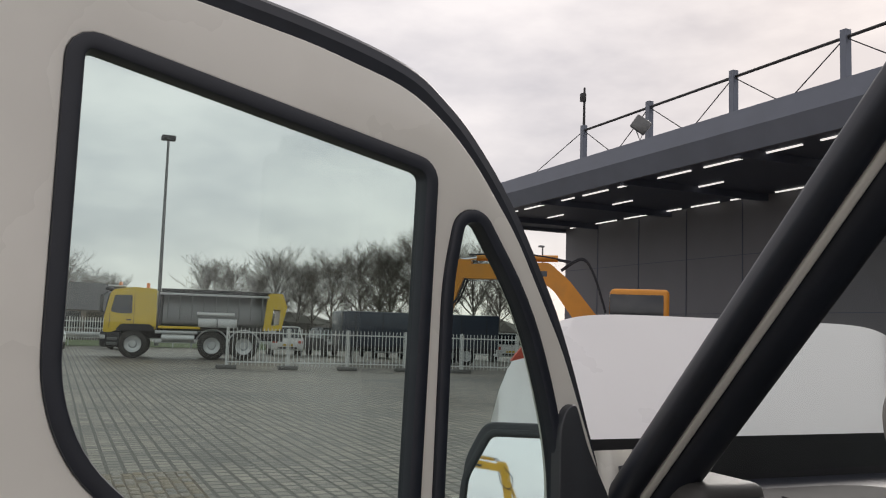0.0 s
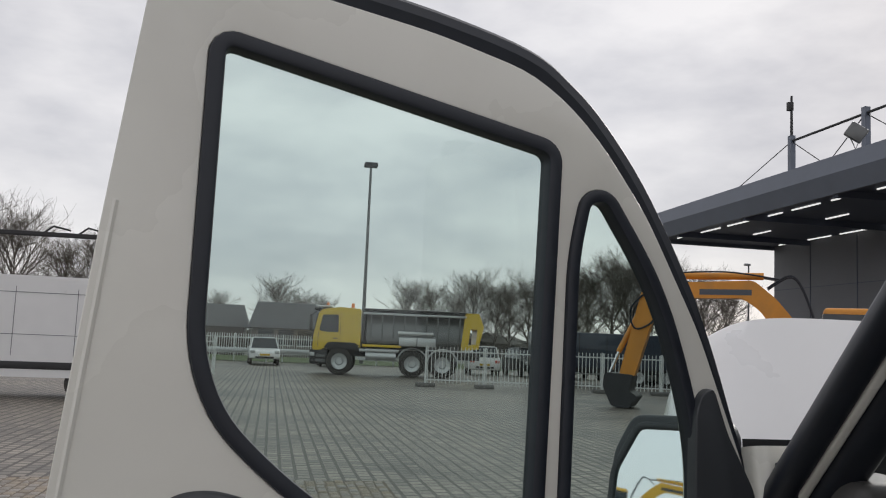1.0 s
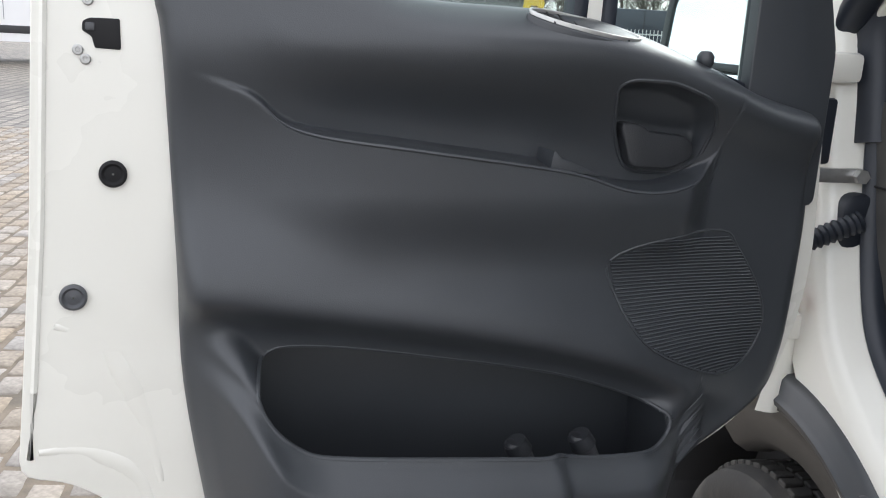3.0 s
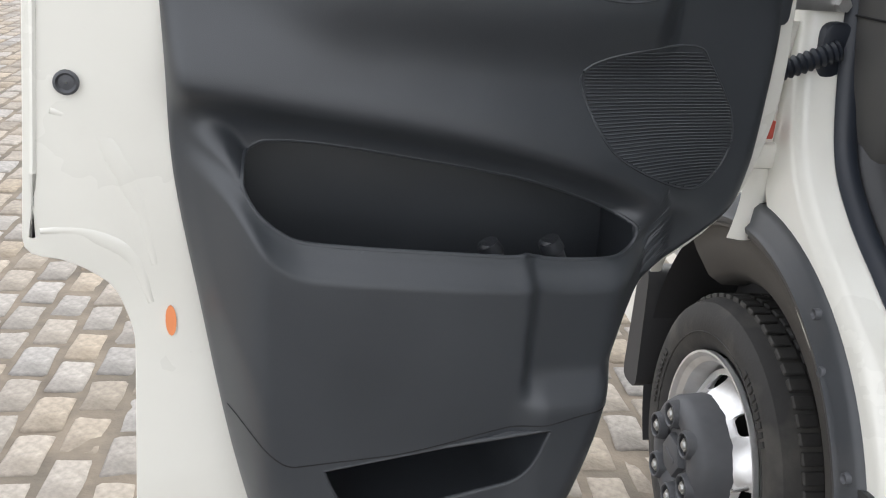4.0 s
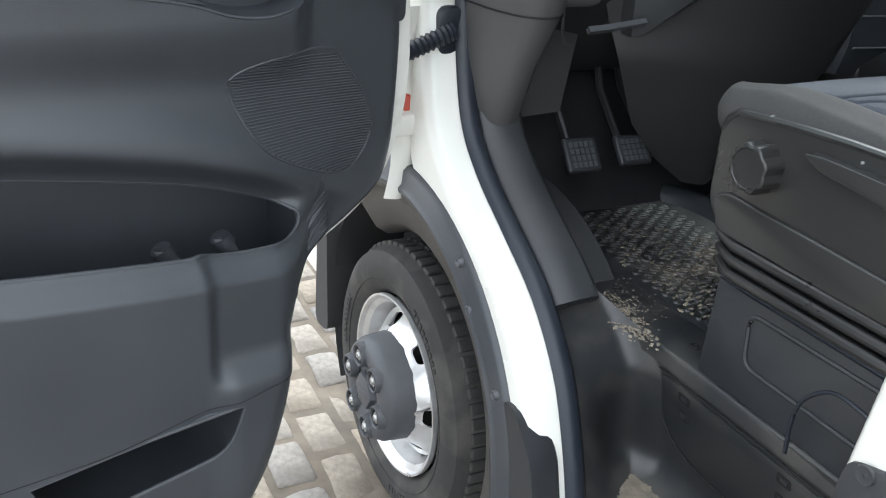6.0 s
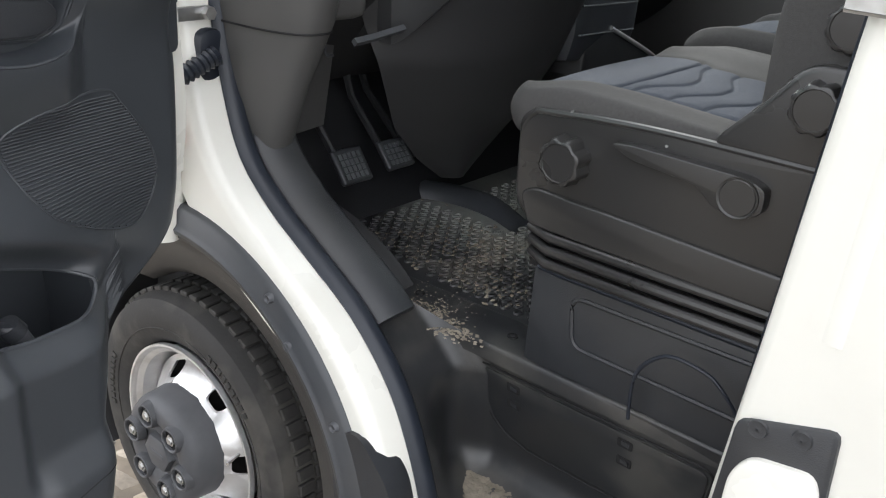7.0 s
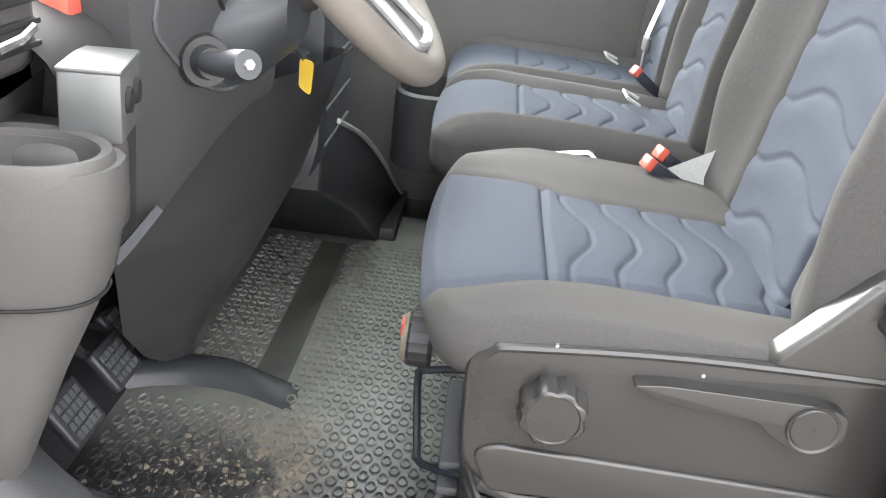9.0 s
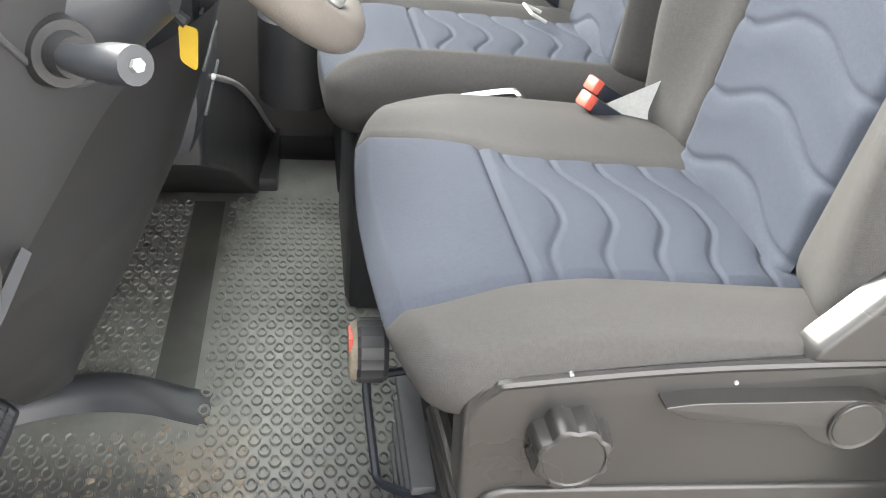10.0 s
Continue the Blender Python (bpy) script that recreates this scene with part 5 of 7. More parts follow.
# main dash body: profile swept across the cab with a dip for the knees
PROF = [(0.30, 1.26), (0.02, 1.27), (-0.07, 1.255), (-0.105, 1.225), (-0.110, 1.17), (-0.075, 1.09), (-0.02, 1.02), (0.05, 0.95), (0.13, 0.90), (0.24, 0.88)]


def dash_pt(u, v):
    x = 0.205 + 1.40 * u
    pr = spline(PROF, 4, False)
    k = v * (len(pr) - 1)
    i = min(int(k), len(pr) - 2)
    y = pr[i][0] + (pr[i + 1][0] - pr[i][0]) * (k - i)
    z = pr[i][1] + (pr[i + 1][1] - pr[i][1]) * (k - i)
    mid = bump1(x, 0.90, 0.12)
    low = sm(1.18, 0.95, z)
    return (x, y - 0.05 * mid * low, z - 0.02 * mid)


bm = B()
grid(bm, dash_pt, 44, 30)
part("dash_body", bm, M["dash_top"], dash, angle=60)
# knee panel: smooth dark form from the column down towards the pedals
KL = [(1.16, 0.30, -0.055), (1.04, 0.345, -0.06), (0.98, 0.365, -0.075), (0.85, 0.44, -0.05), (0.77, 0.52, -0.045), (0.715, 0.60, -0.04)]
KR = [(1.16, 0.76, -0.250), (1.04, 0.755, -0.215), (0.98, 0.745, -0.195), (0.85, 0.705, -0.135), (0.77, 0.68, -0.085), (0.715, 0.66, -0.055)]


def knee(u, v):
    z = 1.16 - 0.445 * v
    lx, ly = lerp_table([(k, a) for k, a, b in KL], z), lerp_table([(k, b) for k, a, b in KL], z)
    rx, ry = lerp_table([(k, a) for k, a, b in KR], z), lerp_table([(k, b) for k, a, b in KR], z)
    if u > 0.92:
        return (rx + 0.012, ry + 0.12 * (u - 0.92) / 0.08, z)
    u /= 0.92
    return (lx + (rx - lx) * u, ly + (ry - ly) * u - 0.035 * math.sin(math.pi * u) * (1 - 0.5 * v) + 0.05 * sm(0.9, 1.0, u) * 0, z)


grid(bm := B(), knee, 40, 30)
part("knee_panel", bm, M["dark_panel"], dash, "dark smooth knee panel", angle=60)
# outer cover round the steering column
bm = B()
CL = [(1.29, 0.325, -0.115), (1.16, 0.345, -0.112), (1.08, 0.356, -0.106), (1.02, 0.365, -0.100)]
CR = [(1.29, 0.57, -0.200), (1.16, 0.545, -0.198), (1.08, 0.520, -0.178), (1.02, 0.495, -0.155)]


def cover(u, v):
    z = 1.29 - (0.27 - 0.125 * sm(0.1, 0.9, u)) * v
    lx, ly = lerp_table([(k, a) for k, a, b in CL], z), lerp_table([(k, b) for k, a, b in CL], z)
    rx, ry = lerp_table([(k, a) for k, a, b in CR], z), lerp_table([(k, b) for k, a, b in CR], z)
    if u < 0.1:
        return (lx, ly + 0.10 * (0.1 - u) / 0.1, z)
    if u > 0.9:
        return (rx, ry + 0.10 * (u - 0.9) / 0.1, z)
    u = (u - 0.1) / 0.8
    return (lx + (rx - lx) * u, ly + (ry - ly) * u - 0.03 * math.sin(math.pi * u) * (1 - v), z)


vs = grid(bm, cover, 30, 24)
bm.faces.new([vs[i][24] for i in range(31)])
cc = part("column_cover", bm, M["cover"], dash, "dark grey cover round the steering column", angle=50)


def on_cover(x, z, d=0.0):
    lx, rx = lerp_table([(k, a) for k, a, b in CL], z), lerp_table([(k, a) for k, a, b in CR], z)
    u = 0.1 + 0.8 * min(1.0, max(0.0, (x - lx) / (rx - lx)))
    p = Vector(cover(u, (1.29 - z) / (0.27 - 0.125 * sm(0.1, 0.9, u))))
    return (p.x - 0.4 * d, p.y - d, p.z)


bm = B()
tube(bm, [on_cover(x, z, 0.001) for x, z in spline([(0.352, 1.285), (0.353, 1.245), (0.370, 1.218), (0.398, 1.190), (0.430, 1.172), (0.462, 1.168), (0.490, 1.185)], 6, False)], 0.0028, 8)
part("cover_bead", bm, M["hub"], cc, "raised grey bead")
bm = B()
tube(bm, [on_cover(x, z, 0.001) for x, z in spline([(0.405, 1.285), (0.425, 1.255), (0.462, 1.225), (0.500, 1.205)], 6, False)], 0.0022, 8)
part("cover_seam", bm, M["dark"], cc)
bm = B()
tube(bm, [(0.262, -0.118, 1.037), (0.30, -0.119, 1.040), (0.372, -0.121, 1.050)], [0.007, 0.007, 0.0065], 4)
part("grey_bracket", bm, M["hub"], dash, "grey metal bracket edge")
bm = B()
pillow(bm, 0.745, 0.99, -0.222, 0.05, 0.96, 1.22, 0.02, 8, lambda p: Vector((p.x, p.y + 0.2 * max(0, 1.02 - p.z), p.z)))
cs_ = part("centre_panel", bm, M["trim"], dash, "dark centre panel of the dash")
for y, z, x0, x1 in ((-0.226, 1.02, 0.752, 0.97), (-0.226, 1.075, 0.752, 0.97), (-0.226, 1.13, 0.752, 0.97), (-0.226, 1.142, 0.752, 0.97)):
    bm = B()
    tube(bm, [(x0, y, z), (x1, y + 0.004, z - 0.006)], 0.0022, 6)
    part("bright_slat", bm, M["hub"], cs_, "thin bright trim line")
bm = B()
grid(bm, lambda u, v: (0.205 + 0.12 * u, -0.055 + 0.02 * u + 0.05 * v, 1.20 - 0.34 * v), 10, 10)
part("switch_panel", bm, M["dash"], dash, angle=60)
bm = B()
tube(bm, spline([(0.245, -0.075, 1.17), (0.247, -0.066, 1.08), (0.262, -0.052, 1.01), (0.285, -0.046, 1.00)], 4, False), 0.003, 6)
part("panel_edge", bm, M["hub"], dash)
# side air vent
bm = B()
box(bm, 0.105, 0.238, -0.080, 0.06, 1.222, 1.325, 0.02, 3)
vt = part("air_vent", bm, M["dash"], dash, "side air vent with slats")
for k in range(4):
    bm = B()
    box(bm, 0.118, 0.224, -0.086, -0.075, 1.246 + 0.018 * k, 1.251 + 0.018 * k, 0.001)
    part("vent_slat", bm, M["dark"], vt)
bm = B()
tube(bm, [(0.150, -0.089, 1.256), (0.175, -0.094, 1.260), (0.205, -0.089, 1.264)], 0.004, 8)
part("vent_tab", bm, M["chrome"], vt)
bm = B()
box(bm, 0.306, 0.342, -0.070, -0.040, 1.236, 1.275, 0.006)
part("red_switch", bm, M["red"], dash, "red plastic switch block")
# small device box on the dash shoulder
dev = thing("device_box", "small grey metal box clipped on the dash", "device", pose(0.243, -0.124, 1.188, 0, 0, 11))
bm = B()
box(bm, -0.041, 0.041, -0.025, 0.025, -0.012, 0.046, 0.003, 2)
part("case", bm, M["steel_grey"], dev)
bm = B()
box(bm, -0.0415, 0.0415, -0.0255, 0.0255, 0.045, 0.0495, 0.002, 2)
part("case_lid", bm, M["steel_grey"], dev, "bright metal lid")
for x in (-0.018, 0.014):
    bm = B()
    cyl(bm, (x, -0.024, 0.020), (x, -0.029, 0.020), 0.012, 0.010, 14)
    part("socket_ring", bm, M["dark"], dev)
bm = B()
pillow(bm, 0.190, 0.272, -0.140, 0.02, 1.075, 1.176, 0.018, 8)
part("dash_shoulder", bm, M["dash"], dash)

# steering column, stalk and wheel
col = thing("steering_column", "dark plastic steering column cover with stalk", "steering column")
bm = B()
loft(bm, [[(0.50 + 0.085 * s * math.cos(w), y, z + 0.065 * s * math.sin(w)) for w in [2 * math.pi * k / 24 for k in range(24)]] for y, z, s in ((0.02, 1.165, 1.1), (-0.10, 1.20, 1.1), (-0.19, 1.235, 1.0), (-0.235, 1.262, 0.75))])
part("shroud", bm, M["trim"], col)
bm = B()
tube(bm, [(0.425, -0.135, 1.205), (0.36, -0.185, 1.215), (0.325, -0.215, 1.226), (0.306, -0.232, 1.232)], [0.009, 0.011, 0.0145, 0.0135], 16)
st = part("stalk", bm, M["trim"], col, "black light stalk")
stalk_dir = Vector((-0.62, -0.50, 0.08)).normalized()
for r0, r1, d0, d1, nm in ((0.029, 0.025, -0.020, 0.002, "stalk_collar"), (0.018, 0.0155, 0.0, 0.018, "stalk_gaiter")):
    bm = B()
    base = Vector((0.392, -0.166, 1.209))
    cyl(bm, base + stalk_dir * d0, base + stalk_dir * d1, r0, r1, 28)
    part(nm, bm, M["mat_dark"], col)
bm = B()
cyl(bm, (0.3065, -0.2315, 1.2318), (0.3035, -0.2345, 1.2330), 0.005, 0.005, 6)
part("stalk_mark", bm, M["alu"], st, smooth=False)
WA, WR = 48, 0.19
sw = thing("steering_wheel", "brown-grey steering wheel with silver spoke insert", "steering wheel", pose(0.545, -0.378 + WR * math.cos(radians(WA)), 1.200 + WR * math.sin(radians(WA)), WA, 0, 0))
bm = B()
tube(bm, [(WR * math.sin(w), -WR * math.cos(w), 0.0) for w in [2 * math.pi * k / 64 for k in range(64)]], 0.0185, 14, True)
part("rim", bm, M["wheel_rim"], sw, "grained brown-grey rim")
bm = B()
loft(bm, [[(r * math.cos(w), r * 0.9 * math.sin(w), z) for w in [2 * math.pi * k / 28 for k in range(28)]] for r, z in ((0.06, -0.11), (0.078, -0.05), (0.085, -0.02), (0.08, 0.008), (0.055, 0.018))])
part("centre_pad", bm, M["dash"], sw, "dark grey centre pad")
bm = B()
loft(bm, [[(sx * w, y, sz * 0.011 + z) for sx, sz in ((-1, -1), (1, -1), (1, 1), (-1, 1))] for y, w, z in ((-0.06, 0.07, -0.02), (-0.10, 0.062, -0.014), (-0.14, 0.064, -0.006), (-0.178, 0.078, 0.0))])
sp = part("spoke", bm, M["dash"], sw, "broad lower spoke")
for s in (-1, 1):
    bm = B()
    tube(bm, spline([(s * 0.05, -0.075, 0.002), (s * 0.052, -0.12, 0.008), (s * 0.056, -0.155, 0.012), (s * 0.03, -0.164, 0.014), (s * 0.012, -0.165, 0.014)], 4, False), 0.0065, 8)
    part("spoke_insert", bm, M["alu"], sp, "silver spoke insert")
    bm = B()
    tube(bm, [(s * 0.07, 0.02, -0.01), (s * 0.12, 0.02, -0.004), (s * 0.175, 0.01, 0.0)], [0.02, 0.016, 0.014], 10)
    part("side_spoke", bm, M["dash"], sw)
tag = thing("key_tag", "yellow key tag hanging from the steering column", "tag", pose(0.535, -0.237, 1.172, 0, 0, 72))
bm = B()
plate(bm, rounded([(-0.008, -0.022), (-0.010, 0.018), (0.008, 0.021), (0.008, -0.014)], 0.005, 3), [], XZ, -0.001, 0.001)
part("card", bm, M["yellow_tag"], tag, smooth=False)
bm = B()
tube(bm, [(0.0, 0, 0.022), (0.012, 0.0, 0.03), (0.03, 0.01, 0.03), (0.055, 0.02, 0.02)], 0.006, 8)
part("key", bm, M["trim"], tag)
bm = B()
cyl(bm, (0.058, 0.02, 0.008), (0.06, 0.015, 0.022), 0.006, 0.005, 10)
part("key_ring", bm, M["chrome"], tag)
# centre console with a bright curved edge
con = thing("centre_console", "dark centre console with cup recess and bright edge strip", "console")
bm = B()
EDGE = spline([(0.874, 1.022), (1.06, 0.945), (1.25, 0.842), (1.43, 0.728), (1.589, 0.636)], 5, False)
plate(bm, [(0.80, 1.03)] + EDGE + [(1.30, 0.636), (1.05, 0.80), (0.80, 0.93)], [], XZ, 0.06, -0.222, 0.010, 2)
for v in bm.verts:
    v.co.y -= 0.09 * (v.co.x - 0.874)
part("console_body", bm, M["mat_dark"], con, angle=45)
bm = B()
box(bm, 1.30, 1.56, -0.296, -0.10, 0.635, 0.672, 0.008)
part("console_foot", bm, M["mat_dark"], con)
bm = B()
loft(bm, [oval(1.44, -0.33, 0.11, 0.075, z, 28, 2.4) for z in (0.80, 0.96)] + [oval(1.44, -0.33, 0.10, 0.066, 0.965, 28, 2.4), oval(1.44, -0.33, 0.09, 0.058, 0.86, 28, 2.4)], True)
part("console_cup", bm, M["mat_dark"], con)
bm = B()
tube(bm, [(x, -0.224 - 0.09 * (x - 0.874), z + 0.002) for x, z in EDGE], 0.0045, 8)
part("edge_strip", bm, M["alu"], con, "bright curved trim strip")

# seats
def groove(v, c, w, d):
    return -d * bump1(v, c, w)


def wave(x, xc, half):
    """Ribs of the quilting: pointed towards the back in the middle."""
    t = abs(x - xc) / half
    return 0.030 * sm(0.10, 0.80, t)


def seat_cushion(seat, x0, x1, y0, y1, ztop, first, step, bl=0.105, br=0.15, drop=0.115, bulge=0.012, blf=0.05, brf=0.10):
    """bl, br: width of the bolsters at the seam; blf, brf: at the front edge."""
    xc, half = (x0 + bl + x1 - br) / 2, (x1 - br - x0 - bl) / 2
    n, r = 52, 0.045
    cell = (x1 - x0) / (n + 1)

    def warp(p):
        for b in (x0 + bl, x1 - br):
            if abs(p.x - b) < cell / 2:
                p.x = b
        t = sm(ztop - 0.05, ztop - 0.005, p.z)
        dz = 0.0
        if x0 + bl - 0.002 < p.x < x1 - br + 0.002:
            dz += groove(p.y, first, 0.003, 0.005)
            if p.y < first - 0.006:
                fade = sm(0.0, 0.02, min(p.x - x0 - bl, x1 - br - p.x) + 0.008)
                for k in range(1, 7):
                    d = p.y - (first - step * k + wave(p.x, xc, half))
                    dz += fade * (-0.0034 * bump1(d, 0.0, 0.0030) + 0.0016 * bump1(d, 0.020, 0.016))
        dz += groove(p.x, x0 + bl, 0.004, 0.004) + groove(p.x, x1 - br, 0.004, 0.004)
        side = max(sm(x0 + bl, x0 + 0.02, p.x), sm(x1 - br, x1 - 0.03, p.x))
        dz += 0.030 * side * (1 - side) + 0.010 * side
        dz -= 0.018 * sm(y1 - 0.10, y1, p.y) + 0.012 * sm(first, y0, p.y)
        q = p.copy()
        q.z += dz * t
        front = sm(first - 0.06, y1, p.y)
        a, b = (blf - bl) * front, (br - brf) * front
        if p.x < x0 + bl:
            q.x += a * (p.x - x0) / bl
        elif p.x > x1 - br:
            q.x += b * (x1 - p.x) / br
        else:
            w = (p.x - x0 - bl) / (x1 - br - x0 - bl)
            q.x += a * (1 - w) + b * w
        q.y += bulge * math.sin(math.pi * (p.x - x0) / (x1 - x0)) * sm(y1 - 0.12, y1, p.y)
        return q

    ins = lambda m: x0 + bl < m.x < x1 - br and m.z > ztop - 0.052 and m.y > y0 + 0.03
    bm = B()
    pillow(bm, x0, x1, y0, y1, ztop - drop, ztop, r, n, warp, lambda m: not ins(m))
    part("cushion", bm, M["fab"], seat, "dark grey fabric cushion sides", angle=70)
    zr = min(r, drop / 2)
    flat, bend = y1 - r - y0 - 0.02, r * (math.pi / 2 + 0.25)

    def face(u, v):
        x, d = x0 + bl + (x1 - br - x0 - bl) * u, v * (flat + bend)
        if d < flat:
            return warp(Vector((x, y0 + 0.02 + d, ztop)))
        w = (d - flat) / r
        return warp(Vector((x, y1 - r + r * (math.sin(w) if zr < r or w < math.pi / 2 else 1.0), ztop - zr + (min(zr, r * math.cos(w)) if w < math.pi / 2 or zr < r else -(w - math.pi / 2) * r))))

    bm = B()
    grid(bm, face, 56, 170)
    part("cushion_insert", bm, M["fab2"], seat, "blue-grey quilted fabric insert", angle=70)


def seat_back(seat, x0, x1, ybot, zbot, height, lean, thick=0.11, bl=0.10, proud=0.035):
    xc, half = (x0 + x1) / 2, (x1 - x0) / 2 - bl
    n = 52
    cell = (x1 - x0) / (n + 1)

    def warp(p):
        for b in (x0 + bl, x1 - bl):
            if abs(p.x - b) < cell / 2:
                p.x = b
        t = sm(ybot - 0.03, ybot - 0.004, p.y)
        dy = 0.0
        if x0 + bl - 0.002 < p.x < x1 - bl + 0.002:
            fade = sm(0.0, 0.02, min(p.x - x0 - bl, x1 - bl - p.x) + 0.008)
            for k in range(8):
                d = p.z - (zbot + 0.055 + 0.078 * k - wave(p.x, xc, half))
                dy += fade * (-0.0042 * bump1(d, 0.0, 0.0042) + 0.0022 * bump1(d, -0.022, 0.018))
        dy += groove(p.x, x0 + bl, 0.005, 0.008) + groove(p.x, x1 - bl, 0.005, 0.008)
        side = max(sm(x0 + bl, x0 + 0.02, p.x), sm(x1 - bl, x1 - 0.02, p.x))
        dy += proud * side * (0.4 + 0.6 * sm(zbot, zbot + 0.2, p.z))
        q = p.copy()
        q.y += dy * t
        q.y -= lean * (p.z - zbot)
        return q

    ins = lambda m: x0 + bl < m.x < x1 - bl and m.y > ybot - 0.03 and zbot + 0.02 < m.z < zbot + height - 0.05
    bm = B()
    pillow(bm, x0, x1, ybot - thick, ybot, zbot, zbot + height, 0.045, n, warp, lambda m: not ins(m))
    part("backrest", bm, M["fab"], seat, "dark grey fabric backrest sides", angle=70)
    bm = B()
    grid(bm, lambda u, v: warp(Vector((x0 + bl + 2 * half * u, ybot, zbot + 0.012 + (height - 0.055) * v))), 48, 190)
    part("backrest_insert", bm, M["fab2"], seat, "blue-grey quilted backrest insert", angle=70)


def knob(parent, c, r, axis, depth, material, lobes=8, label="black lobed plastic knob"):
    bm = B()
    n = lobes * 6
    secs = []
    for d, s in ((0.0, 1.0), (depth * 0.8, 0.97), (depth * 0.95, 0.90), (depth, 0.82), (depth, 0.74), (depth * 0.95, 0.71), (depth * 0.97, 0.02)):
        sec = []
        for k in range(n):
            w = 2 * math.pi * k / n
            rr = r * s * (1 - (0.15 if s > 0.9 else 0.10 if s > 0.8 else 0.0) * (0.5 + 0.5 * math.cos(lobes * w)) ** 1.5)
            a, b = rr * math.cos(w), rr * math.sin(w)
            sec.append((c[0] - d, c[1] + a, c[2] + b) if axis == "x" else (c[0] + a, c[1] + d, c[2] + b))
        secs.append(sec)
    loft(bm, secs, False)
    return part("knob", bm, material, parent, label, angle=30)


seat = thing("driver_seat", "driver's seat in dark and blue-grey fabric with black side panel", "seat", pose(0, 0, 0))
seat_cushion(seat, 0.235, 0.775, -0.86, -0.432, 1.045, -0.537, 0.052, 0.118, 0.172, 0.066, 0.036, 0.092, 0.085)
seat_back(seat, 0.245, 0.765, -0.775, 1.02, 0.70, 0.20, 0.11, 0.125, 0.055)
# side valance
bm = B()
sp_o = rounded([(-0.466, 0.89), (-0.460, 1.023), (-0.66, 1.038), (-0.88, 1.042), (-0.88, 0.862), (-0.500, 0.858)], [0.03, 0.035, 0.01, 0.01, 0.01, 0.03], 6)
plate(bm, sp_o, [], YZ, 0.27, 0.234, 0.010, 3)
part("side_panel", bm, M["seat_plastic"], seat, "black plastic side panel")
bm = B()
tube(bm, spline([(0.240, -0.468, 0.96), (0.238, -0.470, 0.995), (0.236, -0.485, 1.016), (0.235, -0.51, 1.0225), (0.235, -0.66, 1.0345), (0.235, -0.875, 1.038)], 5, False), 0.0048, 8)
part("panel_bead", bm, M["seat_plastic"], seat)
bm = B()
plate(bm, rounded([(-0.497, 0.862), (-0.478, 0.905), (-0.50, 0.917), (-0.88, 0.908), (-0.88, 0.862)], [0.01, 0.02, 0.02, 0.005, 0.005], 4), [], YZ, 0.240, 0.229, 0.005, 3)
part("lower_fold", bm, M["seat_plastic"], seat)
bm = B()
plate(bm, rounded([(-0.722, 1.035), (-0.775, 1.095), (-0.815, 1.148), (-0.90, 1.15), (-0.90, 1.035)], 0.025, 4), [], YZ, 0.260, 0.232, 0.008, 3)
part("recliner_cover", bm, M["seat_plastic"], seat)
knob(seat, (0.236, -0.546, 0.968), 0.034, "x", 0.030, M["seat_plastic"], 8)
knob(seat, (0.234, -0.838, 1.105), 0.030, "x", 0.024, M["seat_plastic"], 8)
knob(seat, (0.262, -0.845, 1.187), 0.028, "x", 0.024, M["seat_plastic"], 9)
bm = B()
plate(bm, rounded([(-0.610, 1.010), (-0.64, 1.014), (-0.785, 1.014), (-0.808, 1.006), (-0.809, 0.978), (-0.778, 0.962), (-0.750, 0.972), (-0.728, 0.990), (-0.64, 0.997)], 0.008, 3), [], YZ, 0.236, 0.216, 0.005, 3)
lv = part("lift_lever", bm, M["seat_plastic"], seat, "black seat height lever")
bm = B()
lathe(bm, [(0.2165, 0.0245), (0.2135, 0.0242), (0.2145, 0.0215), (0.2135, 0.0205), (0.2135, 0.001)], "x", (0, -0.779, 0.990), 32)
part("lever_disc", bm, M["seat_plastic"], lv)
for y, z in ((-0.541, 1.030), (-0.676, 1.020)):
    bm = B()
    cyl(bm, (0.236, y, z), (0.2322, y, z), 0.002, 0.0018, 8)
    part("panel_clip", bm, M["alu"], seat)
# suspension bellows and base box
for k in range(3):
    bm = B()
    zz = 0.856 - 0.020 * k
    tube(bm, [(0.42, -0.475, zz + 0.003), (0.30, -0.482, zz), (0.246 + 0.004 * k, -0.495, zz - 0.002), (0.236, -0.53, zz - 0.004), (0.234, -0.70, zz + 0.0), (0.236, -0.90, zz + 0.004)], 0.0075, 10)
    part("bellows_fold", bm, M["seat_plastic"], seat)
# near-black block filling the space behind the bellows folds
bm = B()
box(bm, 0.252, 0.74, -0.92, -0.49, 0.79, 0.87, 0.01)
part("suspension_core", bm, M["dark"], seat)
bm = B()
box(bm, 0.246, 0.75, -0.95, -0.505, 0.640, 0.802, 0.010, 2)
part("seat_base", bm, M["trim_rough"], seat, "black pressed base box")
bm = B()
fr = rounded([(-0.585, 0.70), (-0.575, 0.775), (-0.93, 0.785), (-0.93, 0.70)], 0.02, 4)
tube(bm, [(0.2455, y, z) for y, z in fr], 0.0035, 6, True)
part("base_panel_rim", bm, M["trim_rough"], seat)
bm = B()
tube(bm, [(0.2465, -0.515, 0.80), (0.244, -0.56, 0.800), (0.244, -0.95, 0.806)], 0.005, 6)
part("base_rail", bm, M["rubber"], seat)
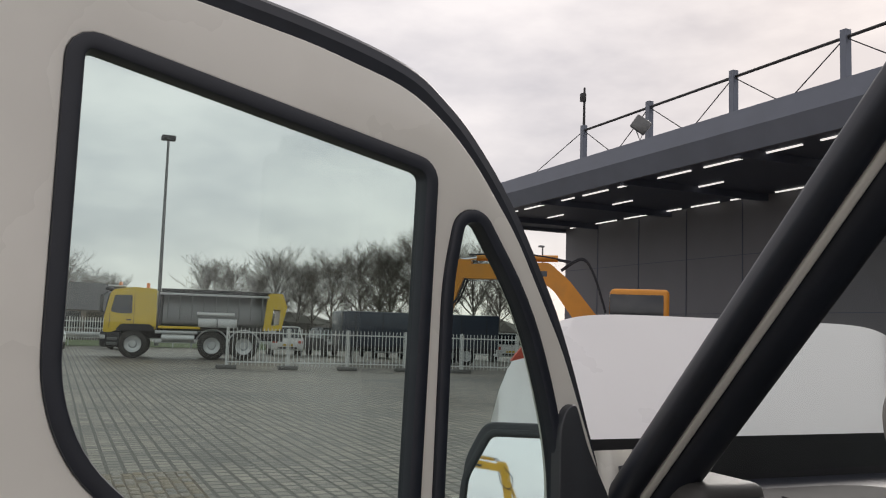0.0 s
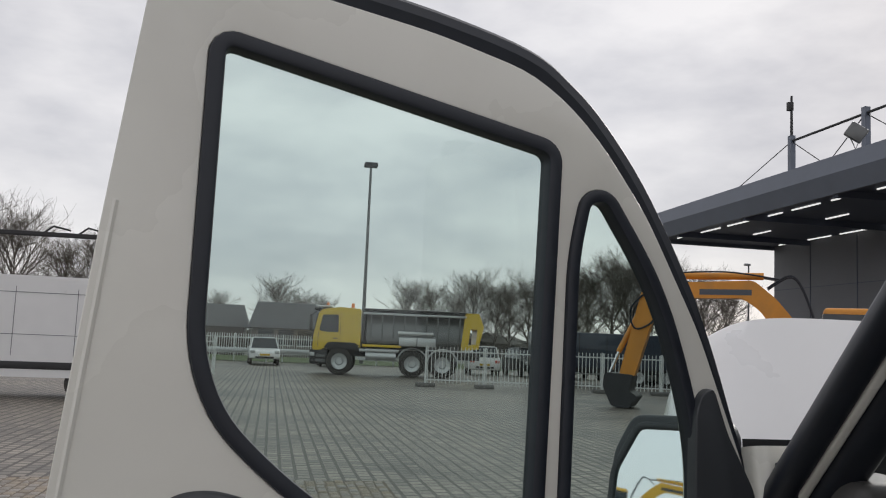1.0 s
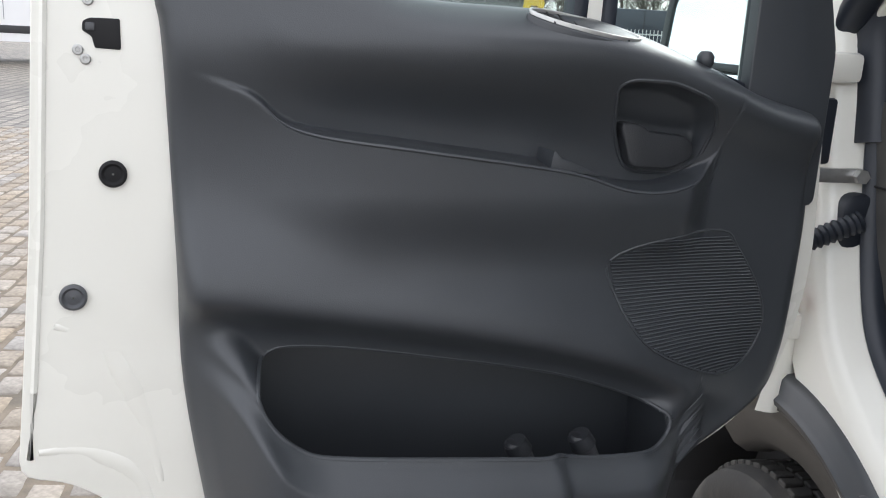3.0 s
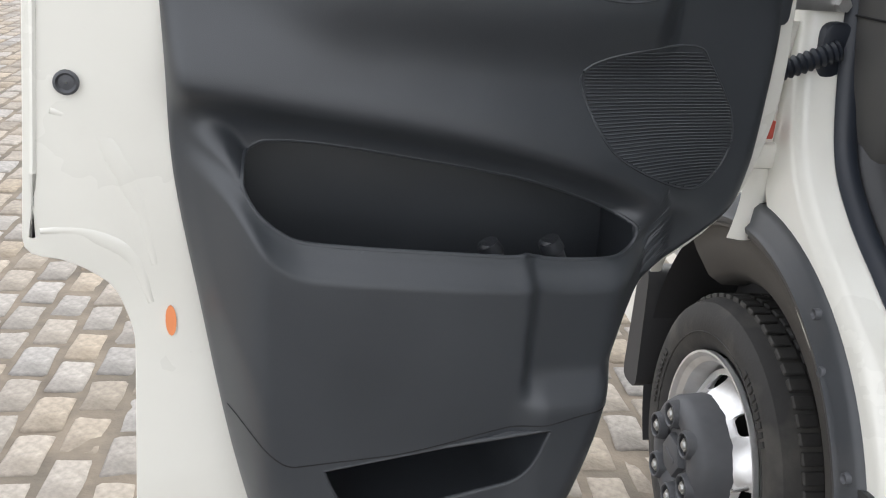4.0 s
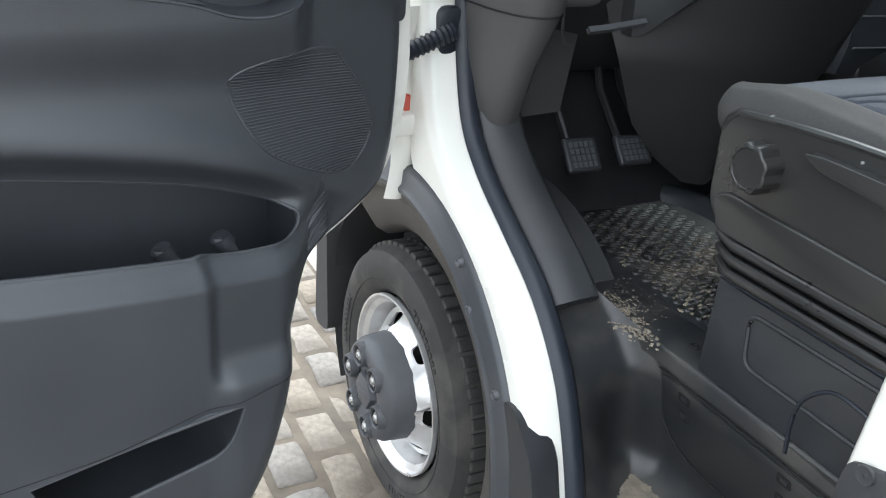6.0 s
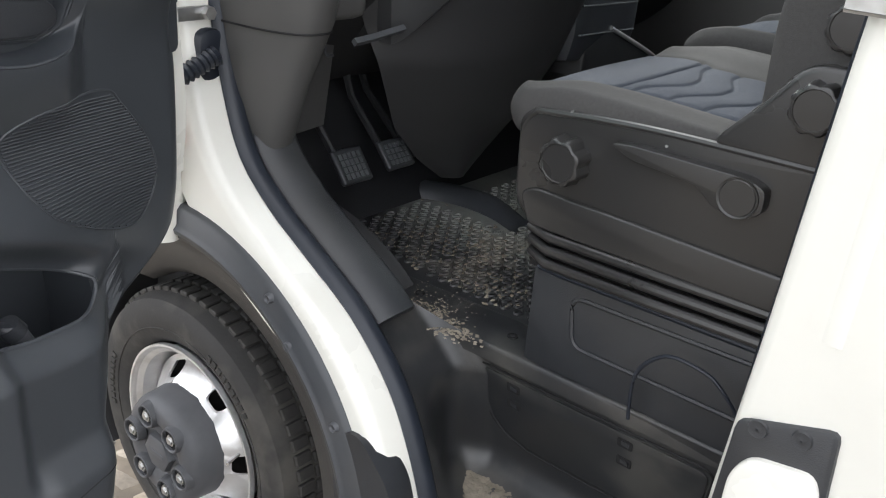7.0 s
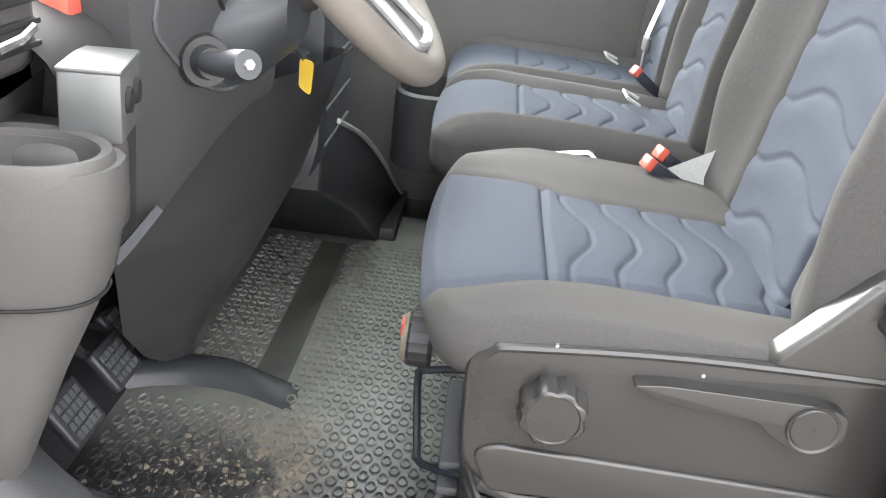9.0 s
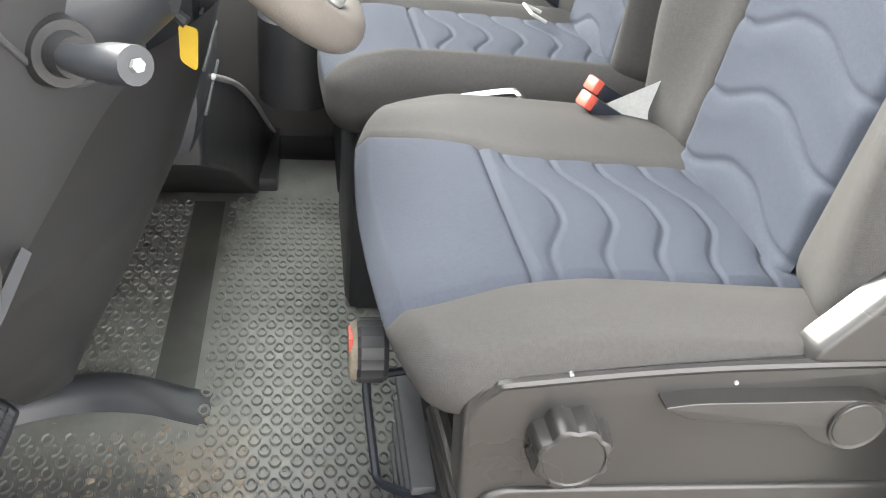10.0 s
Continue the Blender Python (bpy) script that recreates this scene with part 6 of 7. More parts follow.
# height dial at the front of the seat, slide bar and rail
bm = B()
n = 36
loft(bm, [[(0.438 + (0.033 - (0.0015 if k % 2 else 0)) * s * math.cos(2 * math.pi * k / n), y, 0.902 + (0.033 - (0.0015 if k % 2 else 0)) * s * math.sin(2 * math.pi * k / n)) for k in range(n)] for y, s in ((-0.425, 0.9), (-0.42, 1.0), (-0.398, 1.0), (-0.394, 0.92))])
dial = part("dial", bm, M["trim_rough"], seat, "ribbed dusty weight dial", angle=25)
bm = B()
cyl(bm, (0.438, -0.3945, 0.902), (0.438, -0.388, 0.902), 0.031, 0.027, 28)
part("dial_cap", bm, M["mud"], dial, "dusty red and grey dial face")
bm = B()
box(bm, 0.418, 0.442, -0.390, -0.386, 0.914, 0.929)
part("dial_mark", bm, M["red"], dial)
bm = B()
tube(bm, spline([(0.50, -0.50, 0.835), (0.485, -0.42, 0.832), (0.477, -0.411, 0.827), (0.455, -0.415, 0.79), (0.431, -0.421, 0.752), (0.415, -0.425, 0.745), (0.385, -0.445, 0.76), (0.355, -0.47, 0.78), (0.34, -0.50, 0.79)], 5, False), 0.005, 8)
part("slide_bar", bm, M["rubber"], seat, "bent black steel slide bar")
for k in range(4):
    bm = B()
    box(bm, 0.36, 0.54, -0.49, -0.45, 0.67 + 0.036 * k, 0.682 + 0.036 * k, 0.003)
    part("rail_tooth", bm, M["hub"], seat)
bm = B()
box(bm, 0.33, 0.56, -0.56, -0.475, 0.64, 0.82, 0.006)
part("rail_block", bm, M["dark"], seat, "black seat rail block")
# loose cable at the base
cable = thing("loose_cable", "thin black cable looped beside the seat base", "cable", pose(0, 0, 0.65))
bm = B()
tube(bm, spline([(0.218, -0.70, 0.0), (0.215, -0.698, 0.05), (0.215, -0.706, 0.085), (0.215, -0.736, 0.114), (0.215, -0.774, 0.116), (0.218, -0.805, 0.104), (0.225, -0.84, 0.06), (0.235, -0.86, 0.0)], 6, False), 0.0028, 8)
part("cable", bm, M["rubber"], cable)

for x0, x1 in ((0.865, 1.235), (1.240, 1.60)):
    ps = thing("passenger_seat", "passenger bench seat in dark quilted fabric", "seat", pose(0, 0, 0), "passenger seats")
    seat_cushion(ps, x0, x1, -0.86, -0.375, 1.055, -0.508, 0.055, 0.055, 0.085, 0.115, 0.012, 0.05, 0.03)
    seat_back(ps, x0 + 0.005, x1 - 0.005, -0.775, 1.02, 0.70, 0.20, 0.11, 0.06)
    bm = B()
    box(bm, x0 + 0.02, x1 - 0.02, -0.86, -0.41, 0.640, 0.95, 0.02)
    part("seat_box", bm, M["trim_rough"], ps)
    bm = B()
    tube(bm, [(x1 - 0.14, -0.725, 1.058), (x1 - 0.14, -0.70, 1.07), (x1 - 0.08, -0.70, 1.07), (x1 - 0.08, -0.73, 1.058)], 0.003, 6)
    part("pull_loop", bm, M["belt"], ps)


hdl = thing("grab_handle", "chrome edged black grab handle beside the passenger seat", "grab handle")
bm = B()
tube(bm, spline([(0.838, -0.50, 0.985), (0.834, -0.510, 1.014), (0.828, -0.535, 1.022), (0.812, -0.60, 1.040), (0.806, -0.62, 1.040), (0.802, -0.635, 1.01)], 4, False), 0.0055, 8)
part("handle_bar", bm, M["chrome"], hdl)
bm = B()
box(bm, 0.80, 0.86, -0.64, -0.49, 0.93, 0.995, 0.008)
part("handle_base", bm, M["rubber"], hdl, "black plastic base")


def buckle(x, y, z, rz, tilt):
    b = thing("belt_buckle", "black belt buckle with red release button", "buckle", pose(x, y, z, tilt, 0, rz), "belt buckles")
    bm = B()
    box(bm, -0.014, 0.014, -0.009, 0.009, -0.06, 0.0, 0.003)
    part("buckle_body", bm, M["rubber"], b)
    bm = B()
    box(bm, -0.012, 0.012, -0.011, 0.008, -0.002, 0.012, 0.003)
    part("release_button", bm, M["red"], b, "red release button")


buckle(0.728, -0.690, 1.062, 15, -62)
buckle(0.785, -0.716, 1.062, 15, -62)
buckle(1.212, -0.728, 1.092, 15, -55)
bt = thing("seat_belt", "grey belt webbing with plastic tongue by the driver's seat", "seat belt")
bm = B()
grid(bm, lambda u, v: (0.74 - 0.04 * u, -0.725 - 0.065 * u + 0.012 * v, 1.03 + 0.02 * u + (0.025 + 0.035 * u) * v), 10, 3)
part("webbing", bm, M["belt"], bt)
bm = B()
box(bm, 0.692, 0.708, -0.808, -0.792, 1.04, 1.055, 0.004)
part("belt_anchor", bm, M["alu"], bt)
b2 = thing("seat_belt", "grey belt webbing hanging over the passenger seat", "seat belt")
bm = B()
grid(bm, lambda u, v: (1.29 - 0.02 * u + 0.045 * v, -0.86 + 0.115 * u, 1.62 - 0.47 * u), 10, 2)
part("webbing", bm, M["belt"], b2)
bm = B()
box(bm, 1.265, 1.315, -0.752, -0.742, 1.12, 1.15, 0.004)
box(bm, 1.28, 1.297, -0.75, -0.744, 1.085, 1.125, 0.003)
part("tongue", bm, M["hub"], b2)


# ---- the yard ----
def tyre_wheel(parent, x, y, z, r, w, side):
    bm = B()
    lathe(bm, [(-w / 2, r * 0.6), (-w / 2, r * 0.9), (-w / 2 + 0.05 * r, r), (w / 2 - 0.05 * r, r), (w / 2, r * 0.9), (w / 2, r * 0.6)], "y", (x, y, z), 28)
    t = part("tyre", bm, M["tyre"], parent)
    bm = B()
    lathe(bm, [(side * w / 2, r * 0.6), (side * (w / 2 - 0.10 * r), r * 0.55), (side * (w / 2 - 0.16 * r), r * 0.3), (side * (w / 2 - 0.02), r * 0.22), (side * (w / 2 - 0.02), 0.001)], "y", (x, y, z), 24)
    part("rim", bm, M["alu"], t, "grey steel rim")


# tipper truck, nose to the left, built along x with its side towards -y
truck = thing("tipper_truck", "yellow tipper truck with grey rounded steel body", "truck", pose(1.1, 38.7, 0, 0, 0, -8) @ Matrix.Scale(1.13, 4))
bm = B()
plate(bm, rounded([(0.0, 0.95), (0.02, 1.55), (0.20, 2.42), (0.34, 2.56), (1.05, 2.66), (1.85, 2.62), (1.88, 1.12), (1.75, 1.05), (0.5, 1.05), (0.3, 0.95)], 0.08, 3), [], XZ, 0.0, 2.4, 0.06, 2)
cab = part("cab", bm, M["truck_yellow"], truck, "yellow painted cab")
bm = B()
plate(bm, rounded([(0.24, 1.72), (0.36, 2.34), (0.98, 2.36), (1.0, 1.66), (0.5, 1.66)], 0.05, 3), [], XZ, -0.012, 0.01)
part("cab_window", bm, M["car_glass"], cab, smooth=False)
bm = B()
plate(bm, [(0.20, 1.1), (0.21, 1.66), (0.225, 1.66), (0.215, 1.1)], [], XZ, -0.006, 0.004)
part("door_gap", bm, M["chassis"], cab, smooth=False)
bm = B()
plate(bm, [(1.06, 1.1), (1.06, 2.45), (1.075, 2.45), (1.075, 1.1)], [], XZ, -0.006, 0.004)
part("door_gap", bm, M["chassis"], cab, smooth=False)
bm = B()
plate(bm, rounded([(-0.02, 1.58), (0.15, 2.40), (0.22, 2.40), (0.06, 1.58)], 0.02, 2), [], XZ, 0.06, 2.34)
part("windscreen", bm, M["car_glass"], cab)
bm = B()
box(bm, -0.10, 0.62, -0.02, 2.42, 0.40, 0.98, 0.08)
part("bumper", bm, M["chassis"], cab, "black bumper and grille")
bm = B()
box(bm, -0.14, -0.02, -0.24, -0.06, 1.70, 2.35, 0.04)
tube(bm, [(-0.08, -0.1, 2.3), (0.10, 0.05, 2.46)], 0.03, 6)
tube(bm, [(-0.08, -0.1, 1.75), (0.06, 0.05, 1.66)], 0.03, 6)
part("cab_mirror", bm, M["chassis"], cab)
bm = B()
box(bm, 0.0, 0.30, 0.1, 2.3, 2.52, 2.62, 0.03)
part("sun_visor", bm, M["chassis"], cab)
bm = B()
box(bm, 0.05, 0.7, 0.3, 2.1, 2.64, 2.72, 0.03)
part("roof_bar", bm, M["alu"], cab)
bm = B()
plate(bm, rounded([(0.42, 1.03), (0.62, 1.28), (1.7, 1.28), (1.86, 1.03)], 0.1, 3), [], XZ, -0.03, 2.43, 0.02)
part("wheel_arch", bm, M["chassis"], cab)
bm = B()
box(bm, -0.09, 0.1, -0.035, 0.02, 0.70, 0.85, 0.02)
part("headlight", bm, M["alu"], cab)
for z in (0.48, 0.66):
    bm = B()
    box(bm, 0.16, 0.52, -0.045, 0.02, z, z + 0.10, 0.015)
    part("cab_step", bm, M["steel_grey"], cab)
bm = B()
box(bm, 0.80, 0.98, -0.03, 0.01, 1.40, 1.45, 0.01)
part("door_handle", bm, M["chassis"], cab)
bm = B()
box(bm, 1.10, 1.84, -0.008, 0.004, 1.16, 1.20)
part("side_line", bm, M["chassis"], cab, smooth=False)
for x in (0.5, 1.5):
    bm = B()
    cyl(bm, (x, 0.5, 2.66), (x, 0.5, 2.84), 0.07, 0.06, 12)
    part("beacon", bm, M["orange"], cab, "orange beacon")
bm = B()
box(bm, 0.6, 6.7, 0.6, 1.8, 0.75, 1.05)
part("chassis_frame", bm, M["chassis"], truck)
bm = B()
box(bm, 1.9, 2.05, 0.15, 2.25, 1.05, 2.55, 0.03)
part("headboard", bm, M["chassis"], truck)
bm = B()
loft(bm, [[(x, 1.2 + 1.2 * math.cos(w), 1.42 + (1.30 * max(0.0, math.sin(w)) if math.sin(w) > 0 else 0.35 * math.sin(w))) for w in [2 * math.pi * k / 28 for k in range(28)]] for x in (2.1, 6.0)])
for v in bm.verts:
    v.co.z = min(v.co.z, 2.52)
part("tipper_body", bm, M["steel_grey"], truck, "grey rounded steel tipper body", angle=50)
bm = B()
box(bm, 2.0, 6.1, 0.0, 2.4, 2.52, 2.66, 0.04)
part("cover_frame", bm, M["chassis"], truck, "dark rolled cover along the body")
for k in range(9):
    bm = B()
    box(bm, 2.25 + 0.44 * k, 2.30 + 0.44 * k, -0.03, 0.02, 1.50, 2.50, 0.01)
    part("body_rib", bm, M["steel_grey"], truck)
bm = B()
box(bm, 1.95, 6.05, -0.03, 0.04, 2.42, 2.50, 0.01)
part("side_gutter", bm, M["alu"], truck)
bm = B()
plate(bm, [(5.85, 1.15), (6.0, 2.62), (6.55, 2.62), (6.75, 2.1), (6.55, 1.2)], [[(6.15, 1.35), (6.22, 2.0), (6.5, 2.0), (6.45, 1.4)]], XZ, 0.0, 2.4, 0.03)
part("tailgate", bm, M["truck_yellow"], truck, "yellow tail frame")
bm = B()
box(bm, 1.95, 3.5, -0.02, 0.05, 1.14, 1.24, 0.02)
part("side_rail", bm, M["truck_yellow"], truck)
bm = B()
cyl(bm, (3.35, 0.0, 1.72), (4.75, 0.0, 1.72), 0.085, seg=14)
part("side_tank", bm, M["alu"], truck, "silver cylinder tank")
for x0, x1 in ((3.4, 4.1), (4.12, 4.85)):
    bm = B()
    box(bm, x0, x1, -0.06, 0.4, 1.22, 1.56, 0.03)
    part("tool_locker", bm, M["alu"], truck)
for z in (0.60, 0.95):
    bm = B()
    box(bm, 1.85, 3.4, -0.02, 0.04, z, z + 0.11, 0.01)
    part("under_run_bar", bm, M["alu"], truck)
bm = B()
tube(bm, [(2.1, 0.05, 0.78), (3.3, 0.05, 0.78)], 0.16, 12)
part("air_tank", bm, M["alu"], truck)
for x in (3.95, 5.15):
    bm = B()
    tube(bm, [(x + 0.62 * math.cos(w), 0.1, 0.53 + 0.62 * math.sin(w)) for w in [radians(15 + 15 * k) for k in range(11)]], 0.035, 6)
    part("mudguard", bm, M["alu"], truck)
for x in (1.08, 3.95, 5.15):
    tyre_wheel(truck, x, 0.16, 0.53, 0.53, 0.34, -1)
    tyre_wheel(truck, x, 2.24, 0.53, 0.53, 0.34, 1)


def hatchback(name, label, paint, m, L=3.7, W=1.65, H=1.5):
    """A small car, its nose towards -y."""
    c = thing(name, label, "car", m, "parked cars")
    lower = [(-L / 2, 0.35), (-L / 2 + 0.02, 0.62), (-L / 2 + 0.15, 0.78), (-L / 2 + 0.85, 0.95), (L / 2 - 0.15, 0.98), (L / 2, 0.75), (L / 2 - 0.02, 0.3)]
    bm = B()
    plate(bm, rounded(lower, 0.12, 3), [], lambda u, v, d: (d, u, v), -W / 2, W / 2, 0.07, 3)
    body = part("body", bm, paint, c)
    bm = B()
    sec = []
    for y, z, w in ((-L / 2 + 0.75, 0.93, 0.93), (-L / 2 + 1.35, H, 0.76), (L / 2 - 0.55, H, 0.76), (L / 2 - 0.1, 0.95, 0.9)):
        sec.append((y, z, w * W / 2))
    vs = [[bm.verts.new((s * w, y, z)) for s in (-1, 1)] for y, z, w in sec]
    vb = [[bm.verts.new((s * W / 2 * 0.93, y, 0.9)) for s in (-1, 1)] for y in (sec[0][0], sec[-1][0])]
    for i in range(3):
        bm.faces.new((vs[i][0], vs[i][1], vs[i + 1][1], vs[i + 1][0]))
    for s in (0, 1):
        bm.faces.new((vs[0][s], vs[1][s], vs[2][s], vs[3][s]))
    part("glasshouse", bm, M["car_glass"], c, "dark car windows", smooth=False)
    bm = B()
    pillow(bm, -W * 0.37, W * 0.37, -L / 2 + 1.3, L / 2 - 0.5, H - 0.03, H + 0.05, 0.04, 6)
    part("roof", bm, paint, c)
    bm = B()
    for s in (-1, 1):
        for a, b in ((0, 1), (2, 3)):
            tube(bm, [(s * sec[a][2], sec[a][0], sec[a][1]), (s * sec[b][2], sec[b][0], sec[b][1])], 0.035, 6)
        tube(bm, [(s * W * 0.42, 0.15, 0.95), (s * W * 0.38, 0.15, H)], 0.035, 6)
    part("window_posts", bm, paint, c)
    for s in (-1, 1):
        for e, mm, nm in ((-1, "alu", "headlight"), (1, "red", "tail_light")):
            bm = B()
            box(bm, s * W * 0.40 - 0.13, s * W * 0.40 + 0.13, e * (L / 2 - 0.06) - 0.06, e * (L / 2 - 0.06) + 0.065, 0.66, 0.82, 0.04)
            part(nm, bm, M[mm], c)
        for y in (-L / 2 + 0.7, L / 2 - 0.65):
            bm = B()
            lathe(bm, [(s * (W / 2 - 0.16), 0.29), (s * (W / 2 - 0.0), 0.29), (s * (W / 2 + 0.01), 0.25), (s * (W / 2 + 0.01), 0.001)], "x", (0, y, 0.29), 20)
            part("wheel", bm, M["tyre"], c)
    for e in (-1, 1):
        bm = B()
        box(bm, -0.27, 0.27, e * (L / 2 + 0.005) - 0.012, e * (L / 2 + 0.005) + 0.012, 0.52, 0.63)
        part("number_plate", bm, M["yellow_tag"], c, "yellow plate", smooth=False)
        bm = B()
        box(bm, -0.5, 0.5, e * (L / 2 - 0.01) - 0.02, e * (L / 2 - 0.01) + 0.02, 0.38, 0.48, 0.01)
        part("grille", bm, M["chassis"], c)
    return c


hatchback("hatchback", "white hatchback facing the yard by the far fence", M["white2"], pose(-1.1, 50.5, 0, 0, 0, 3))
hatchback("hatchback", "silver hatchback parked by the far fence", M["silver"], pose(2.9, 51.5, 0, 0, 0, 180))
for x, y, col, rz, lb in ((10.6, 46, "white2", 172, "white hatchback parked behind the fence"), (13.0, 45.5, "chassis", 5, "black hatchback parked behind the fence"), (15.6, 44.5, "silver", 178, "silver hatchback parked behind the fence"),
                          (18.4, 43.2, "silver", 4, "grey hatchback parked behind the fence"), (21.2, 42, "white2", 182, "white hatchback at the end of the row"), (8.2, 47, "navy", 2, "dark blue hatchback parked behind the fence")):
    hatchback("hatchback", lb, M[col], pose(x, y, 0, 0, 0, rz))


def panel_van(label, paint, m, L=6.2, H=2.62, W=2.0):
    """A closed delivery van along x, nose towards -x."""
    v = thing("delivery_van", label, "van", m)
    bm = B()
    plate(bm, rounded([(-L / 2, 0.45), (-L / 2, 1.0), (-L / 2 + 0.9, 1.35), (-L / 2 + 1.6, 2.25), (-L / 2 + 2.1, H), (L / 2 - 0.05, H), (L / 2, 0.45)], 0.14, 4), [], XZ, -W / 2, W / 2, 0.08, 3)
    part("body", bm, paint, v)
    bm = B()
    box(bm, -L / 2 - 0.02, L / 2 + 0.02, -W / 2 - 0.02, W / 2 + 0.02, 0.62, 0.78, 0.02)
    part("rub_strip", bm, M["chassis"], v, "black side rub strip")
    for x in (-0.9, 0.35, 1.6, 2.7):
        bm = B()
        box(bm, x, x + 0.012, -W / 2 - 0.006, -W / 2 + 0.01, 0.9, H - 0.25)
        part("panel_gap", bm, M["wall_grey"], v, smooth=False)
    for z in (1.35, 2.25):
        bm = B()
        box(bm, -1.0, L / 2 - 0.2, -W / 2 - 0.006, -W / 2 + 0.01, z, z + 0.012)
        part("panel_gap", bm, M["wall_grey"], v, smooth=False)
    bm = B()
    box(bm, -L / 2 + 1.25, -L / 2 + 1.9, -W / 2 - 0.006, W / 2 + 0.006, 1.4, 2.1)
    part("cab_windows", bm, M["car_glass"], v, smooth=False)
    bm = B()
    box(bm, L / 2 - 0.4, L / 2 - 0.25, -W / 2 - 0.03, -W / 2, 0.67, 0.73)
    part("side_marker", bm, M["orange"], v)
    for x in (-L / 2 + 1.0, L / 2 - 1.3):
        tyre_wheel(v, x, -W / 2 + 0.12, 0.34, 0.34, 0.22, -1)
        tyre_wheel(v, x, W / 2 - 0.12, 0.34, 0.34, 0.22, 1)
    return v


panel_van("white high-roof delivery van parked on the yard", M["white2"], pose(-6.55, 20.1, 0, 0, 0, 4))
trailer = thing("covered_trailer", "dark blue tarpaulin covered trailer behind the fence", "trailer", pose(10.9, 36.6, 0, 0, 0, -5))
bm = B()
box(bm, 0, 7.5, 0, 2.3, 0.75, 2.32, 0.06, 3)
part("tarpaulin", bm, M["navy"], trailer, "dark blue tarpaulin")
for k in range(6):
    bm = B()
    box(bm, 0.6 + 1.25 * k, 0.63 + 1.25 * k, -0.012, 0.02, 0.8, 2.28)
    part("strap", bm, M["chassis"], trailer, smooth=False)
bm = B()
box(bm, 0.1, 7.4, 0.1, 2.2, 0.55, 0.76)
part("chassis_frame", bm, M["chassis"], trailer, smooth=False)
for x in (4.6, 5.9):
    tyre_wheel(trailer, x, 0.14, 0.42, 0.42, 0.26, -1)
    tyre_wheel(trailer, x, 2.16, 0.42, 0.42, 0.26, 1)
bm = B()
box(bm, 0.5, 0.62, 0.2, 0.32, 0, 0.6)
part("prop_stand", bm, M["steel_grey"], trailer, smooth=False)


# mobile bar fences
def fence_panel(m, w=2.15, h=1.42, bars=16):
    f = thing("fence_panel", "white steel bar fence panel on dark concrete feet", "fence", m, "fence panels")
    bm = B()
    for z in (0.22, h - 0.16):
        box(bm, 0, w, -0.02, 0.02, z, z + 0.045)
    part("rails", bm, M["fence"], f, smooth=False)
    for x in (0.0, w):
        bm = B()
        box(bm, x - 0.035, x + 0.035, -0.035, 0.035, 0.08, h + 0.04)
        part("post", bm, M["fence"], f, smooth=False)
    bm = B()
    box(bm, -0.35, 0.35, -0.25, 0.25, 0.0, 0.13, 0.02)
    part("foot", bm, M["concrete"], f)
    for k in range(bars):
        x = (k + 0.5) * w / bars
        bm = B()
        box(bm, x - 0.013, x + 0.013, -0.013, 0.013, 0.12, h + 0.02)
        part("bar", bm, M["fence"], f, smooth=False)
    return f


f0 = fence_panel(pose(4.85, 30.6, 0, 0, 0, -7))
px, py = 4.85, 30.6
for k in range(1, 8):
    an = 7 + 1.5 * (k - 1)
    px, py = px + 2.15 * math.cos(radians(an)), py - 2.15 * math.sin(radians(an))
    copy_thing(f0, pose(px, py, 0, 0, 0, -(7 + 1.5 * k)))
copy_thing(f0, pose(-4.9, 33.4, 0, 0, 0, -4))
# long far fence
far_fence = thing("far_fence", "long white bar fence in front of the houses", "fence")
bm = B()
for z in (0.5, 1.45):
    box(bm, -30, 12, 56.0, 56.04, z, z + 0.06)
part("rails", bm, M["fence"], far_fence, smooth=False)
for k in range(15):
    bm = B()
    box(bm, -30 + 3 * k, -29.92 + 3 * k, 56.03, 56.11, 0, 1.75)
    part("post", bm, M["fence"], far_fence, smooth=False)
for k in range(11):
    bm = B()
    box(bm, -29 + 4 * k, -28.9 + 4 * k, 55.34, 55.44, 0, 0.85)
    part("barrier_post", bm, M["alu"], far_fence, smooth=False)
bm = B()
for k in range(290):
    x = -30 + k * 0.145
    box(bm, x, x + 0.045, 55.98, 56.02, 0.35, 1.72)
tagged(part("bars", bm, M["fence"], far_fence, smooth=False), kind="stuff")
bm = B()
box(bm, -30, 12, 55.2, 55.35, 0.55, 0.85, 0.05)
part("crash_barrier", bm, M["alu"], far_fence, "grey steel crash barrier")
bm = B()
grid(bm, lambda u, v: (-60 + 90 * u, 55.5 + 12 * v, 0.02 + 0.1 * v), 8, 3)
tagged(part("verge", bm, M["green"]), "strip of green verge behind the far fence", "grass", kind="structure")

# lamp mast
lamp = thing("yard_light", "tall grey lamp mast with a flat flood light head", "lamp", pose(5.3, 58.5, 0))
bm = B()
cyl(bm, (0, 0, 0), (0, 0, 13.4), 0.14, 0.08, 12)
part("mast", bm, M["steel_grey"], lamp)
bm = B()
box(bm, -0.45, 0.45, -0.35, 0.35, 13.45, 13.75, 0.06)
part("lamp_head", bm, M["chassis"], lamp)
l2 = thing("street_lamp", "slim street lamp in the distance", "lamp", pose(29.2, 50.8, 0))
bm = B()
cyl(bm, (0, 0, 0), (0, 0, 7.4), 0.08, 0.05, 8)
part("mast", bm, M["steel_grey"], l2)
bm = B()
box(bm, -0.3, 0.1, -0.12, 0.12, 7.4, 7.55, 0.04)
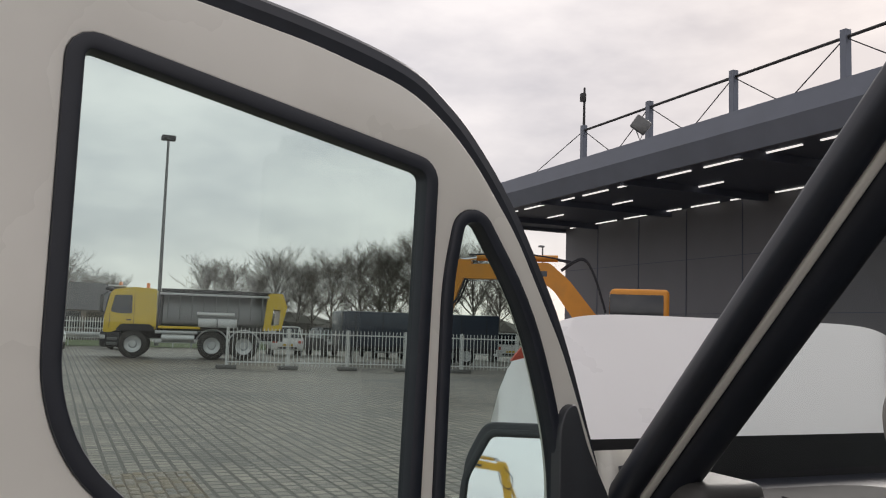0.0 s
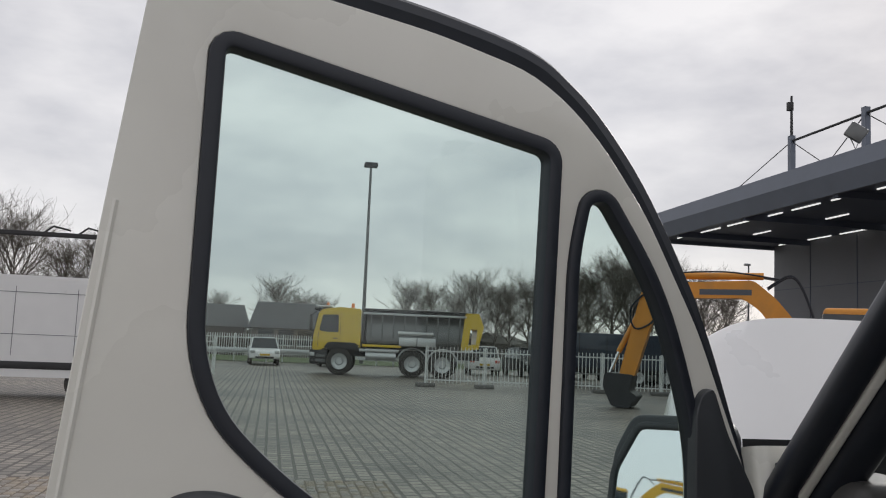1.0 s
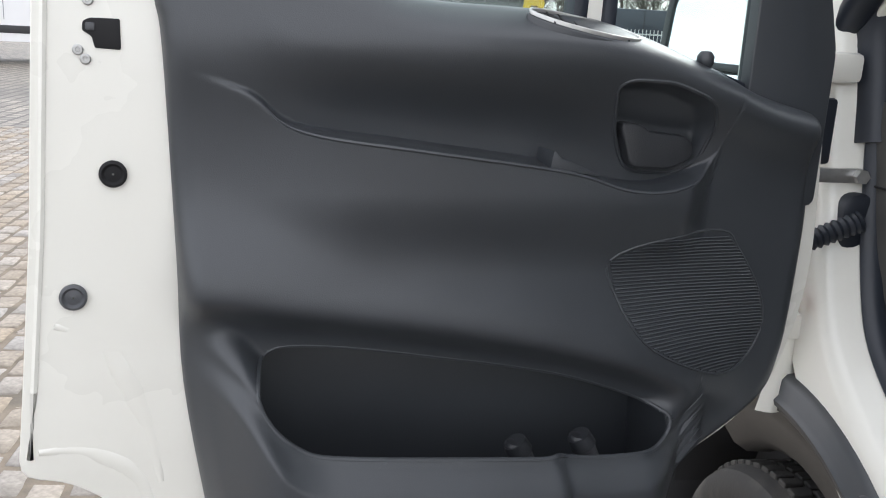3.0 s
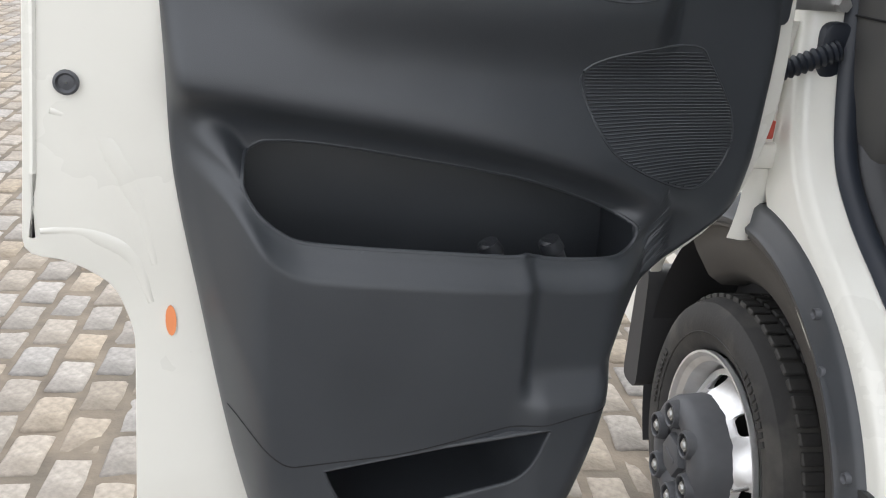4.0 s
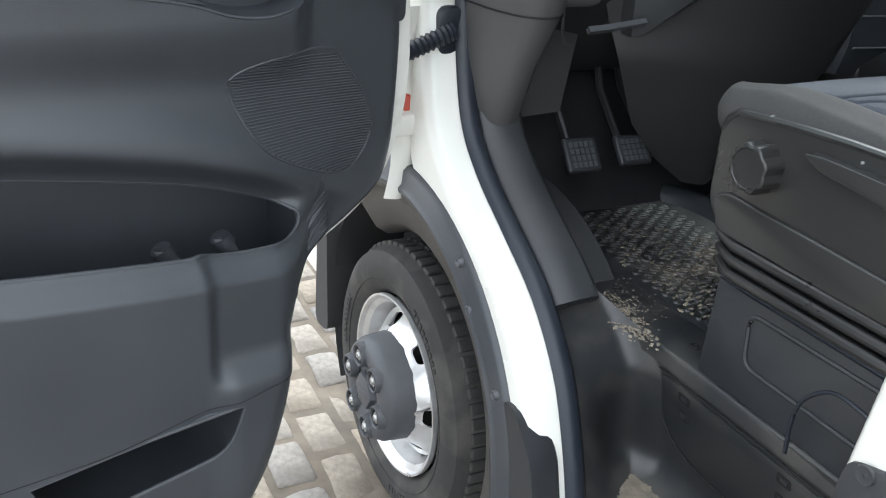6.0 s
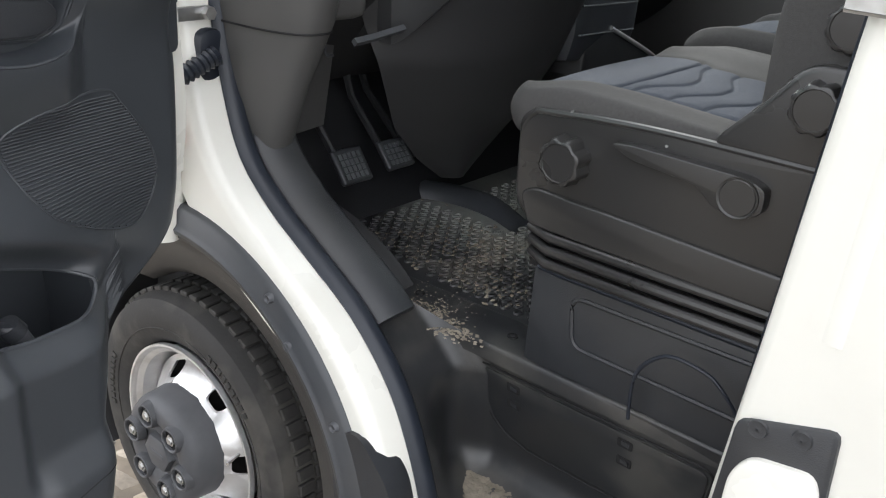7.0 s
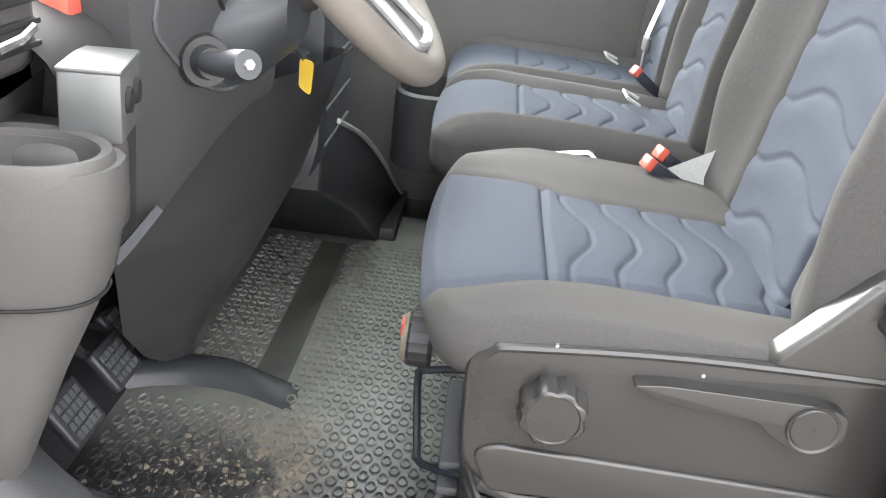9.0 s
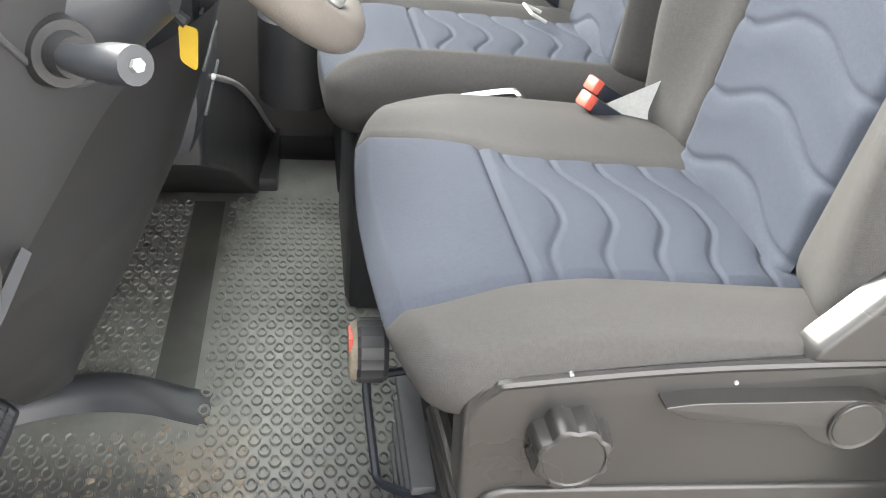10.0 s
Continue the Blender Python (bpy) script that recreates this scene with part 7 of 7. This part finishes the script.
part("lamp_head", bm, M["alu"], l2)
beam = thing("gantry_beam", "dark thin overhead gantry beam", "beam", pose(-14, 24.5, 0))
bm = B()
box(bm, 0, 10.6, -0.06, 0.06, 4.0, 4.13, 0.02)
cyl(bm, (0.1, 0, 0), (0.1, 0, 4.1), 0.1, seg=10)
for x in (7.0, 7.9, 8.9, 9.8):
    tube(bm, [(x, 0, 4.1), (x + 0.25, 0, 4.3), (x + 0.7, 0, 4.2)], 0.03, 6)
part("beam", bm, M["chassis"], beam)


# houses beyond the fence
def house(m, L, D, eave, ridge, label):
    h = thing("house", label, "house", m)
    bm = B()
    box(bm, 0, L, 0, D, 0, eave)
    part("wall", bm, M["brickwall"], h, smooth=False)
    bm = B()
    p = [(-0.4, -0.4, eave), (L + 0.4, -0.4, eave), (L + 0.4, D + 0.4, eave), (-0.4, D + 0.4, eave), (0.2, D / 2, ridge), (L - 0.2, D / 2, ridge)]
    v = [bm.verts.new(q) for q in p]
    for f in ((0, 1, 5, 4), (2, 3, 4, 5), (0, 4, 3), (1, 2, 5), (0, 3, 2, 1)):
        bm.faces.new([v[i] for i in f])
    part("roof", bm, M["roof"], h, smooth=False)
    for k in range(3):
        x = L * (0.2 + 0.3 * k)
        bm = B()
        box(bm, x - 0.6, x + 0.6, -0.03, 0.02, 1.0, 2.2)
        w = part("window", bm, M["car_glass"], h, smooth=False)
        bm = B()
        box(bm, x - 0.68, x + 0.68, -0.06, -0.03, 0.92, 1.0)
        part("sill", bm, M["fence"], w, smooth=False)


house(pose(-24, 74, 0), 21, 9, 2.3, 4.3, "long low house with dark tiled roof")
house(pose(-2.2, 70, 0), 5.2, 8, 2.3, 4.5, "house with dark hipped roof")
bm = B()
for k in range(240):
    x = -75 + 150 * rng.random()
    y = rng.uniform(96, 120)
    s = rng.uniform(1.0, 2.6)
    g = bmesh.ops.create_icosphere(bm, subdivisions=1, radius=s)
    for v in g["verts"]:
        v.co = Vector((x + v.co.x * rng.uniform(1.0, 1.8), y + v.co.y, 0.6 + v.co.z * rng.uniform(0.5, 1.0) + s * 0.3))
tagged(part("far_hedge", bm, M["woods"], smooth=False), "brown winter scrub and hedges far off", "hedge", kind="stuff")


# bare winter trees
def tree(seed, H):
    r = random.Random(seed)
    t = thing("tree", "bare winter tree with fine twigs", "tree", None, "bare trees")
    tb, cb = B(), B()

    def branch(p, d, L, rad, depth):
        n = 3
        pts, rs = [p.copy()], [rad]
        for i in range(n):
            d = (d + Vector((r.uniform(-1, 1), r.uniform(-1, 1), r.uniform(-0.2, 0.6))) * 0.17).normalized()
            p = p + d * L / n
            pts.append(p.copy())
            rs.append(rad * (1 - 0.5 * (i + 1) / n))
        tube(tb if depth < 2 else cb, pts, rs, 5 if depth < 2 else 3)
        if depth >= 4:
            return
        for i in range((0, 7, 5, 5)[depth]):
            q = pts[1 + i % n]
            a = r.uniform(0, 2 * math.pi)
            side = Vector((math.cos(a), math.sin(a), r.uniform(-0.2, 0.2)))
            nd = (d * r.uniform(0.7, 1.1) + side * r.uniform(0.45, 0.9)).normalized()
            branch(q, nd, L * r.uniform(0.5, 0.72), max(0.011, rad * r.uniform(0.36, 0.52)), depth + 1)

    # a leader with boughs of an oval crown
    pts, p = [], Vector((0, 0, 0))
    for k in range(9):
        pts.append(p.copy())
        p = p + Vector((r.uniform(-0.15, 0.15), r.uniform(-0.15, 0.15), H * 0.10))
    tube(tb, pts, [H * 0.021 * (1 - 0.10 * k) for k in range(9)], 7)
    for k in range(18):
        f = 0.27 + 0.61 * k / 17
        q = pts[0].lerp(pts[8], f / 0.8) if f < 0.8 else pts[8]
        a = 2.4 * k + r.uniform(-0.4, 0.4)
        out = 1.0 - 0.75 * (f - 0.2) / 0.68
        d = Vector((math.cos(a) * out, math.sin(a) * out, 0.75)).normalized()
        branch(q, d, H * (0.21 + 0.17 * math.sin(math.pi * (f - 0.15) / 0.75)) * r.uniform(0.8, 1.1), H * 0.0085 * (1.25 - 0.6 * f), 1)
    part("trunk", tb, M["bark"], t)
    part("crown", cb, M["bark"], t, smooth=False)
    return t


protos = [tree(11, 10.2), tree(23, 10.2), tree(37, 10.2)]


def dirn(az, d, z=0.0):
    return -0.7 + d * math.sin(radians(az)), -1.15 + d * math.cos(radians(az)), z


spots = [(0.3, 92, 0.62), (1.6, 98, 0.55), (3.2, 105, 0.55), (8.6, 98, 0.68), (10.2, 96, 0.66), (11.6, 99, 0.6), (12.9, 92, 0.74), (14.3, 94, 0.68), (15.3, 97, 0.7), (16.4, 90, 0.72), (18.2, 88, 0.78), (19.3, 84, 0.7), (20.2, 72, 0.68), (21.8, 70, 0.75), (22.8, 76, 0.72), (23.6, 70, 0.72), (25.4, 72, 0.7), (27.2, 75, 0.7), (28.6, 80, 0.62),
         (-10.6, 60, 0.62), (-12.2, 62, 0.6), (-15.2, 58, 0.7), (-18, 62, 0.8), (-19.6, 60, 0.72), (-21, 64, 0.75), (-24, 66, 0.8), (-3.5, 96, 0.5), (-7, 92, 0.55)]
for i, (az, d, s) in enumerate(spots):
    x, y, _ = dirn(az, d)
    mm = pose(x, y, 0, 0, 0, 67 * i) @ Matrix.Scale(s, 4)
    if i < 3:
        protos[i].matrix_basis = mm
    else:
        src = protos[i % 3]
        keep = src.matrix_basis.copy()
        src.matrix_basis = Matrix.Identity(4)
        copy_thing(src, mm)
        src.matrix_basis = keep

# ---- warehouse with deep canopy ----
hall = thing("warehouse", "grey clad warehouse with deep blue-grey canopy and roof trusses", "building")
bm = B()
box(bm, 29.0, 60, -30, 47.5, 0, 9.0)
part("wall", bm, M["wall_grey"], hall, "grey metal cladding", smooth=False)
bm = B()
for k in range(19):
    box(bm, 28.97, 29.0, -30 + k * 4.1, -30 + k * 4.1 + 0.04, 0, 8.2)
for z in (2.8, 5.6):
    box(bm, 28.975, 29.0, -30, 47.5, z, z + 0.03)
part("cladding_joints", bm, M["soffit"], hall, smooth=False)
bm = B()
box(bm, 20.8, 60, -30, 47.5, 8.3, 9.0)
part("canopy", bm, M["soffit"], hall, "dark canopy underside", smooth=False)
bm = B()
plate(bm, [(20.55, 8.85), (20.6, 9.55), (20.95, 9.6), (21.0, 8.1), (20.85, 8.1)], [], lambda u, v, d: (u, d, v), -30, 47.8, 0.0)
box(bm, 20.8, 60, 47.5, 47.85, 8.1, 9.6)
part("fascia", bm, M["fascia"], hall, "blue-grey steel fascia", smooth=False)
for k in range(9):
    y = 44 - 7 * k
    bm = B()
    box(bm, 21, 29, y - 0.15, y + 0.15, 8.0, 8.3)
    part("canopy_beam", bm, M["soffit"], hall, smooth=False)
for x, n0, y0, gap, ln in ((22.2, 20, 46.5, 2.9, 2.1), (28.7, 20, 46.5, 2.9, 2.1), (25.0, 8, 43.0, 6.5, 1.7)):
    for k in range(n0):
        y = y0 - gap * k
        bm = B()
        box(bm, x - 0.035, x + 0.035, y - ln, y, 8.24, 8.295)
        part("light_strip", bm, M["strip"], hall, "lit strip under the canopy", smooth=False)
posts = [34.3 - 5.1 * k for k in range(-2, 9)]
for y in posts[2:]:
    bm = B()
    box(bm, 21.68, 21.92, y - 0.12, y + 0.12, 9.0, 11.55)
    part("truss_post", bm, M["fascia"], hall, smooth=False)

def rod(y0, z0, y1, z1, r):
    bm = B()
    tube(bm, [(21.8, y0, z0), (21.8, y1, z1)], r, 6)
    part("truss_rod", bm, M["chassis"], hall)


for a, b in zip(posts[2:], posts[3:]):
    rod(a, 11.3, b, 11.3, 0.055)
    for s, e in ((a, b), (b, a)):
        rod(s, 11.3, (a + b) / 2 + (e - s) * 0.05, 9.55, 0.022)
rod(posts[2], 11.3, posts[2] + 6.0, 9.55, 0.022)
bm = B()
cyl(bm, (21.8, 34.3, 11.4), (21.8, 34.3, 13.4), 0.07, 0.05, 8)
box(bm, 21.6, 21.85, 34.2, 34.4, 12.7, 13.1, 0.02)
part("aerial", bm, M["chassis"], hall)
fl2 = thing("flood_light", "grey flood light on the canopy edge", "lamp", pose(20.75, 28.4, 9.6, 0, 0, -30))
bm = B()
box(bm, -0.35, 0.35, -0.12, 0.12, 0.35, 0.95, 0.05)
bmesh.ops.rotate(bm, cent=(0, 0, 0.6), matrix=Matrix.Rotation(radians(35), 3, "Y"), verts=bm.verts)
part("lamp_head", bm, M["steel_grey"], fl2)
bm = B()
tube(bm, [(-0.2, 0, 0.5), (0, 0, 0.0), (0.2, 0, 0.5)], 0.03, 6)
part("bracket", bm, M["steel_grey"], fl2)


# ---- excavator ----
def poly_arm(parent, name, pts, w, material, label=""):
    bm = B()
    plate(bm, pts, [], XZ, -w / 2, w / 2, 0.03, 2)
    return part(name, bm, material, parent, label)


def excavator(label, m, paint):
    e = thing("excavator", label, "excavator", m)
    bm = B()
    box(bm, -2.2, 2.2, -1.3, -0.75, 0.0, 0.85, 0.2, 3)
    part("track", bm, M["chassis"], e)
    bm = B()
    box(bm, -2.2, 2.2, 0.75, 1.3, 0.0, 0.85, 0.2, 3)
    part("track", bm, M["chassis"], e)
    bm = B()
    box(bm, -1.4, 2.6, -1.2, 1.2, 0.95, 2.0, 0.12, 3)
    part("engine_house", bm, paint, e)
    bm = B()
    box(bm, -1.5, 0.1, -1.25, -0.2, 1.4, 2.95, 0.12, 3)
    cb = part("operator_cab", bm, paint, e)
    bm = B()
    box(bm, -1.52, -0.05, -1.27, -0.18, 1.85, 2.8, 0.05)
    part("cab_glass", bm, M["car_glass"], cb)
    boom = poly_arm(e, "boom", rounded([(-1.3, 1.5), (-2.65, 3.2), (-3.25, 3.72), (-5.8, 3.62), (-6.0, 3.30), (-5.7, 3.2), (-3.55, 3.22), (-3.1, 2.9), (-1.9, 1.2)], 0.15, 4), 0.5, paint, "curved boom")
    poly_arm(e, "stick", rounded([(-5.5, 3.75), (-6.1, 3.8), (-6.35, 3.3), (-6.95, 0.9), (-6.75, 0.75), (-6.5, 0.9), (-5.9, 2.9)], 0.12, 3), 0.42, paint, "dipper stick")
    bm = B()
    cyl(bm, (-3.0, 0, 3.85), (-5.4, 0, 3.85), 0.10, seg=12)
    part("ram_barrel", bm, paint, e)
    bm = B()
    cyl(bm, (-6.45, 0.0, 2.7), (-7.0, 0.0, 1.6), 0.08, seg=12)
    part("ram_barrel", bm, paint, e)
    bm = B()
    box(bm, -4.7, -3.3, -0.256, -0.252, 3.30, 3.46)
    part("boom_marking", bm, M["navy"], boom, "dark lettering bar", smooth=False)
    bm = B()
    cyl(bm, (-5.3, 0, 3.85), (-5.9, 0, 3.75), 0.05, seg=10)
    part("ram_rod", bm, M["chrome"], e)
    bm = B()
    cyl(bm, (-6.95, 0, 1.7), (-7.25, 0, 0.95), 0.05, seg=10)
    part("ram_rod", bm, M["chrome"], e)
    bm = B()
    plate(bm, rounded([(-6.5, 0.95), (-7.3, 1.0), (-7.35, 0.6), (-7.1, 0.05), (-6.6, 0.0), (-6.35, 0.35), (-6.6, 0.5)], 0.08, 3), [], XZ, -0.5, 0.5, 0.03)
    part("bucket", bm, M["chassis"], e, "dark worn bucket")
    bm = B()
    for s in (-0.27, 0.27):
        tube(bm, spline([(-2.9, s, 3.5), (-2.3, s, 3.85), (-1.95, s, 3.4), (-1.6, s, 2.3)], 5, False), 0.03, 6)
        tube(bm, spline([(-6.0, s, 3.5), (-6.6, s, 2.9), (-6.5, s, 2.3), (-6.0, s, 2.5), (-5.7, s, 3.2)], 5, False), 0.03, 6)
        tube(bm, spline([(-2.6, s, 3.75), (-4.0, s, 3.95), (-5.6, s, 3.9)], 5, False), 0.025, 6)
    part("hoses", bm, M["rubber"], e, "black hydraulic hoses")
    return e


excavator("orange excavator with its arm reaching over the yard", pose(14.4, 18.6, 0, 0, 0, -33) @ Matrix.Scale(0.95, 4), M["exc_orange"])
excavator("yellow excavator standing across the yard", pose(-53, 6.2, 0, 0, 0, 90), M["exc_yellow"])

# ---- pavers nearest the van: the closest ones singly, the rest in one sheet ----
pav = thing("pavement", "worn beige and grey concrete block paving", "paving", None, "", "structure")
PX, PY = 0.105, 0.165
prng = random.Random(5)


def paver_mesh(seed):
    r = random.Random(seed)
    me = bpy.data.meshes.new("paver")
    b2 = B()
    hx, hy = PX / 2 - 0.0065 - r.uniform(0, 0.003), PY / 2 - 0.0065 - r.uniform(0, 0.004)
    shape = [(-0.86, -1), (0.0, -1), (0.86, -1), (1, -0.9), (1, 0.05), (1, 0.9), (0.86, 1), (0.0, 1), (-0.86, 1), (-1, 0.9), (-1, -0.05), (-1, -0.9)]
    pts = [(a * hx + r.uniform(-0.0035, 0.0035), b * hy + r.uniform(-0.0035, 0.0035)) for a, b in shape]
    ring0 = [b2.verts.new((x, y, -0.014)) for x, y in pts]
    ring1 = [b2.verts.new((x * 0.985, y * 0.985, -0.003 + r.uniform(-0.0015, 0.0012))) for x, y in pts]
    ring2 = [b2.verts.new((x * r.uniform(0.80, 0.90), y * r.uniform(0.86, 0.93), 0.0015 + r.uniform(-0.001, 0.001))) for x, y in pts]
    n = len(pts)
    for i in range(n):
        j = (i + 1) % n
        b2.faces.new((ring0[i], ring0[j], ring1[j], ring1[i]))
        b2.faces.new((ring1[i], ring1[j], ring2[j], ring2[i]))
    b2.faces.new(ring2)
    for f in b2.faces:
        f.smooth = True
    b2.to_mesh(me)
    b2.free()
    me.materials.append(M["paver"])
    return me


meshes = [paver_mesh(s) for s in range(14)]
verts, faces = [], []
count = 0
cells = []
for i in range(-46, 6):
    for j in range(-4, 52):
        cells.append((i * PX, j * PY + (PY / 2 if i % 2 else 0)))
cells.sort(key=lambda c: (c[0] + 0.95) ** 2 * 1.6 + (c[1] - 0.85) ** 2)
for cx, cy in cells:
    dz = prng.uniform(-0.0035, 0.002)
    cx, cy = cx + prng.uniform(-0.003, 0.003), cy + prng.uniform(-0.004, 0.004)
    if count < 300:
        ob = new("paver", meshes[prng.randrange(14)])
        ob.parent = pav
        ob.location = (cx, cy, dz)
        ob.rotation_euler = (prng.uniform(-0.012, 0.012), prng.uniform(-0.012, 0.012), prng.uniform(-0.02, 0.02))
        count += 1
    else:
        me = meshes[prng.randrange(14)]
        n0 = len(verts)
        verts += [(v.co.x + cx, v.co.y + cy, v.co.z + dz) for v in me.vertices]
        faces += [tuple(n0 + k for k in p.vertices) for p in me.polygons]
me = bpy.data.meshes.new("paver_field")
me.from_pydata(verts, [], faces)
me.polygons.foreach_set("use_smooth", [True] * len(faces))
me.materials.append(M["paver_far"])
pf = new("paver_field", me)
pf.parent = pav
tagged(pf, kind="stuff")
# sand in the joints, here and there washed over the stones
bm = B()


def sand(u, v):
    x, y = -4.95 + 5.55 * u, -0.75 + 9.3 * v
    n1, n2 = noise.noise(Vector((x * 2.6, y * 2.6, 0.3))), noise.noise(Vector((x * 14, y * 14, 4.1)))
    return (x, y, -0.0032 + 0.0024 * n1 + 0.0034 * n2)


grid(bm, sand, 190, 320)
tagged(part("joint_sand", bm, M["joint"], pav, "sandy filling between the stones"), kind="stuff")


# ---- the plan above is drawn small: bring every thing to true size ----
bpy.context.view_layer.update()
for ob in list(scene.objects):
    if ob.parent is None and ob.type in {"MESH", "EMPTY"}:
        ob.matrix_world = Matrix.Scale(TRUE, 4) @ ob.matrix_world
